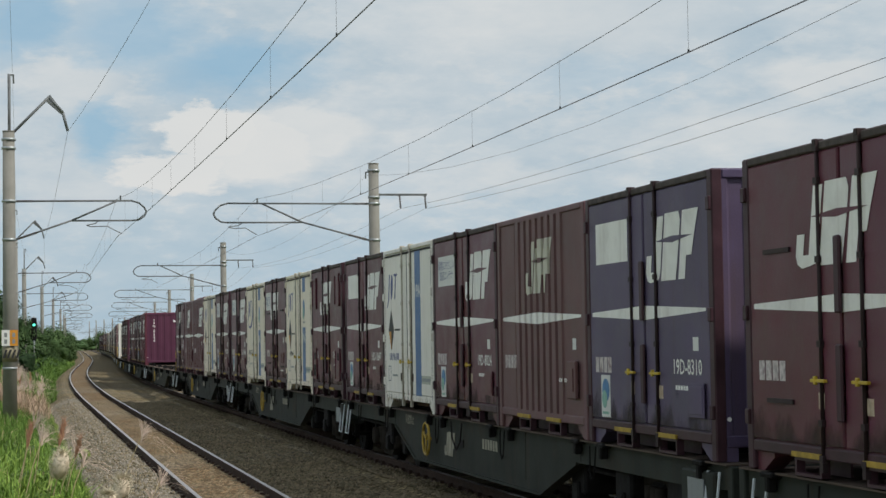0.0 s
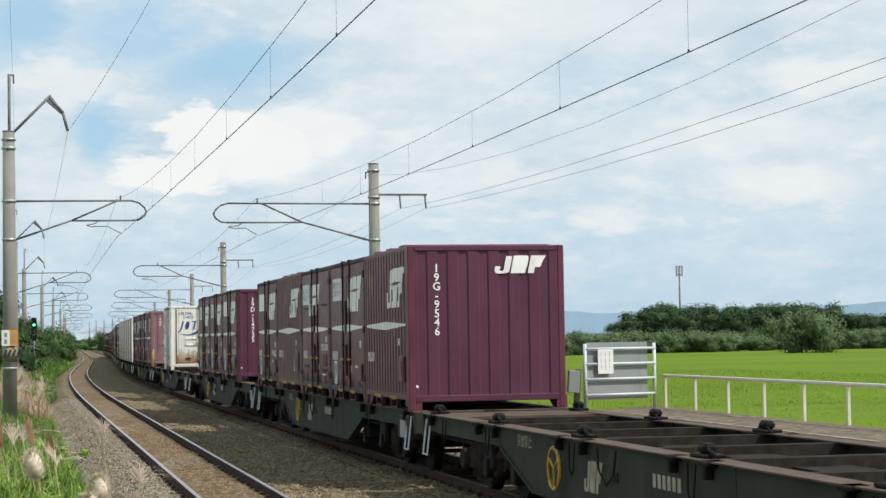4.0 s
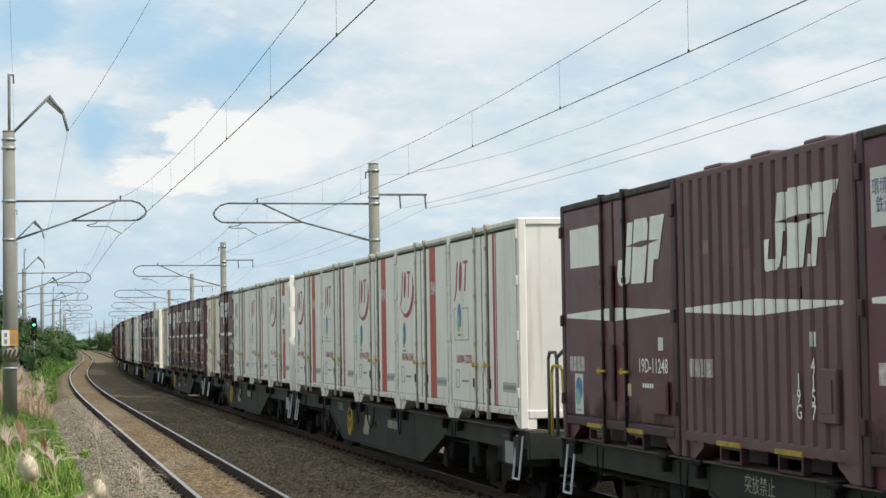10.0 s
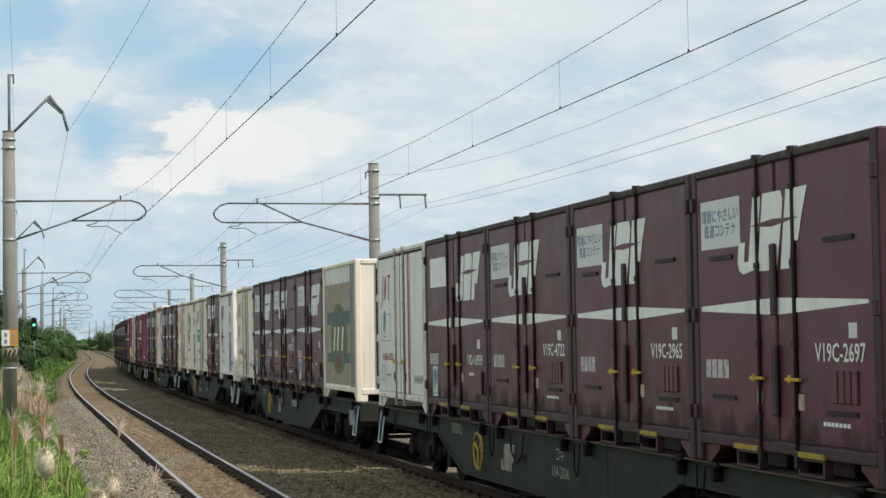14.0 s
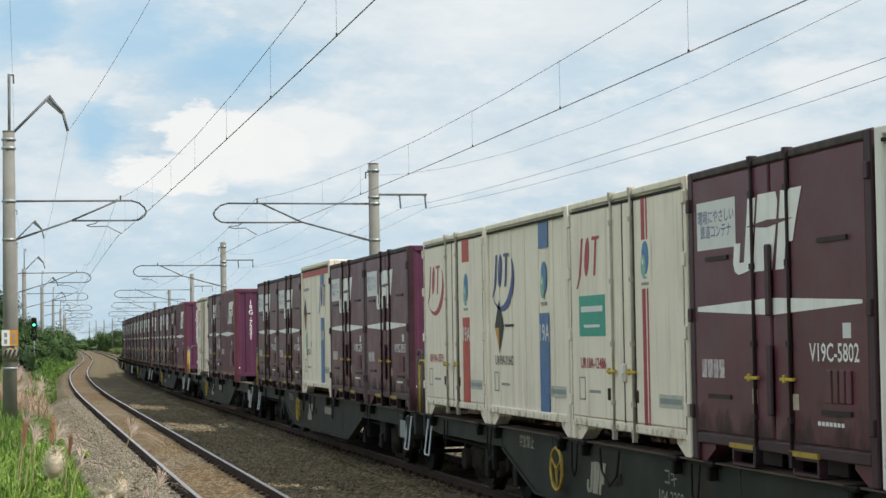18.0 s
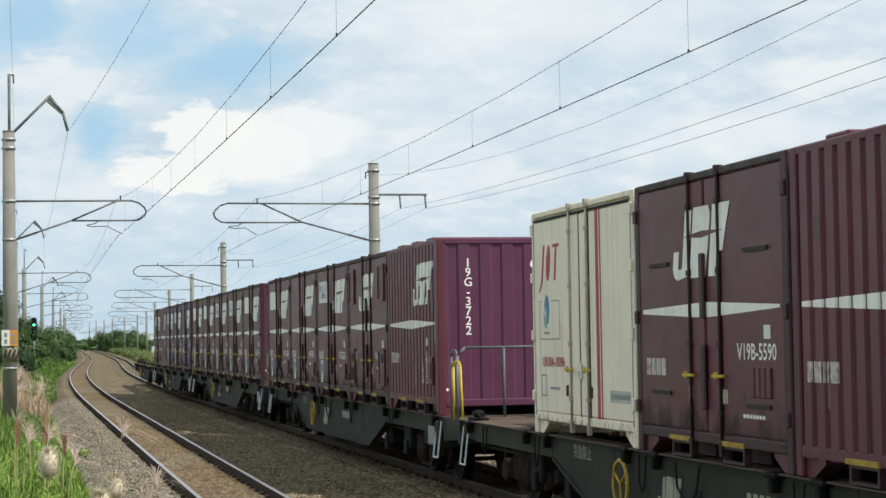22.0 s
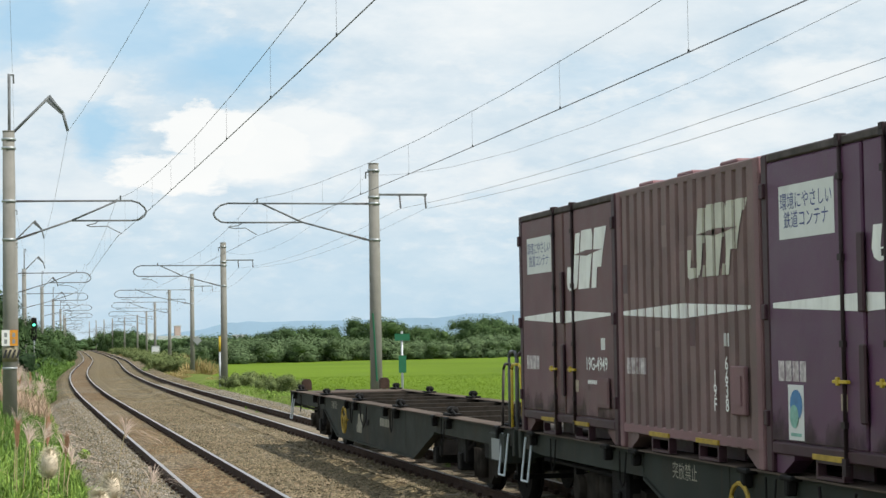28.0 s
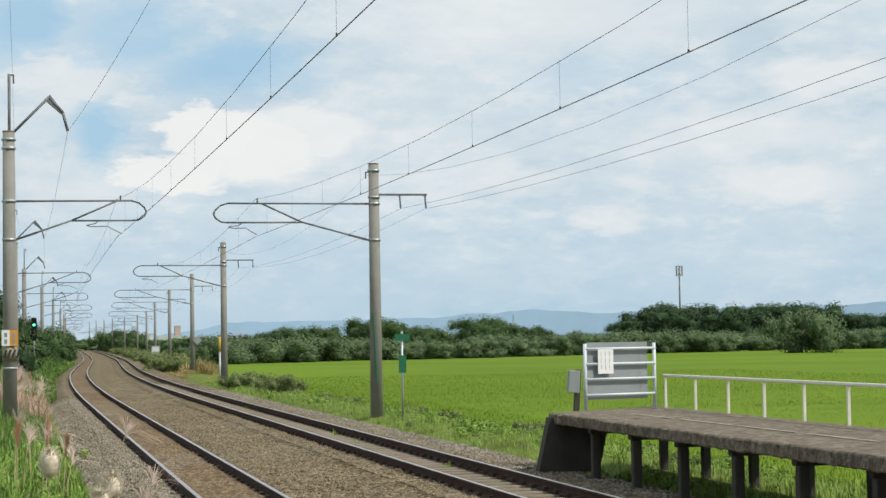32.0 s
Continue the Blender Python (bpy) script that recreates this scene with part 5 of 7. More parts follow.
    # locks on which containers sit
    lk = shared("container_lock", lambda: box(box(bmesh.new(), -0.055, 0.14, -0.12, 0.12, 0.955, 1.0, bevel=0.012), -0.05, 0.03, -0.04, 0.04, 0.84, 0.98, bevel=0.012))
    for i in range(5):
        for a in (-1.45, 1.45):
            for x in ((-1, 1) if i in empty else (-1,)):
                put("container_lock", lk, IRON, w, pose(x * 1.2, (2 - i) * 3.82 + a, 0, 0, 0, 0 if x < 0 else 180))
    def lock():
        b = box(bmesh.new(), -0.10, 0.10, -0.20, 0.20, 1.0, 1.035, bevel=0.01)
        box(b, -0.07, 0.07, -0.10, 0.10, 1.03, 1.13, bevel=0.035)
        tube(b, (-0.03, -0.08, 1.08), (-0.03, -0.36, 1.02), 0.018, n=6)
        tube(b, (0.03, 0.08, 1.06), (0.05, 0.30, 1.0), 0.016, n=6)
        return b
    for k in range(6):
        beside = [i for i in (k - 1, k) if 0 <= i < 5]
        free = [i for i in beside if i in empty]
        if not free:
            continue
        y = (2.5 - k) * 3.82 + (0.0 if len(free) == len(beside) and len(beside) == 2 else 0.28 if free[0] == k - 1 else -0.28)
        for x in (-1, 1):
            put("twist_lock", shared("twist_lock", lock), IRON, w, pose(x * 1.04, y, 0, 0, 0, 0 if x < 0 else 180))
    if tail:
        for x in (-0.86, 0.86):
            t = part("rear_marker_post", bx(x - 0.03, x + 0.03, 9.72, 9.78, 0.9, 1.02), IRON, w)
            part("rear_marker", prism(bmesh.new(), [(x - 0.10, 1.0), (x + 0.10, 1.0), (x + 0.10, 1.18), (x + 0.06, 1.24), (x - 0.06, 1.24), (x - 0.10, 1.18)], 9.62, 9.80, "y"), RAIL_SIDE, t, "dark brown rear lamp box with a rounded top")
    hose = shared("hose", lambda: pipe([(0, -0.35, 0.95), (0, -0.25, 0.7), (0, 0, 0.58), (0, 0.25, 0.72), (0, 0.3, 0.95)], 0.012, 6))
    for y in (0.6,):
        put("hose", hose, RUBBER, w, pose(-1.21, y, 0.0))
    # paint on the near sill: a plain mark and bars in place of the number
    for k, group in enumerate(house_mark(0, 0, 0.66, 0.33)):
        def stencil():
            b = bmesh.new()
            for p in group:
                prism(b, [(-a + 1.55, z + 0.46) for a, z in p], -1.168, -1.163, "x")
            return b
        put("mark", shared("wagon_mark_%d" % k, stencil), WAGONMARK, w, None, "yellowed slanted mark")
    if number:
        plate = part("number", words("コキ\n" + number, 0.19, WAGONMARK), WAGONMARK, w, "yellowed stencilled number")
        plate.matrix_basis = Matrix.Translation((-1.166, -1.15, 0.68)) @ Matrix(((0, 0, -1, 0), (-1, 0, 0, 0), (0, 1, 0, 0), (0, 0, 0, 1)))
    else:
        for i in range(6):
            put("number_bar", shared("number_bar", lambda: box(bmesh.new(), -1.168, -1.163, -0.045, 0.045, 0.66, 0.79)), WAGONMARK, w, pose(0, -0.8 - i * 0.14, 0))
    note = part("warning_words", words("突放禁止", 0.165, WAGONMARK, 1.05), WAGONMARK, w, "yellowed stencilled words")
    note.matrix_basis = Matrix.Translation((-1.166, 4.0, 0.85)) @ Matrix(((0, 0, -1, 0), (-1, 0, 0, 0), (0, 1, 0, 0), (0, 0, 0, 1)))
    bm4 = box(bmesh.new(), -1.169, -1.16, 0.55, 0.75, 0.62, 0.72)
    put("sill_slot", shared("sill_slot", lambda: bm4) if "sill_slot" not in SHELLS else SHELLS["sill_slot"], RUBBER, w, pose(0, -0.2, 0))
    for flag, s in ((rails_at_front, -1), (rails_at_rear, 1)):
        if not flag:
            continue
        y = s * 9.62 if s < 0 else 10.2
        tone, tone2 = (GRIME, GRIME) if tail else (RAILGREY, YELLOW)
        if s > 0:
            part("end_platform", bx(-1.15, 1.15, 9.815, 10.36, 0.955, 0.992), DECK, w)
        part("end_rail", pipe([(-1.1, y, 0.98), (-1.1, y, 1.85), (-1.0, y, 1.95), (1.0, y, 1.95), (1.1, y, 1.85), (1.1, y, 0.98)], 0.020), tone, w, "tubular end rail")
        for x in (-0.45, 0.45):
            part("rail_post", pipe([(x, y, 0.98), (x, y, 1.95)], 0.02), tone, w)
        d = 0.5 if s < 0 else 0.56
        part("grab_iron", pipe([(-1.17, y - s * 0.02, 0.98), (-1.17, y - s * 0.03, 1.70), (-1.17, y - s * 0.08, 1.76), (-1.17, y - s * (d - 0.18), 1.76), (-1.17, y - s * (d - 0.1), 1.70), (-1.17, y - s * d, 0.98)], 0.017), tone2, w, "dark grab iron" if tail else "yellow grab iron")
        if s > 0:
            part("grab_iron", pipe([(-1.16, 10.0, 0.98), (-1.16, 10.0, 1.84), (-1.16, 10.05, 1.91), (-1.16, 10.28, 1.91), (-1.16, 10.34, 1.84), (-1.16, 10.34, 0.98)], 0.018), tone, w, "dark tubular grab iron")
    return w


WHEELSETS = []
TRAIN = []          # (thing, distance of its middle down the line at the start, height)


def wagon_with(rear_edge, load, rails_front=False, rails_rear=False, number=""):
    """A wagon whose rearmost container ends at rear_edge, and its load from rear to front."""
    mid = rear_edge - 9.5
    n0 = len(WHEELSETS)
    w = flat_wagon(rails_front, rails_rear, [i for i in range(5) if i >= len(load) or load[i] is None] if len(load) == 5 else [], rear_edge > 390, number)
    for i in range(n0, len(WHEELSETS)):
        WHEELSETS[i] = (*WHEELSETS[i], mid)
    TRAIN.append((w, mid, 0.0))
    for i, c in enumerate(load):
        if c is not None:
            TRAIN.append((c, mid + (2 - i) * 3.82, DECK_Z + 0.003))


M, J = maroon_container, white_container
wagon_with(14.83, [M("C", "m", "", "")])
wagon_with(34.6, [M("D", "m", "W", "19D-13847", True), J("bdS", "UR19A-398"), M("D", "m", "T", "19D-8024", True), M("H", "b", "", ""), M("D", "v", "W", "19D-8310", True)])
wagon_with(54.0, [M("D", "m", "T", "19D-36583", True), J("bsSh", "UR19A-20956", cream=True), M("C", "m", "T", ""), J("bdSh", "UR19A-41", cream=True), M("A", "m", "", "V19A-354")])
wagon_with(73.6, [M("C", "m", "", "V19B-6390"), M("H", "m", "", ""), M("G", "m", "", "19G-9910"), J("bdSh", "", cream=True), M("D", "m", "T", "19D-30921", True)], rails_rear=True)
wagon_with(93.6, [None] * 5)
wagon_with(113.7, [M("D", "b", "W", "19F-6082", True), M("G", "b", "", "19G-0292"), M("C", "m", "T", "V19C-6006"), M("D", "m", "T", "", True), M("G", "m", "", "", end_number="19G-9546")])
wagon_with(133.7, [None, M("D", "m", "T", "19D-21862", True), M("D", "m", "T", "", True), M("D", "m", "W", "19D-14735", True, "19D-14735"), None])
wagon_with(153.7, [None, None, J("bsSh", "UR19A-21429", rusty=True, end="UR19A-\n    21429", big_end=True), None, None], rails_rear=True)
wagon_with(174.2, [M("D", "m", "W", "19D-11248", True), M("G", "b", "", "19G-4157"), M("C", "m", "T", "V19C-891"), M("D", "m", "T", "19D-12186", True), M("G", "p", "", "19F-6761", end_number="19F|6761")], rails_rear=True)
wagon_with(195.1, [J("rsSe", "UR19A-15464"), J("rle", "UR18A-12345"), J("rsSe", "UR19A-15378"), J("rsSe", "UR19A-15342"), J("rle", "UR18A-12270", end="UR18A-")])
wagon_with(214.9, [J("rle", "UR18A-10068", cream=True), M("C", "m", "T", "V19C-4168"), J("rle", "UR18A-12162"), J("rle", "UR18A-10442"), J("rsSh", "UR19A-15640")], rails_rear=True)
wagon_with(235.1, [J("rle", "UR18A-10235"), M("D", "m", "W", "19D-16939", True), M("C", "m", "T", "V19C-4722"), M("C", "m", "T", "V19C-2965"), M("C", "m", "T", "V19C-2697")], number="104-2006")
wagon_with(256.3, [J("rle", "UR18A-12308", cream=True), M("D", "u", "T", "19D-17220", True), M("C", "m", "T", "V19C-2101"), M("D", "m", "T", "", True), green_container()])
wagon_with(276.3, [J("rsSh", "UR19A-15739", cream=True), J("bsdSh", "UR19A-21642", doors=False, cream=True), J("rgl", "UR18A-12486", cream=True), M("C", "m", "T", "V19C-5802"), J("bdSh", "UR19A-503", doors=False)], rails_rear=True, number="104-2259")
wagon_with(296.5, [M("C", "m", "T", "V19C-4331"), M("C", "m", "T", "V19C-228"), J("bdSt", "UR20A-78", doors=False, cream=True), M("C", "m", "T", "V19C-279"), M("C", "m", "T", "V19C-3915", end_number="V19C-3915")], rails_rear=True)
wagon_with(317.0, [None, J("rle", "UR18A-10096", cream=True), M("C", "m", "", "V19B-5590"), M("G", "m", "", "19G-7231", end_number="19G-7231"), None], rails_rear=True)
wagon_with(337.4, [M("D", "m", "W", "19D-17606", True), M("D", "m", "", "19F-370", True), M("D", "m", "t", "19G-2065", True), M("A", "m", "", "V18A-1019"), M("G", "m", "", "19G-3722", end_number="19G-3722")], rails_rear=True)
wagon_with(358.0, [M("D", "b", "W", "19D-16078", True), M("D", "b", "W", "19D-17042", True), M("D", "b", "k", "19D-7019", True), M("D", "b", "T", "19D-12880", True), M("D", "b", "W", "19D-13241", True, "19D-13241")], rails_rear=True)
wagon_with(377.9, [M("D", "b", "T", "19G-4949"), M("G", "p", "", "19F-6638"), M("D", "u", "T", "19D-12221", True), M("D", "b", "T", "19D-17940", True), M("D", "v", "", "")], rails_rear=True)
wagon_with(397.7, [None] * 5, rails_front=True)

# ---- ground, track bed, field ----
def sheet(name, xs, ys, height, material, kind="structure", label="", follow=True):
    """A sheet over rows of y and columns of x, where x swings with the line."""
    verts, faces = [], []
    for y in ys:
        for x in xs:
            verts.append((x + (bend(y) if follow else 0), y, height(x, y)))
    n = len(xs)
    for j in range(len(ys) - 1):
        for i in range(n - 1):
            a = j * n + i
            faces.append((a, a + 1, a + n + 1, a + n))
    me = bpy.data.meshes.new(name)
    me.from_pydata(verts, [], faces)
    me.materials.append(material)
    me.polygons.foreach_set("use_smooth", [True] * len(faces))
    return tagged(new(name, me), label=label, kind=kind)


def rough(x, y, s=1.0, a=1.0):
    return a * noise.noise(Vector((x * s, y * s, 3.7)))


def ground_height(x, y):
    if x < 1.3:
        z = -0.42 + min(1.0, max(0, (0.9 - x) / 2.2)) * 0.45
        z += max(0, min(1, (y - 40) / 20)) * min(1.0, max(0, (0.5 - x) / 1.2)) * 0.3
    elif x < 9.6:
        z = -0.5
    else:
        z = -0.36 + min(1, max(0, (x - 9.6) / 0.8)) * 0.16 - min(1, max(0, (x - 11.5) / 4.0)) * 0.5 - min(1, max(0, (y - 80) / 120)) * 0.25
    return z + rough(x, y, 0.7, 0.05)


def spread_rows(*spans):
    out = []
    for a, b, step in spans:
        k = int(round((b - a) / step))
        out += [a + (b - a) * i / k for i in range(k)]
    return out + [spans[-1][1]]


GY = spread_rows((-80, 20, 10), (20, 120, 1.5), (120, 400, 10), (400, 1200, 50), (1200, 4600, 400))
sheet("ground", spread_rows((-1500, -100, 200), (-100, -10, 10), (-10, 14, 0.6), (14, 60, 6), (60, 400, 40), (400, 3000, 300)), GY, ground_height, SOIL,
      label="grassy lineside soil that runs out to flat farmland")


def bed_height(x, y):
    e = min(x - 1.15, 9.75 - x)
    top = -0.145 - 0.065 * min(1.0, max(0.0, (x - 5.5) * 2.5))
    z = top if e > 0.7 else top - (0.7 - e) * 0.45
    if 4.2 < x < 5.7:
        z -= 0.05
    if x > 5.7 and abs(x - RIGHT_X) > 0.62:
        z += 0.05
    return z + rough(x, y, 2.2, 0.018) + rough(x, y, 9.0, 0.02)


sheet("track_bed", spread_rows((0.9, 9.9, 0.12)), spread_rows((-70, 18, 4), (18, 70, 0.16), (70, 140, 1.0), (140, 420, 5), (420, 1400, 40)), bed_height, BALLAST,
      label="brown crushed-stone ballast under two tracks")
sheet("rice_field", spread_rows((13.5, 60, 1.5), (60, 420, 20)), spread_rows((-60, 20, 8), (20, 130, 1.2), (130, 270, 6)),
      lambda x, y: -0.26 - 0.26 * min(1, max(0, (y - 40) / 180)) + rough(x, y, 0.35, 0.03) + rough(x, y, 2.0, 0.03) - max(0, (15 - x)) * 0.3, RICE, label="bright green rice field in even growth", follow=False)


def scatter(name, count, place, make, material, label, kind="stuff", category=""):
    """Many small like pieces in one mesh. make(rng) gives vertices and faces of one piece round the origin."""
    rng = random.Random(name)
    shapes = [make(rng) for _ in range(14)]
    verts, faces = [], []
    for _ in range(count):
        x, y, z, s = place(rng)
        vs, fs = shapes[rng.randrange(14)]
        a = rng.uniform(0, 6.283)
        c, si = math.cos(a) * s, math.sin(a) * s
        b = len(verts)
        verts += [(x + vx * c - vy * si, y + vx * si + vy * c, z + vz * s) for vx, vy, vz in vs]
        faces += [tuple(b + i for i in f) for f in fs]
    me = bpy.data.meshes.new(name)
    me.from_pydata(verts, [], faces)
    me.materials.append(material)
    return tagged(new(name, me), label=label, kind=kind, category=category)


def stone(rng):
    r = lambda: rng.uniform(0.6, 1.0)
    vs = [(r(), 0, rng.uniform(-0.2, 0.2)), (0, r(), rng.uniform(-0.2, 0.2)), (-r(), 0, rng.uniform(-0.2, 0.2)), (0, -r(), rng.uniform(-0.2, 0.2)), (rng.uniform(-0.3, 0.3), rng.uniform(-0.3, 0.3), r() * 0.8), (0, 0, -0.5)]
    return vs, [(0, 1, 4), (1, 2, 4), (2, 3, 4), (3, 0, 4), (1, 0, 5), (2, 1, 5), (3, 2, 5), (0, 3, 5)]


def bed_place(x0, x1, y0, y1, s0, s1, lift=0.0):
    def place(rng):
        x = rng.uniform(x0, x1)
        y = y0 + (y1 - y0) * rng.random() ** 1.4
        return x + bend(y), y, bed_height(x, y) + 0.004 + lift, rng.uniform(s0, s1)
    return place


scatter("ballast_stones", 48000, bed_place(1.3, 8.6, 22, 75, 0.020, 0.046), stone, STONES, "loose brown ballast stones between the tracks")
scatter("shoulder_stones", 14000, bed_place(0.95, 2.3, 22, 80, 0.018, 0.045), stone, GREYSTONE, "grey stones on the ballast shoulder")
scatter("shoulder_stones", 14000, bed_place(7.9, 9.7, 22, 90, 0.018, 0.045), stone, GREYSTONE, "grey stones on the ballast shoulder")

sheet("rusty_bed", spread_rows((LEFT_X - 0.50, LEFT_X + 0.50, 0.1)), spread_rows((-70, 18, 4), (18, 70, 0.16), (70, 140, 1.0), (140, 300, 5)), lambda x, y: bed_height(x, y) + 0.015, RUSTBED,
      label="rust-stained ballast between the rails")
# ---- rails and sleepers ----
def rail_line(name, cx, side):
    ys = spread_rows((-70, 20, 6), (20, 70, 5), (70, 240, 4), (240, 1300, 20))
    prof = [(-0.0325, 0.0), (0.0325, 0.0), (0.0325, -0.035), (0.009, -0.048), (0.009, -0.125), (0.063, -0.145), (0.063, -0.155), (-0.063, -0.155), (-0.063, -0.145), (-0.009, -0.125), (-0.009, -0.048), (-0.0325, -0.035)]
    verts, faces, mats = [], [], []
    n = len(prof)
    for y in ys:
        verts += [(cx + side * 0.566 + bend(y) + px, y, pz) for px, pz in prof]
    for j in range(len(ys) - 1):
        for i in range(n):
            a, b = j * n + i, j * n + (i + 1) % n
            faces.append((a, a + n, b + n, b))
            mats.append(1 if i == 0 else 0)
    me = bpy.data.meshes.new(name)
    me.from_pydata(verts, [], faces)
    me.materials.append(RAIL_SIDE)
    me.materials.append(RAIL_TOP)
    me.polygons.foreach_set("material_index", mats)
    return tagged(new(name, me), label="rust-brown steel rail with a bright worn head", category="rail", kind="structure")


for cx in (LEFT_X, RIGHT_X):
    for side in (-1, 1):
        rail_line("rail", cx, side)


# ---- overhead line ----
def concrete_pole(x, y, top, ground=-0.3, r0=0.19, r1=0.15, plates=False, label="weathered round concrete catenary pole"):
    p = new("catenary_pole")
    p.matrix_basis = pose(x, y, ground)
    tagged(p, label, "pole", "poles along the line")
    h = top - ground
    bm = bmesh.new()
    tube(bm, (0, 0, -0.6), (0, 0, h), r0, r1, n=18)
    part("shaft", bm, CONCRETE, p)
    bm = bmesh.new()
    tube(bm, (0, 0, h), (0, 0, h + 0.03), r1 * 1.05, n=16)
    part("cap", bm, CONCRETE, p)
    return p


def pole_bands(p, heights, r=0.17):
    for z in heights:
        bm = tube(bmesh.new(), (0, 0, z - 0.035), (0, 0, z + 0.035), r + 0.012, n=16)
        part("clamp_band", bm, STEEL, p)


def insulator(bm, a, b, r=0.05, n=5):
    a, b = Vector(a), Vector(b)
    for i in range(n):
        c0, c1 = a.lerp(b, i / n), a.lerp(b, (i + 0.55) / n)
        tube(bm, c0, c1, r, r * 0.55, n=8)
    tube(bm, a, b, r * 0.35, n=6)
    return bm


def cantilever(p, s, reach, ground, clamp=0.73, hook=0.91, wire=0.735):
    """A bracket that carries the wires over a track. s: +1 reaches towards +x. reach: to the loop's end; the rest as shares of it."""
    g = -ground
    r = 0.026
    za, zb, zs = 6.11 + g, 5.56 + g, 5.02 + g
    loop = [(s * 0.15, 0, za), (s * (reach - 0.42), 0, za + 0.015), (s * (reach - 0.20), 0, za - 0.05), (s * (reach - 0.05), 0, za - 0.19), (s * reach, 0, za - 0.30), (s * (reach - 0.06), 0, za - 0.42), (s * (reach - 0.22), 0, zb + 0.02), (s * (reach - 0.4), 0, zb), (s * (reach * 0.455), 0, zb)]
    part("top_tube", pipe(loop, r, 8), DULLSTEEL, p, "looped steel bracket tube")
    part("stay_tube", pipe([(s * 0.15, 0, zs), (s * reach * 0.455, 0, zb + 0.01), (s * reach * (clamp - 0.03), 0, za)], r, 8), DULLSTEEL, p)
    part("insulator", insulator(bmesh.new(), (s * 0.22, 0, za), (s * 0.66, 0, za), 0.042, 7), PORCELAIN, p, "dark ribbed insulator")
    d = Vector((s * reach * 0.455 - s * 0.15, 0, zb - zs)).normalized()
    a = Vector((s * 0.15, 0, zs)) + d * 0.12
    part("insulator", insulator(bmesh.new(), a, a + d * 0.55, 0.045, 7), PORCELAIN, p, "dark ribbed insulator")
    away = 1 if wire > hook else -1
    part("steady_arm", pipe([(s * reach * (hook + away * 0.09), 0, zb), (s * reach * (hook + away * 0.06), 0, zb - 0.09), (s * reach * hook, 0, zb - 0.13), (s * reach * (hook + away * 0.03), 0, zb - 0.17), (s * reach * (hook * 0.4 + wire * 0.6), 0, zb - 0.16), (s * reach * wire, 0, zb - 0.36)], 0.013, 6), DULLSTEEL, p)
    part("wire_clamp", pipe([(s * reach * clamp, 0, za), (s * reach * clamp, 0, za + 0.16)], 0.025, 6), DULLSTEEL, p)


# side place, distance, height of the top
RPOLES = ((10.32, 56.8, 7.29), (10.55, 102.9, 7.29), (13.0, 150.6, 7.29), (14.65, 195.9, 7.29), (17.05, 252.9, 7.29), (20.2, 320.0, 7.12), (21.66, 370.2, 7.29), (22.9, 440.0, 7.8), (23.0, 500.0, 8.4), (23.4, 560.0, 8.8), (24.2, 640.0, 9.5), (24.8, 720.0, 10.1))
LPOLES = ((-0.275, 55.7, 8.06), (-0.26, 112.2, 8.06), (0.36, 157.9, 8.06), (2.28, 206.6, 8.06), (4.37, 264.5, 8.06), (6.91, 343.3, 8.06), (8.97, 411.2, 8.06), (10.6, 470.0, 8.2), (12.2, 540.0, 8.5))
for i, (x, y, top) in enumerate(RPOLES):
    g = -0.35
    p = concrete_pole(x, y, top, g)
    cantilever(p, -1, x - (RIGHT_X + bend(y)) + 1.41 if y < 300 else 4.6, g)
    pole_bands(p, (7.1 - g, 6.3 - g, 6.11 - g, 5.03 - g))
    part("feeder_arm", bx(0.1, 1.6, -0.04, 0.04, 6.35 - g, 6.41 - g), DULLSTEEL, p, "steel feeder cross arm")
    for q in (0.78, 1.55):
        part("feeder_insulator", insulator(bmesh.new(), (q, 0, 6.34 - g), (q + 0.03, 0, 5.96 - g), 0.038, 5), PORCELAIN, p)
    part("wire_post", pipe([(-0.16, 0, 7.05 - g), (-0.24, 0, 7.05 - g), (-0.24, 0, 6.86 - g)], 0.02, 6), DULLSTEEL, p)
    if i == 0:
        part("earth_strip", pipe([(-0.02, -0.2, 1.2), (-0.10, -0.2, 2.9), (-0.12, -0.19, 3.2)], 0.03, 6), SIGNGREEN, p, "green guard strip on the shaft")
    if i == 2:
        part("diamond_plate", prism(bmesh.new(), [(0.35, 2.2), (0.70, 2.55), (0.35, 2.9), (0.0, 2.55)], -0.26, -0.24, "y"), BOARD, p, "grey diamond plate")
    if i == 1:
        part("yellow_guard", tube(bmesh.new(), (-0.25, -0.15, 1.9), (-0.25, -0.15, 2.7), 0.055, n=8), YELLOW, p)
        part("guard_post", tube(bmesh.new(), (-0.25, -0.15, -0.3), (-0.25, -0.15, 1.9), 0.05, n=8), STEEL, p)
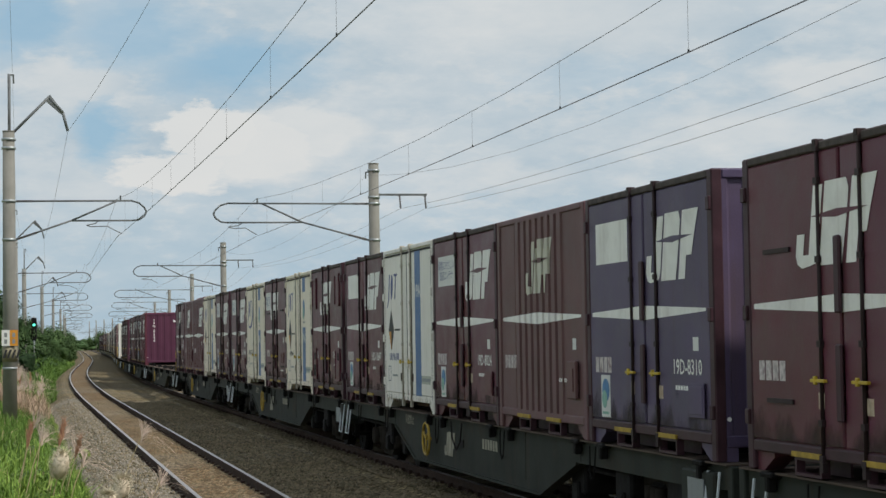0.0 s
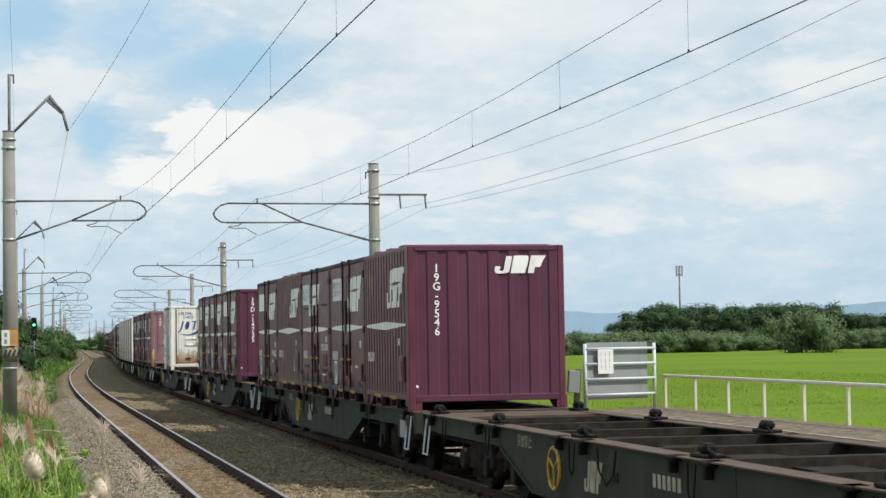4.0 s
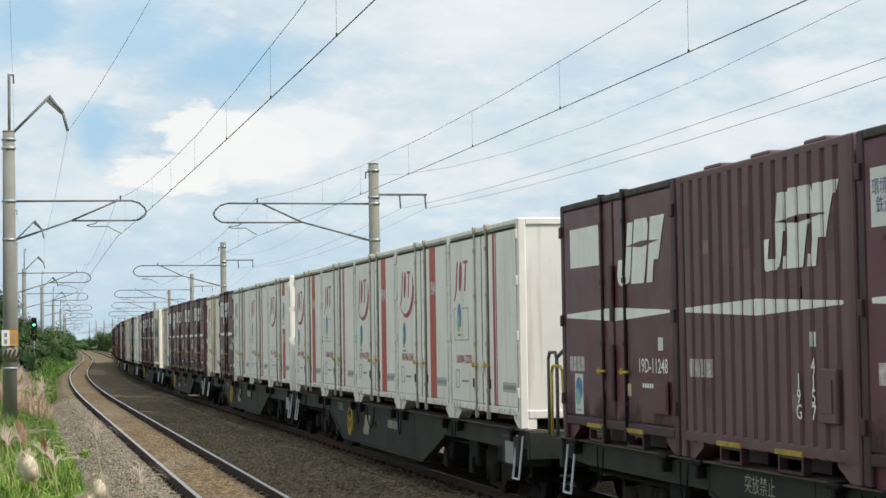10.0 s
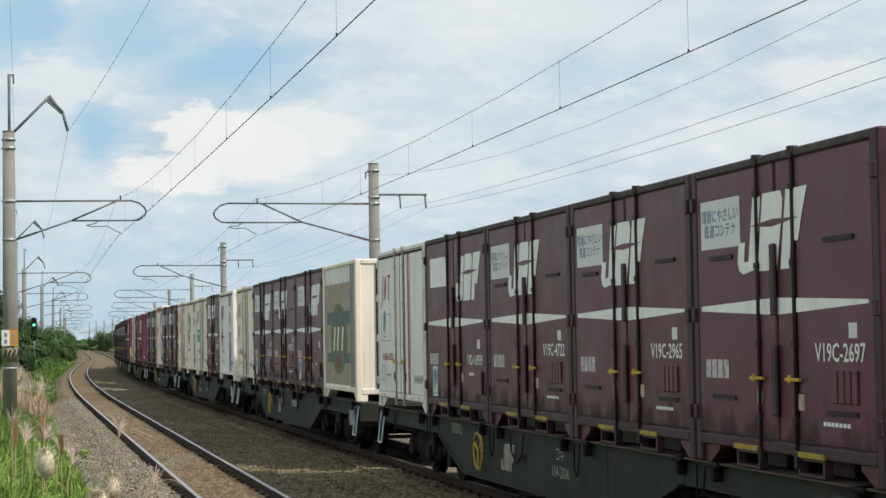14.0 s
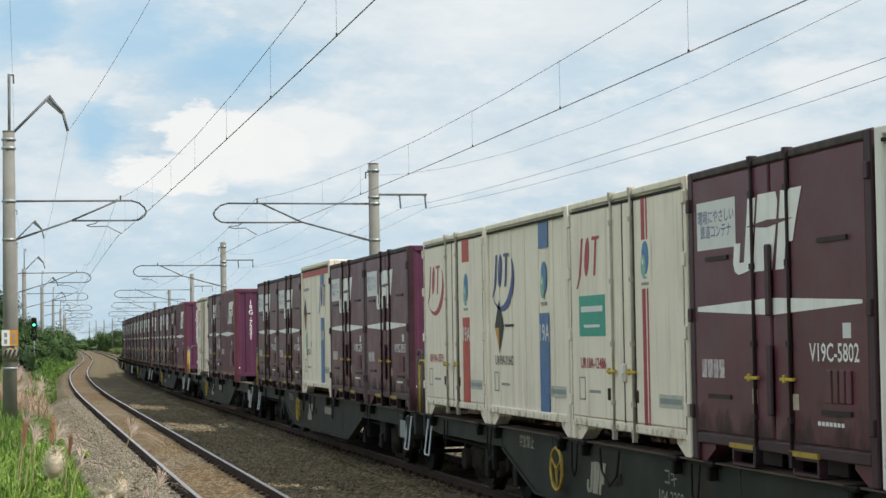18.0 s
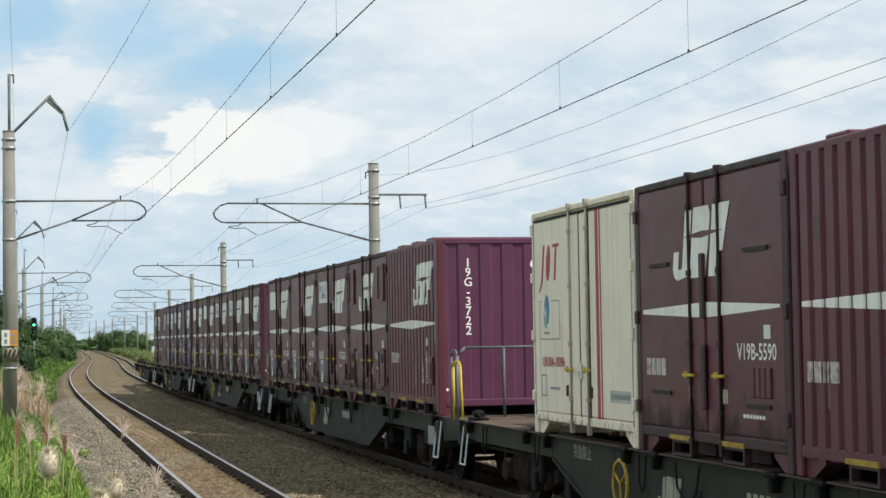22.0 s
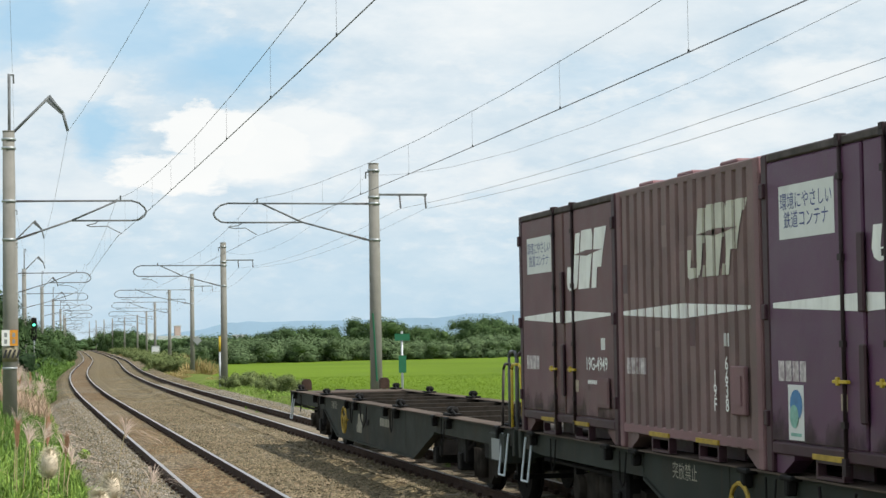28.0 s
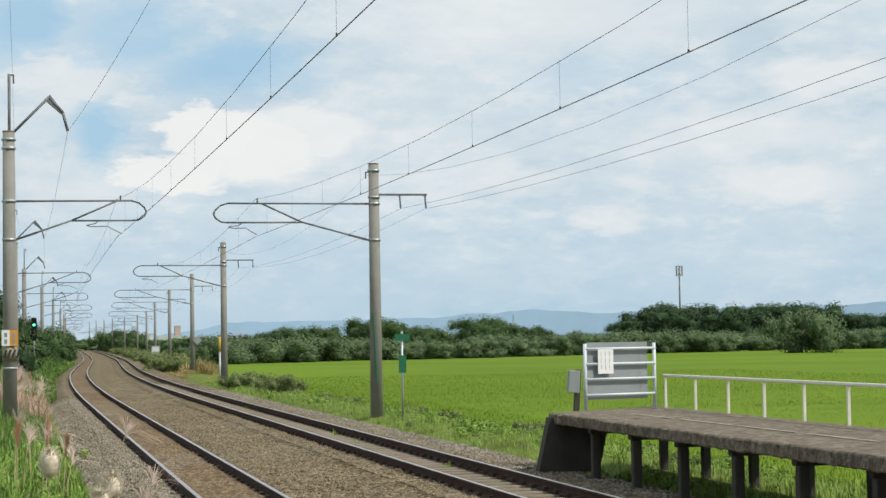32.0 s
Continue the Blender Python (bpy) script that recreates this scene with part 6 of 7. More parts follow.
for i, (x, y, top) in enumerate(LPOLES):
    g = -0.2
    p = concrete_pole(x, y, top, g, 0.205, 0.165)
    cantilever(p, 1, LEFT_X + bend(y) - x + 0.63 if y < 300 else 3.8, g, 0.81, 0.56, 0.81)
    pole_bands(p, (7.85 - g, 7.6 - g, 6.11 - g, 5.03 - g), 0.185)
    part("earth_mast", tube(bmesh.new(), (0.02, -0.1, 7.3 - g), (0.02, -0.1, 9.68 - g), 0.042, n=8), DULLSTEEL, p)
    part("mast_hook", pipe([(0.02, -0.1, 9.66 - g), (0.14, -0.1, 9.66 - g), (0.15, -0.1, 9.42 - g)], 0.022, 6), DULLSTEEL, p)
    part("feeder_bracket", pipe([(-0.05, 0, 7.86 - g), (1.12, 0, 9.06 - g), (1.5, 0, 8.62 - g), (1.63, 0, 8.1 - g)], 0.04, 8), DULLSTEEL, p, "bent steel feeder bracket")
    part("bracket_gusset", prism(bmesh.new(), [(0.98, 8.98 - g), (1.15, 9.12 - g), (1.54, 8.60 - g), (1.47, 8.55 - g)], -0.02, 0.02, "y"), DULLSTEEL, p)
    if i == 0:
        for nm, x0, x1, m in (("white_plate", -0.22, 0.0, PLATE), ("orange_plate", 0.002, 0.22, ORANGE)):
            q = part(nm, bx(x0, x1, -0.235, -0.225, 2.06 - g, 2.50 - g), m, p, "small number plate with bars")
            b = bmesh.new()
            for k in range(2):
                box(b, x0 + 0.07, x1 - 0.07, -0.24, -0.236, 2.12 - g + k * 0.18, 2.24 - g + k * 0.18)
            part("plate_bar", b, BOARD, q)
        for k in range(4):
            part("warning_stripe", prism(bmesh.new(), [(-0.2 + k * 0.12, 1.72 - g), (-0.14 + k * 0.12, 1.72 - g), (-0.06 + k * 0.12, 1.95 - g), (-0.12 + k * 0.12, 1.95 - g)], -0.224, -0.212, "y"), BLACK, p, "black slanting warning stripe")
        part("warning_wrap", tube(bmesh.new(), (0, 0, 1.62 - g), (0, 0, 2.03 - g), 0.211, n=18), OLDWRAP, p, "faded yellow warning wrap")
        part("strap", tube(bmesh.new(), (0, 0, 1.40 - g), (0, 0, 1.46 - g), 0.213, n=18), STEEL, p)


def wire_run(name, points, r, label, category="wire"):
    bm = bmesh.new()
    for a, b in zip(points, points[1:]):
        tube(bm, a, b, r, n=5)
    return tagged(part(name, bm, WIRE, None), label=label, category=category, kind="structure")


def spans(ys):
    for a, b in zip(ys, ys[1:]):
        for k in range(8):
            yield a + (b - a) * k / 8, k / 8
    yield ys[-1], 0.0


POLE_YS = [-37, 10, 57, 103.7, 151.8, 198, 258, 318, 362, 408, 455]
for cx, stagger, first, pitch in ((RIGHT_X, (0, 0.12, -0.14, 0.18), 14.7, 4.98), (LEFT_X, (0, 0.27, -0.14, 0.15), 14.15, 4.87)):
    side_at = [stagger[min(k, 3)] * (1 if k < 4 or k % 2 else -1) for k in range(len(POLE_YS))]
    contact, carrier = [], []
    for y, f in spans(POLE_YS):
        x = cx + bend(y) + float(np.interp(y, POLE_YS, side_at))
        contact.append((x, y, 5.16 - 0.08 * 4 * f * (1 - f)))
        carrier.append((x, y, 6.26 - 0.64 * 4 * f * (1 - f)))
    c = wire_run("contact_wire", contact, 0.0068, "thin dark overhead contact wire")
    wire_run("messenger_wire", carrier, 0.0042, "thin sagging messenger wire above the contact wire")
    for y in [first + pitch * k for k in range(9)] + [57 + pitch * k for k in range(1, 9)] + [104 + pitch * k for k in range(1, 9)]:
        zs = [np.interp(y, [p[1] for p in q], [p[2] for p in q]) for q in (contact, carrier)]
        xx = np.interp(y, [p[1] for p in contact], [p[0] for p in contact])
        d = part("dropper", tube(bmesh.new(), (xx, y, zs[0]), (xx, y, zs[1]), 0.0022, n=4), WIRE, c)
        part("dropper_clip", bx(xx - 0.008, xx + 0.008, y - 0.012, y + 0.012, zs[0] - 0.005, zs[0] + 0.03), IRON, d)


def carried_wire(name, poles, dx, z0, sag, r, label, near=()):
    """A wire hung from pole to pole. near: its side offsets at the two poles behind the eye."""
    ys = [-37, 10] + [q[1] for q in poles]
    xs = list(near or (poles[0][0] + dx, poles[0][0] + dx)) + [q[0] + dx for q in poles]
    pts = [(float(np.interp(y, ys, xs)), y, z0 - sag * 4 * f * (1 - f)) for y, f in spans(ys)]
    wire_run(name, pts, r, label)


carried_wire("feeder_wire", RPOLES[:8], 0.79, 5.96, 0.36, 0.0045, "thin grey overhead feeder wire")
carried_wire("feeder_wire", RPOLES[:8], 1.56, 5.96, 0.36, 0.0045, "thin grey overhead feeder wire")
carried_wire("feeder_wire", LPOLES[:7], 1.63, 8.08, 0.35, 0.0045, "thin grey overhead feeder wire", near=(4.4, 2.85))
carried_wire("earth_wire", RPOLES[:6], -0.22, 6.95, 1.05, 0.0035, "thin overhead earth wire")
carried_wire("earth_wire", LPOLES[:6], 0.12, 9.45, 0.45, 0.0035, "thin overhead earth wire")

# ---- platform ----
PZ, PX0, PX1, PY1 = 0.81, 8.60, 11.15, 31.4
platform = tagged(new("station_platform"), "low weathered concrete platform on short dark posts", "platform", kind="structure")
for k in range(12):
    y1 = PY1 - k * 3.0
    j = random.uniform(-0.015, 0.015)
    skew = 1.9 if k == 0 else 0.0
    bm = prism(bmesh.new(), [(PX0 + j, y1 - 2.985), (PX1, y1 - 2.985), (PX1, y1 + skew), (PX0 + j, y1)], PZ - 0.17, PZ + random.uniform(-0.008, 0.006), "z")
    bmesh.ops.bevel(bm, geom=bm.edges[:], offset=0.02, segments=1, affect="EDGES")
    bmesh.ops.subdivide_edges(bm, edges=[e for e in bm.edges if e.calc_length() > 0.5], cuts=30 if k < 5 else 6, use_grid_fill=True)
    for v in bm.verts:
        f = 2.4 if v.co.x < PX0 + 0.06 else 0.7
        chip = max(0.0, noise.noise(v.co * 5.0 + Vector((3, 1, 0))) - 0.12) + 0.6 * max(0.0, noise.noise(v.co * 13.0) - 0.2)
        v.co += Vector((0.005 * noise.noise(v.co * 3.1) * f + 0.05 * chip * (f > 1), 0, 0.006 * noise.noise(v.co * 11.0 + Vector((7, 0, 0))) * f - 0.05 * chip * (f > 1)))
    part("slab", bm, SLAB, platform)
for k in range(9):
    rngp = random.Random(k)
    y0 = PY1 - 1.2 - k * 2.4
    part("edge_line", bx(PX0 + 1.05, PX0 + 1.10, y0 - 2.1, y0, PZ + 0.007, PZ + 0.010), EDGELINE, platform, "worn white edge line")
for k in range(12):
    y = 31.5 - k * 2.07
    for x in (PX0 + 0.23, PX1 - 0.5):
        part("post", bx(x - 0.066, x + 0.066, y - 0.066, y + 0.066, -0.9, PZ - 0.26, bevel=0.012), DARKCONCRETE, platform)
    part("cross_beam", bx(PX0 + 0.13, PX1 - 0.25, y - 0.075, y + 0.075, PZ - 0.259, PZ - 0.172), DARKCONCRETE, platform)
part("end_wing", prism(bmesh.new(), [(PX0 - 0.06, PZ - 0.06), (PX0 + 0.95, PZ - 0.19), (PX0 + 0.70, -0.5), (PX0 - 0.34, -0.5)], PY1 - 0.35, PY1 - 0.12, "y"), DARKCONCRETE, platform, "sloping concrete end wing")

fence = tagged(new("platform_fence"), "white-painted steel fence along the platform's back edge", "fence")
fence.matrix_basis = pose(PX1 - 0.07, 0, PZ - 0.045)
for k in range(16):
    y = 32.6 - k * 1.545
    part("post", bx(-0.02, 0.02, y - 0.02, y + 0.02, 0.0, 0.58), CREAMRAIL, fence)
part("top_rail", bx(-0.035, 0.035, 32.6 - 15 * 1.545, 32.65, 0.581, 0.63, bevel=0.01), CREAMRAIL, fence)

board = tagged(new("notice_board"), "back of a grey notice board on steel tubes", "notice board")
board.matrix_basis = pose(9.44, 32.0, PZ, 0, 0, 20)
BW, BH = 1.50, 1.14
for x in (0, BW):
    part("leg", tube(bmesh.new(), (x, 0, 0), (x, 0, BH), 0.032, n=10), PALETUBE, board)
for z in (0.26, 0.53, 0.79, 1.05):
    part("rail", tube(bmesh.new(), (0.0, -0.02, z), (BW, -0.02, z), 0.022, n=8), PALETUBE, board)
part("panel", bx(0.05, BW - 0.13, 0.03, 0.05, 0.18, 1.16), BOARD, board)
sheet_p = part("white_sheet", bx(0.24, 0.57, -0.052, -0.046, 0.62, 1.04, bevel=0.002), PLATE, board, "white notice with rows of small print")
bm = bmesh.new()
for k in range(9):
    box(bm, 0.30 + (k % 3) * 0.09, 0.31 + (k % 3) * 0.09, -0.0545, -0.0525, 0.70 + (k // 3) * 0.11, 0.78 + (k // 3) * 0.11)
part("print_bar", bm, BOARD, sheet_p)

tilt = tagged(new("signal_panel"), "grey box panel on a leaning dark post", "panel")
tilt.matrix_basis = pose(10.12, 35.2, -0.4, 0, 4, 0)
part("post", bx(-0.05, 0.05, -0.04, 0.04, 0, 1.86), DARKCONCRETE, tilt)
part("box", bx(-0.22, 0.0, -0.16, -0.045, 1.42, 1.84, bevel=0.01), BOARD, tilt)

sign = tagged(new("track_sign"), "thin post with two small dark green plates", "sign post")
sign.matrix_basis = pose(10.85, 55.5, -0.45)
part("post", tube(bmesh.new(), (0, 0, 0), (0, 0, 2.75), 0.035, n=8), STEEL, sign)
part("plate", bx(-0.22, 0.22, -0.06, -0.04, 2.48, 2.68), SIGNGREEN, sign)
part("plate", bx(-0.11, 0.11, -0.06, -0.04, 1.55, 2.05), SIGNGREEN, sign)

cabinet = tagged(new("relay_cabinet"), "pale grey lineside relay cabinet", "cabinet")
cabinet.matrix_basis = pose(15.4, 228, -0.6)
part("body", bx(-0.43, 0.43, -0.35, 0.35, 0.1, 2.25, bevel=0.03), PALEWALL, cabinet)
part("roof", bx(-0.48, 0.48, -0.4, 0.4, 2.251, 2.32), BOARD, cabinet)
part("plinth", bx(-0.4, 0.4, -0.3, 0.3, -0.3, 0.1), CONCRETE, cabinet)

signal = tagged(new("colour_light_signal"), "black colour-light signal showing a green light", "signal")
signal.matrix_basis = pose(1.05, 150, -0.2)
part("mast", tube(bmesh.new(), (0, 0, 0), (0, 0, 4.4), 0.07, n=10), STEEL, signal)
hd = part("head", bx(-0.2, 0.2, -0.12, 0.08, 2.6, 4.3, bevel=0.05), IRON, signal)
part("hood", bx(-0.12, 0.12, -0.3, -0.12, 3.86, 3.9), IRON, hd)
GREEN_LAMP = glow("green_signal_light", (0.1, 0.95, 0.60), 3.0)
part("green_lens", tube(bmesh.new(), (0, -0.121, 3.75), (0, -0.14, 3.75), 0.1, n=14), GREEN_LAMP, hd, "lit green lens")
part("dark_lens", tube(bmesh.new(), (0, -0.121, 3.3), (0, -0.14, 3.3), 0.1, n=14), RUBBER, hd)

# ---- plants ----
def blade(rng, h=1.0, w=0.03, lean=0.5):
    d = rng.uniform(0.1, lean)
    hh = h * rng.uniform(0.6, 1.0)
    return [(-w, 0, 0), (w, 0, 0), (w * 0.7, d * 0.35, hh * 0.6), (-w * 0.7, d * 0.35, hh * 0.6), (0, d, hh * (1 - d * 0.25))], [(0, 1, 2, 3), (3, 2, 4)]


def bank_place(x0, x1, y0, y1, s0, s1, power=1.3, edge=0.0):
    def place(rng):
        y = y0 + (y1 - y0) * rng.random() ** power
        x = rng.uniform(x0, x1)
        if edge:
            x = min(x, x1 - edge * abs(noise.noise(Vector((y * 0.35, 1.0, 0)))) * 2)
        return x + bend(y), y, ground_height(x, y) - 0.02, rng.uniform(s0, s1)
    return place


scatter("lineside_grass", 1900, bank_place(-0.6, 1.0, 24, 42, 0.3, 0.62, 1.2, 0.3), lambda r: blade(r, 1.0, 0.026, 0.95), LEAFY, "broad bright arching grass leaves on the bank")
scatter("lineside_grass", 42000, bank_place(-2.6, 1.0, 24, 78, 0.18, 0.46, 1.3, 0.5), lambda r: blade(r, 1.0, 0.016, 0.8), GRASS, "fresh green grass on the lineside bank")
scatter("lineside_dry_grass", 700, bank_place(-2.4, 0.85, 26, 60, 0.3, 0.55), lambda r: blade(r, 1.0, 0.012, 0.9), STRAW, "dry straw-coloured grass among the green")
scatter("lineside_dry_grass", 10000, bank_place(-1.0, 0.9, 62, 104, 0.4, 0.85), lambda r: blade(r, 1.0, 0.018, 0.9), THICKET, "pale dry pampas thicket beyond the pole")
scatter("lineside_grass", 22000, bank_place(9.7, 13.8, 24, 115, 0.08, 0.24), lambda r: blade(r, 1.0, 0.04, 0.9), LEAFY, "green grass verge beside the ballast")
scatter("lineside_grass", 16000, bank_place(-5.5, 1.0, 76, 210, 0.35, 0.95, 1.2), lambda r: blade(r, 1.0, 0.05, 0.9), GRASS, "taller green grass on the bank beyond the pole")
scatter("lineside_grass", 6000, bank_place(0.2, 1.45, 84, 230, 0.3, 0.75, 1.2), lambda r: blade(r, 1.0, 0.05, 0.9), GRASS, "grass that creeps over the ballast shoulder")
scatter("rice_plants", 130000, lambda r: (12.6 + 34 * r.random() ** 1.3, 24 + 100 * r.random() ** 1.4, -0.32, r.uniform(0.09, 0.14)), lambda r: blade(r, 1.0, 0.045, 0.7), RICE_BLADE, "dense rows of young rice")


def strip(bm, points, w):
    """A thin curved leaf or thread through points."""
    prev = None
    n = len(points)
    for i, q in enumerate(points):
        k = w * (1 - 0.85 * i / (n - 1))
        pair = (bm.verts.new((q[0] - k, q[1], q[2])), bm.verts.new((q[0] + k, q[1], q[2] + k * 0.3)))
        if prev:
            bm.faces.new((prev[0], prev[1], pair[1], pair[0]))
        prev = pair


def pampas(kind, x, y, height, lean, rng):
    """A stalk of silver grass. kind: fluffy ripe plume, open fan of threads, or tight red young plume."""
    look_of = {"fluffy": ("pale buff fluffy pampas plume on a thin stalk", PLUME), "fan": ("open fan of pinkish silvery grass threads on a stalk", FANPLUME), "red": ("slim reddish young grass plume on a stalk", REDPLUME)}
    label, tone = look_of[kind]
    p = tagged(new("pampas_stalk"), label, "grass plume", "pampas along the bank")
    p.matrix_basis = pose(x, y, ground_height(x - bend(y), y) - 0.03, 0, 0, rng.uniform(-30, 30))
    part("stalk", pipe([(0, 0, 0), (lean * 0.35, 0, height * 0.6), (lean, 0, height)], 0.007, 5), STRAW, p)
    bm = bmesh.new()
    if kind == "fluffy":
        got = bmesh.ops.create_icosphere(bm, subdivisions=2, radius=1.0)["verts"]
        for v in got:
            k = 1 + 0.18 * noise.noise(v.co * 2.2 + Vector((x, y, 0)))
            v.co = Vector((lean * 0.75 + v.co.x * 0.118 * k, v.co.y * 0.118 * k, height * (0.77 + 0.19 * v.co.z * k)))
        for fc in bm.faces:
            fc.smooth = True
        for i in range(760):
            f = rng.random()
            c = Vector((lean * (0.5 + 0.5 * f), 0, height * (0.56 + 0.40 * f)))
            a, r = rng.uniform(0, 6.28), 0.15 * math.sin(math.pi * (0.16 + 0.72 * f)) ** 0.6 * rng.uniform(0.7, 1.22)
            o = Vector((math.cos(a) * r, math.sin(a) * r, rng.uniform(0.0, 0.07)))
            strip(bm, [c + o * 0.3, c + o * 0.75, c + o + Vector((0.02 * math.cos(a), 0, 0.02))], 0.006)
    elif kind == "fan":
        for i in range(34):
            a = rng.uniform(-0.35, 1.30)
            ln = rng.uniform(0.34, 0.6)
            c = Vector((lean, 0, height * (0.88 + 0.1 * rng.random())))
            strip(bm, [c + Vector((math.sin(a) * ln * t, rng.uniform(-0.02, 0.02), math.cos(a) * ln * t - 0.50 * ln * t * t)) for t in (0, 0.3, 0.6, 0.85, 1.0)], 0.006)
    else:
        for i in range(90):
            f = rng.random()
            c = Vector((lean * (0.7 + 0.3 * f), 0, height * (0.74 + 0.24 * f)))
            strip(bm, [c, c + Vector((rng.uniform(-0.03, 0.03), rng.uniform(-0.03, 0.03), 0.12)), c + Vector((rng.uniform(-0.07, 0.07), 0, 0.2))], 0.006)
    tagged(part("plume", bm, tone, p), label=label, kind="stuff")
    return p


rng = random.Random(5)
SWAY = []
for kind, x, y, h, ln in (("fluffy", 0.36, 27.5, 1.02, 0.03), ("fluffy", 1.14, 26.0, 0.86, 0.05), ("fluffy", 1.05, 25.6, 0.66, -0.06), ("fan", 1.38, 30.0, 1.32, 0.16), ("fan", 0.30, 28.4, 1.18, 0.06), ("fan", 0.02, 28.6, 1.05, 0.10),
                          ("fan", -0.10, 29.5, 1.25, 0.05), ("fan", 1.62, 27.0, 0.74, 0.16), ("fan", 1.46, 26.2, 0.52, 0.14), ("fan", 0.62, 28.0, 0.86, 0.12), ("red", 0.34, 28.4, 1.28, 0.03), ("red", -0.06, 28.6, 1.12, 0.02), ("red", 0.62, 30.0, 1.02, 0.05),
                          ("fan", 0.16, 31.0, 1.0, -0.05), ("fan", 0.55, 31.0, 0.9, 0.1)):
    SWAY.append(pampas(kind, x, y, h, ln, rng))
for k in range(36):
    y = rng.uniform(62, 100)
    x = rng.uniform(-0.7, 0.75) + bend(y)
    pampas("fan" if k % 5 else "red", x, y, rng.uniform(0.7, 1.05), rng.uniform(-0.15, 0.25), rng)


def leaf_cloud(seed, blobs, count, size, flat=1.0, core_size=0.56):
    """Leaves laid over a heap of lobes: uneven outline, with gaps."""
    rng = random.Random(seed)
    verts, faces = [], []
    for _ in range(count):
        cx, cy, cz, r = blobs[rng.randrange(len(blobs))]
        while True:
            d = Vector((rng.uniform(-1, 1), rng.uniform(-1, 1), rng.uniform(-0.7, 1)))
            if 0.1 < d.length < 1:
                break
        d = d.normalized() * (rng.uniform(0.45, 1.04) + 0.22 * noise.noise(d * 2.3 + Vector((cx, cy, seed))))
        c = Vector((cx + d.x * r, cy + d.y * r, cz + d.z * r * flat))
        out = (d.normalized() + Vector((rng.uniform(-1, 1), rng.uniform(-1, 1), rng.uniform(-0.6, 1))) * 0.42).normalized()
        u = out.cross(Vector((rng.uniform(-1, 1), rng.uniform(-1, 1), rng.uniform(-1, 1)))).normalized()
        v = out.cross(u)
        s = size * rng.uniform(0.5, 1.2)
        b = len(verts)
        verts += [tuple(c - u * s), tuple(c + v * s * 0.8), tuple(c + u * s), tuple(c - v * s * 0.75)]
        faces.append((b, b + 1, b + 2, b + 3))
    core = bmesh.new()
    for cx, cy, cz, r in blobs:
        got = bmesh.ops.create_icosphere(core, subdivisions=1, radius=1.0)["verts"]
        for v in got:
            k = r * core_size * (0.92 + 0.36 * noise.noise(v.co * 2.1 + Vector((cx, cy, seed))) + 0.24 * noise.noise(v.co * 6.0 + Vector((cy, cx, seed))))
            v.co = Vector((cx + v.co.x * k, cy + v.co.y * k, cz + v.co.z * k * flat))
    n0 = len(verts)
    core.verts.index_update()
    verts += [tuple(v.co) for v in core.verts]
    faces += [tuple(n0 + v.index for v in f.verts) for f in core.faces]
    core.free()
    me = bpy.data.meshes.new("leaves")
    me.from_pydata(verts, [], faces)
    return me


def blade_clump(seed, count, radius, height, width):
    """A tuft of long arching leaves that spread from the ground."""
    rng = random.Random(seed)
    verts, faces = [], []
    for _ in range(count):
        a, r = rng.uniform(0, 6.283), radius * math.sqrt(rng.random())
        x, y, h, d = math.cos(a) * r, math.sin(a) * r, height * rng.uniform(0.35, 1.0) * (1 - 0.6 * (r / radius) ** 2), a + rng.uniform(-0.9, 0.9)
        ox, oy, arch = math.cos(d), math.sin(d), rng.uniform(0.15, 0.6) * height * 0.5
        n0 = len(verts)
        for t, k in ((0, 1.0), (0.5, 0.9), (0.85, 0.6)):
            cx, cy, cz = x + ox * arch * t * t, y + oy * arch * t * t, h * t
            verts += [(cx - oy * width * k, cy + ox * width * k, cz), (cx + oy * width * k, cy - ox * width * k, cz)]
        verts.append((x + ox * arch, y + oy * arch, h * 0.96))
        faces += [(n0, n0 + 1, n0 + 3, n0 + 2), (n0 + 2, n0 + 3, n0 + 5, n0 + 4), (n0 + 4, n0 + 5, n0 + 6)]
    me = bpy.data.meshes.new("blades")
    me.from_pydata(verts, [], faces)
    return me


def wood(height, r, limbs, seed, spread):
    rng = random.Random(seed)
    bm = tube(bmesh.new(), (0, 0, -0.3), (0, 0, height), r, r * 0.4, n=8)
    for _ in range(limbs):
        z = height * rng.uniform(0.35, 0.9)
        a = rng.uniform(0, 6.28)
        tube(bm, (0, 0, z), (math.cos(a) * spread * 0.6, math.sin(a) * spread * 0.6, z + spread * rng.uniform(0.3, 0.7)), r * 0.35, r * 0.1, n=5)
    return mesh_of(bm, "trunk")


def crown_blobs(seed, w, h, z0, n):
    rng = random.Random(seed)
    return [(rng.gauss(0, w * 0.33), rng.gauss(0, w * 0.33), z0 + h * rng.uniform(0.2, 0.85), w * rng.uniform(0.15, 0.31)) for _ in range(n)]


CROWNS = {}
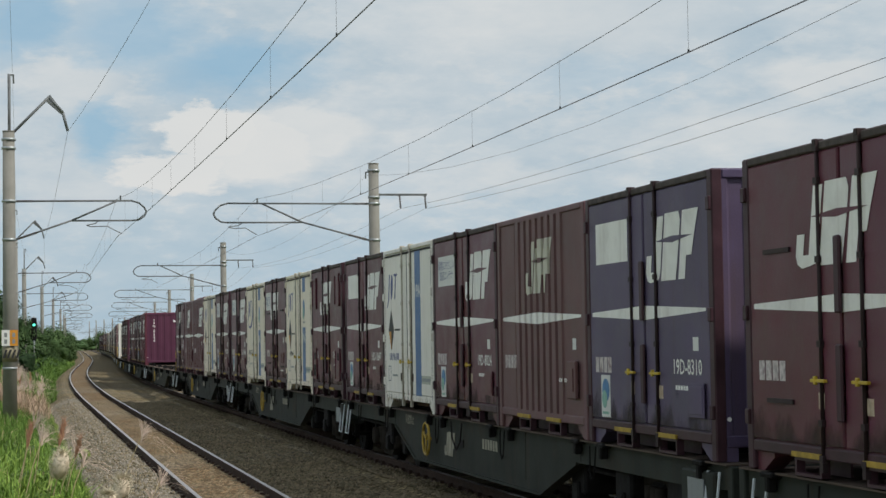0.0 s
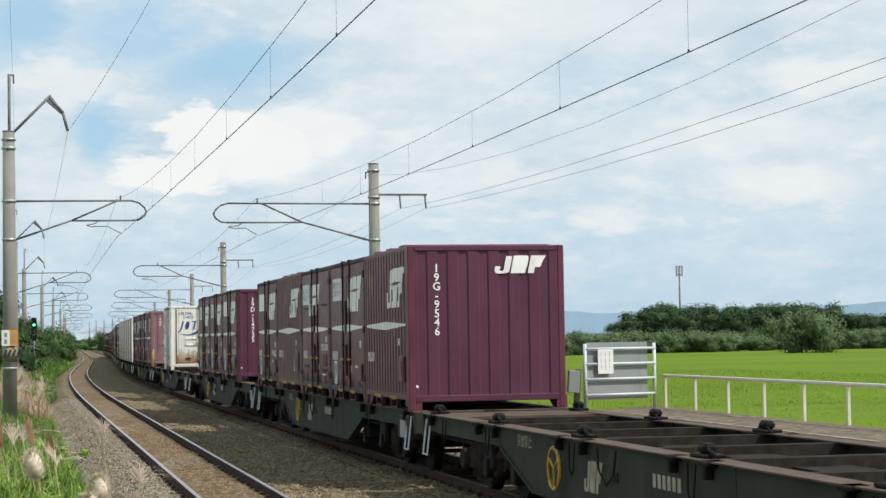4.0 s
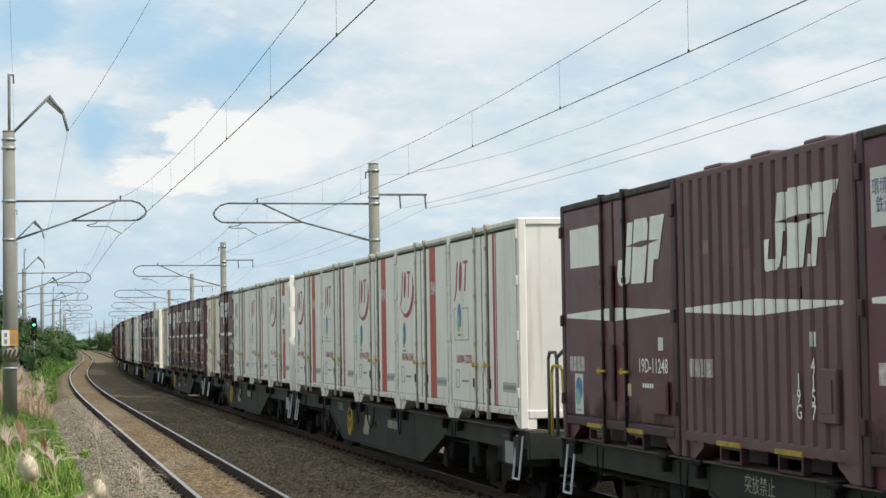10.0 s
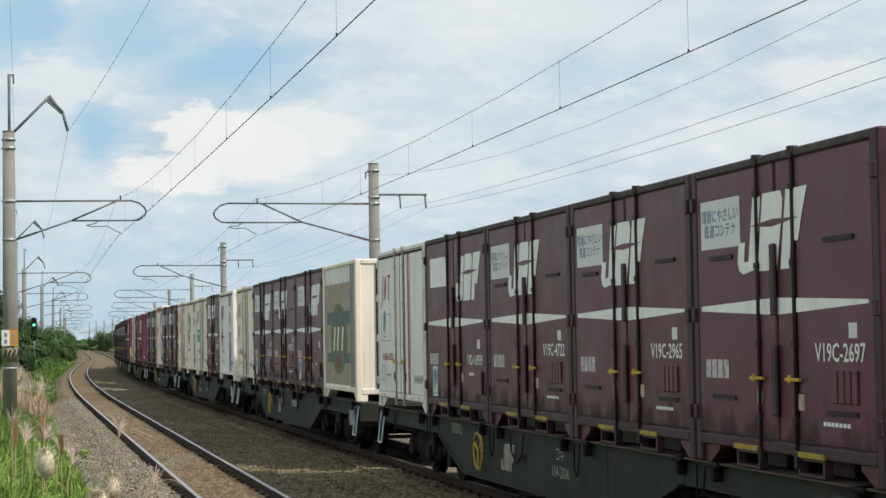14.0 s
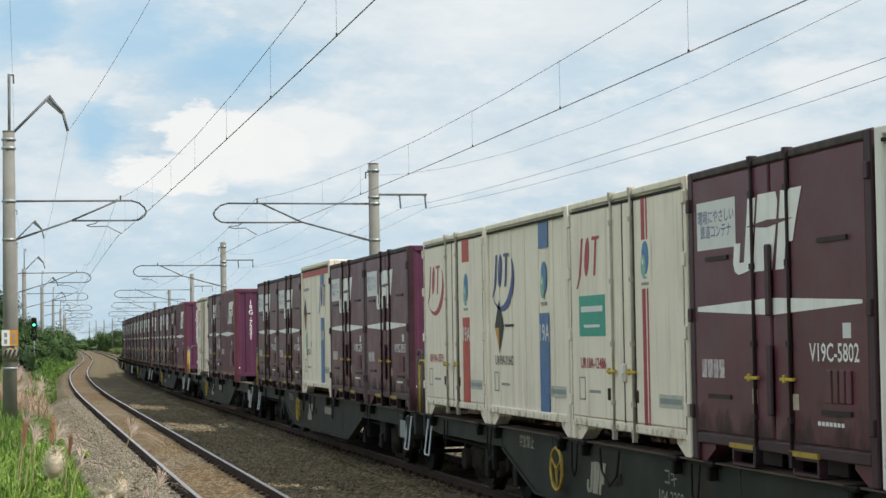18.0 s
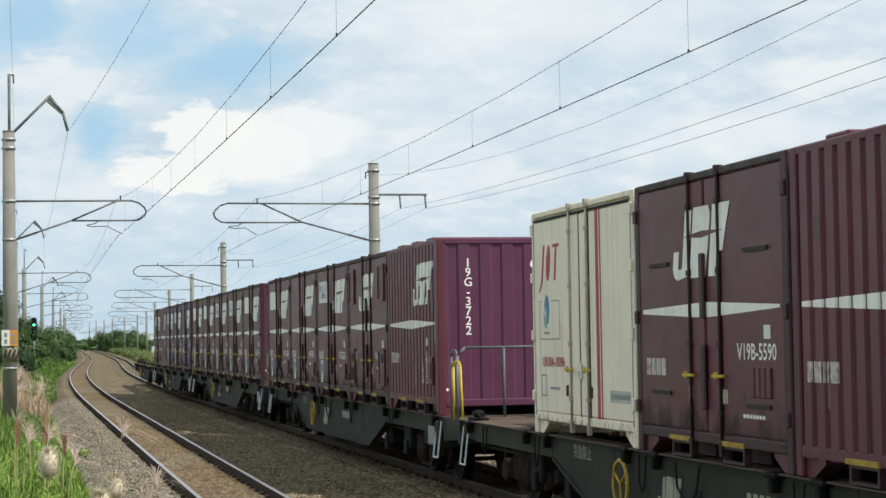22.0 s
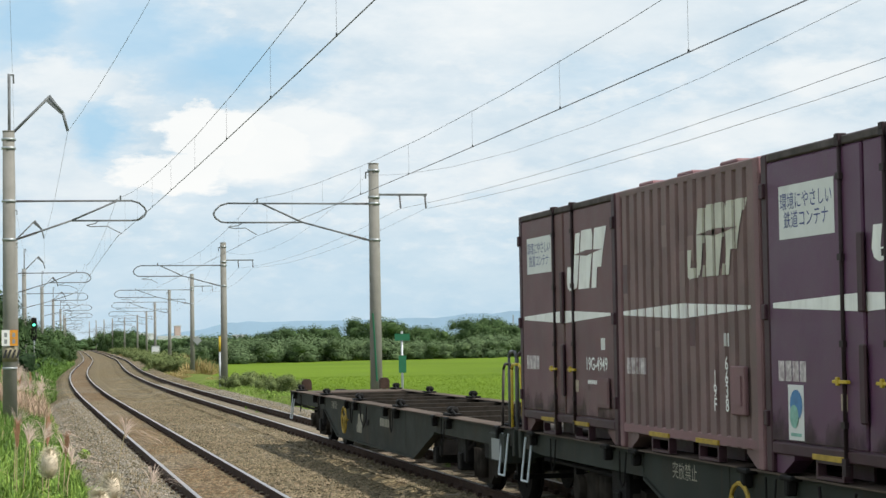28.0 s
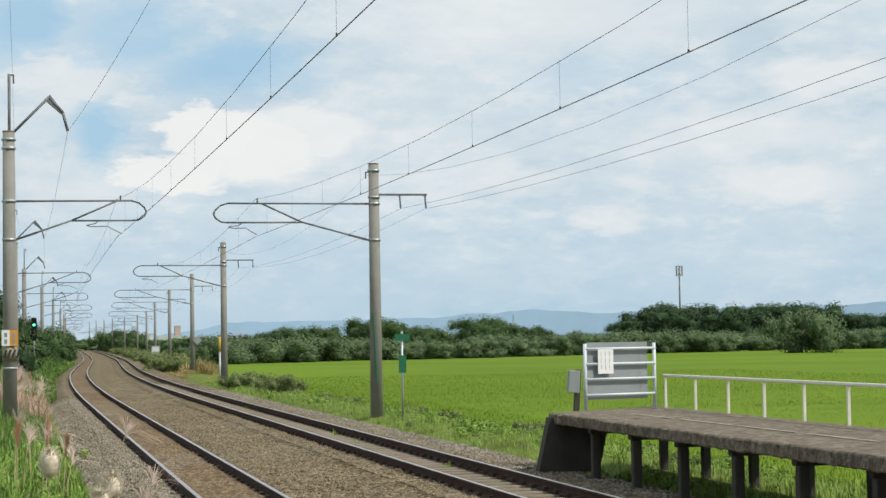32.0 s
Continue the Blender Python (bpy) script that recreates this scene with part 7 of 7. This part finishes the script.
for k in range(5):
    CROWNS["bush", k] = leaf_cloud(20 + k, crown_blobs(20 + k, 5.0, 3.4, -0.2, 26), 9500, 0.125)
    CROWNS["tree", k] = leaf_cloud(40 + k, crown_blobs(40 + k, 6.0, 4.6, 2.0, 26), 9500, 0.135)
    CROWNS["reed", k] = blade_clump(60 + k, 520, 1.9, 1.7, 0.035)
    CROWNS["weed", k] = leaf_cloud(70 + k, crown_blobs(70 + k, 3.0, 1.3, -0.1, 9), 1500, 0.15, 0.8, 0.4)
    CROWNS["tuft", k] = blade_clump(90 + k, 26, 0.5, 1.6, 0.035)
    CROWNS["pine", k] = leaf_cloud(80 + k, crown_blobs(80 + k, 6.0, 7.6, -0.8, 34), 11000, 0.16, 0.85)
WOODS = [wood(4.5, 0.18, 7, 9 + k, 2.4) for k in range(3)]
for me in WOODS:
    me.materials.append(BARK)


def plant(kind, x, y, z, scale, material, label, name="shrub", category="shrub", stretch=1.0):
    k = rng.randrange(5)
    t = tagged(new(name), label, category, f"{category}s beyond the line")
    t.matrix_basis = pose(x, y, z, 0, 0, rng.uniform(0, 360))
    key = (CROWNS[kind, k].name, material.name)
    if key not in SHELLS:
        c = CROWNS[kind, k].copy()
        c.materials.append(material)
        SHELLS[key] = c
    cr = new("crown", SHELLS[key])
    cr.parent = t
    cr.scale = (scale, scale, scale * stretch)
    if category == "tree":
        tr = new("trunk", WOODS[k % 3])
        tr.parent = t
        tr.scale = (scale, scale, scale * stretch)
    return t


def ahead(px, depth):
    """Ground x at that many metres ahead for a bearing in degrees to the right of +Y."""
    return math.tan(radians(px)) * depth


FIELD_Z = -0.6
# shrub belt behind the field
b = 5.2
while b < 25.5:
    d = 222 + (b - 5) * 3.0 + rng.uniform(-5, 5)
    plant("bush", ahead(b, d), d, FIELD_Z, rng.uniform(0.85, 1.15), HEDGE, "rounded green shrub in the belt behind the field", stretch=rng.uniform(0.72, 0.9))
    b += rng.uniform(0.42, 0.6)
b = 5.0
while b < 26:
    d = 255 + (b - 5) * 3.5 + rng.uniform(-6, 6)
    plant("bush", ahead(b, d), d, FIELD_Z, rng.uniform(1.1, 1.4), DARKLEAF if rng.random() < 0.4 else LEAF, "dark green shrub in the belt behind the field", stretch=rng.uniform(0.56, 0.74))
    b += rng.uniform(0.6, 0.9)
for b, h in ((6.98, 0.82), (7.6, 0.95), (8.0, 0.97), (8.9, 1.0), (9.95, 1.2), (10.45, 1.25), (11.35, 0.95), (11.8, 0.92), (13.1, 1.15), (13.7, 1.2), (14.4, 0.95), (15.0, 0.9)):
    plant("tree", ahead(b, 262), 262, FIELD_Z, h * 0.78, LEAF, "leafy tree rising from the shrub belt", "tree", "tree", 0.85)
# dark wood at the right and a lone light bush
b = 17.8
while b < 26:
    d = 345 + rng.uniform(-12, 12)
    top = 1.3 if b < 18.4 else 1.75 if b < 23.5 else 1.35
    plant("pine", ahead(b, d), d, FIELD_Z, top * rng.uniform(0.72, 0.85), DARKLEAF, "tall dark tree of the wood behind the field", "tree", "tree", 0.88)
    b += rng.uniform(0.35, 0.6)
plant("bush", ahead(23.3, 232), 232, FIELD_Z, 1.25, HEDGE, "big rounded light green bush at the field's far edge", stretch=1.25)
# along the far side of the right track
for k in range(15):
    y = 150 + k * 16 + rng.uniform(-4, 4)
    plant("reed", 11.6 + bend(y) + rng.uniform(0, 3.0), y, -0.6, rng.uniform(0.8, 1.15), PALELEAF if k % 3 else OCHRE, "low pale reed clump beside the ballast", "reed_clump", "reeds")
for x, y, s in ((11.5, 87, 0.27), (11.9, 88, 0.2), (10.9, 99, 0.24), (11.6, 103, 0.2), (12.6, 108, 0.22)):
    plant("bush", x, y, -0.4, s, PALELEAF, "low pale green weeds at the field's edge", "weeds", "weeds")
for x, y, s in ((10.5, 137, 0.5), (10.9, 135, 0.42), (11.9, 123, 0.36)):
    plant("reed", x, y, -0.6, s, OCHRE, "dry straw-coloured reed clump", "reed_clump", "reeds")
# along the left track
for k in range(24):
    y = 112 + k * 10 + rng.uniform(-4, 4)
    plant("bush", LEFT_X + bend(y) - 5.4 - rng.uniform(0, 2.5), y, -0.4, rng.uniform(0.6, 0.9), LEAF if k % 4 else DARKLEAF, "dense green shrub beside the track")
for k in range(40):
    y = 104 + k * 6.5 + rng.uniform(-2, 2)
    plant("bush" if k % 2 else "reed", LEFT_X + bend(y) - 3.0 - rng.uniform(0, 2.2), y, -0.5, rng.uniform(0.28, 0.5) if k % 2 else rng.uniform(0.5, 0.8), LEAF if k % 2 else GRASS, "low green growth beside the ballast")
for k in range(30):
    y = 150 + k * 9 + rng.uniform(-2, 2)
    plant("bush" if k % 3 else "reed", RIGHT_X + bend(y) + 2.7 + rng.uniform(0, 1.5), y, -0.5, rng.uniform(0.36, 0.5), PALELEAF if k % 3 else OCHRE, "low green growth beside the ballast")
for k in range(11):
    y = 128 + k * 21
    plant("bush", LEFT_X + bend(y) - 6.4 + 0.12 * k + rng.uniform(-0.5, 0.3), y, -0.4, rng.uniform(0.72, 0.86), LEAF, "tall dense green shrub beside the track", stretch=rng.uniform(1.35, 1.7))
for x, y, s in ((-4.6, 150, 1.0), (-5.5, 190, 1.1), (-3.0, 260, 1.0), (1.0, 330, 1.0)):
    plant("tree", x, y, -0.4, s, DARKLEAF, "dark leafy tree beside the track", "tree", "tree")
for k in range(10):
    y = 455 + k * 24
    plant("bush", LEFT_X + bend(y) + (-5.5 if k % 2 else 10.5), y, -0.4, rng.uniform(1.1, 1.6), LEAF, "far green shrub beside the line", stretch=1.2)
for k in range(10):
    y = 420 + k * 28
    plant("bush", LEFT_X + bend(y) + (-8 if k % 2 else 12), y, -0.4, 1.0, LEAF, "far green shrub beside the line")
for y, x, s in ((33.0, 9.4, 0.22), (31.8, 10.4, 0.25), (29.5, 10.9, 0.2), (33.2, 8.9, 0.2), (27.0, 11.2, 0.25)):
    plant("weed", x, y, -0.50, s * 0.9, LEAFY, "low leafy weeds round the platform posts", "weeds", "weeds")

for k in range(60):
    y = rng.uniform(30, 62) if k < 42 else rng.uniform(50, 95)
    plant("weed", rng.uniform(10.3, 12.6), y, -0.36, rng.uniform(0.12, 0.24), LEAFY if k % 3 else PALELEAF, "low leafy weeds on the verge", "weeds", "weeds")
for k in range(14):
    y = rng.uniform(25.5, 44)
    plant("weed", rng.uniform(-0.8, 0.55), y, -0.32, rng.uniform(0.16, 0.26), LEAFY if k % 3 else HEDGE, "leafy weeds among the grass of the bank", "weeds", "weeds")
for y, x in ((27.5, 9.6), (28.8, 9.9), (30.2, 9.3), (30.9, 8.75), (26.2, 10.2), (24.8, 9.8), (23.6, 10.3), (30.6, 10.3)):
    plant("weed", x, y, -0.42, rng.uniform(0.15, 0.24), LEAFY, "low leafy weeds round the platform posts", "weeds", "weeds")
for k in range(12):
    y = 30 + k * 3.1
    plant("tuft", RIGHT_X + rng.choice((-0.3, 0.3, 0.75)), y, -0.2, rng.uniform(0.08, 0.17), LEAFY, "small grass tuft between the rails", "grass_tuft", "weeds")

# ---- the far distance ----
def hills():
    verts, faces = [], []
    n = 160
    for i in range(n + 1):
        az = radians(-6 + 40 * i / n)
        deg = math.degrees(az)
        h = float(np.interp(deg, (-6, 2, 3.5, 5, 5.9, 6.7, 9.2, 12.5, 13.7, 15, 16.9, 20, 24.3, 30), (6, 8, 14, 28, 39, 44, 45, 48, 55, 62, 52, 56, 63, 60)))
        h += 5 * noise.noise(Vector((az * 42, 5.0, 0))) + 2.5 * noise.noise(Vector((az * 160, 5.0, 0)))
        for z in (-20, h):
            verts.append((math.sin(az) * 4300, math.cos(az) * 4300, z))
    for i in range(n):
        faces.append((2 * i, 2 * i + 2, 2 * i + 3, 2 * i + 1))
    me = bpy.data.meshes.new("far_hills")
    me.from_pydata(verts, [], faces)
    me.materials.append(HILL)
    return tagged(new("backdrop", me), label="blue hills on the horizon with haze painted into their colour", kind="structure")


hills()
for b, d, w, h in ((3.45, 1500, 19, 9.5), (4.35, 1520, 22, 7.5), (6.3, 1500, 10, 7.5), (4.95, 1560, 8, 7.0), (4.5, 1600, 4.5, 16)):
    hb = tagged(new("far_building"), "pale flat-roofed building far across the plain" if h < 15 else "pinkish tower block far across the plain", "building", "far buildings")
    hb.matrix_basis = pose(ahead(b, d), d, -1)
    part("wall", bx(-w / 2, w / 2, -6, 6, 0, h), PALEWALL if h < 15 else TOWER, hb)
    part("roof", bx(-w / 2 - 0.4, w / 2 + 0.4, -6.4, 6.4, h + 0.01, h + 0.6), PALEWALL, hb)
far_rng = random.Random(77)
verts, faces = [], []
src = CROWNS["bush", 0]
for k in range(46):
    az, d, sc = far_rng.uniform(-2.0, 11.0), far_rng.uniform(620, 1100), far_rng.uniform(2.4, 3.8)
    n0 = len(verts)
    px, py = ahead(az, d), d
    keep = [p for p in src.polygons if len(p.vertices) == 3]
    used = {}
    for p in keep:
        for i in p.vertices:
            if i not in used:
                used[i] = len(verts)
                co = src.vertices[i].co
                verts.append((px + co.x * sc, py + co.y * sc, -1.2 + co.z * sc * 0.42))
        faces.append(tuple(used[i] for i in p.vertices))
me = bpy.data.meshes.new("far_woods")
me.from_pydata(verts, [], faces)
me.materials.append(LEAF)
tagged(new("far_woods", me), label="low far belts of trees across the plain", kind="stuff")

mast = tagged(new("radio_mast"), "slim steel radio mast with a ring of antennas", "radio mast")
mast.matrix_basis = pose(ahead(19.24, 400), 400, FIELD_Z)
part("shaft", tube(bmesh.new(), (0, 0, 0), (0, 0, 17.4), 0.26, 0.14, n=10), DULLSTEEL, mast)
bm = bmesh.new()
for z in (15.6, 17.3):
    for k in range(8):
        a0, a1 = k * math.pi / 4, (k + 1) * math.pi / 4
        tube(bm, (math.cos(a0) * 0.7, math.sin(a0) * 0.7, z), (math.cos(a1) * 0.7, math.sin(a1) * 0.7, z), 0.05, n=4)
part("ring", bm, DULLSTEEL, mast)
for k in range(6):
    a = k * math.pi / 3
    part("antenna", bx(math.cos(a) * 0.7 - 0.09, math.cos(a) * 0.7 + 0.09, math.sin(a) * 0.7 - 0.08, math.sin(a) * 0.7 + 0.08, 15.2, 17.5), BOARD, mast)
thin = tagged(new("far_pole"), "thin far pole above the trees", "pole")
thin.matrix_basis = pose(ahead(14.35, 420), 420, FIELD_Z)
part("shaft", tube(bmesh.new(), (0, 0, 0), (0, 0, 7.5), 0.12, n=6), BOARD, thin)

# ---- sleepers ----
sleeper_me = mesh_of(box(bmesh.new(), -1.0, 1.0, -0.12, 0.12, -0.12, 0.0, bevel=0.02), "sleeper")
sleeper_me.materials.append(SLEEPER)
bed = bpy.data.objects["track_bed"]
for cx in (LEFT_X, RIGHT_X):
    for k in range(140):
        y = 20 + k * 0.62
        s = new("sleeper", sleeper_me)
        s.parent = bed
        s.matrix_basis = pose(cx + bend(y), y, -0.160 if cx == RIGHT_X else -0.19, 0, 0, random.uniform(-0.6, 0.6))


clip_bm = bmesh.new()
for cx in (LEFT_X, RIGHT_X):
    for k in range(110):
        y = 20 + k * 0.62
        for s0 in (-0.566, 0.566):
            for o in (-0.075, 0.075):
                x = cx + bend(y) + s0 + o
                box(clip_bm, x - 0.03, x + 0.03, y - 0.05, y + 0.05, -0.18, -0.095)
tagged(part("rail_clips", clip_bm, RAIL_SIDE, None), label="small dark clips that hold the rails", kind="stuff")


# ---- what moves ----
def at_line(s, z):
    """The pose of a vehicle whose middle lies s metres down the right-hand track."""
    return Matrix.Translation((RIGHT_X + bend(s), s, z)) @ Matrix.Rotation(-math.atan(slope(s)), 4, "Z")


def motions():
    breeze = random.Random(11)
    gust = ((0, 0.62), (1, 0.38), (2, -0.1), (3, -0.85), (4.5, -0.8), (6, -1.0), (8, -0.85), (10, -1.1), (12, -0.4), (14, -0.1), (17, 0.2), (19, 0.5), (21, 0.1), (23, 0.0), (25, 0.05), (28, 0.0), (30, -0.05), (32, 0.02))
    for stalk in SWAY:
        base, ph, give = stalk.matrix_basis.copy(), breeze.uniform(0, 6.28), breeze.uniform(15, 21)
        foot, turn = Matrix.Translation(base.translation), base.to_3x3().to_4x4()
        rows = []
        for k in range(41):
            t = k * 0.8
            blow = float(np.interp(t, [q[0] for q in gust], [q[1] for q in gust]))
            rows.append((t, foot @ pose(0, 0, 0, 1.0 * math.sin(k * 1.7 + ph), give * blow + 1.6 * math.sin(k * 1.25 + ph)) @ turn))
        walk(stalk, rows)
    times = [float(t) for t in range(0, 33)]
    for thing, start, z in TRAIN:
        walk(thing, [(t, at_line(start - run(t), z)) for t in times])
    for ws, y, along, mid in WHEELSETS:
        seen = [k / FPS for k in range(0, 961) if 3.0 < mid + along + y - run(k / FPS) < 62.0]
        rows = [(t, Matrix.Translation((0, y, WHEEL_R)) @ Matrix.Rotation(run(t) / WHEEL_R, 4, "X")) for t in seen]
        if not rows:
            rows = [(0.0, Matrix.Translation((0, y, WHEEL_R)))]
        if rows[0][0] > 0:
            rows.insert(0, (0.0, rows[0][1]))
        if rows[-1][0] < 32:
            rows.append((32.0, rows[-1][1]))
        walk(ws, rows)


motions()
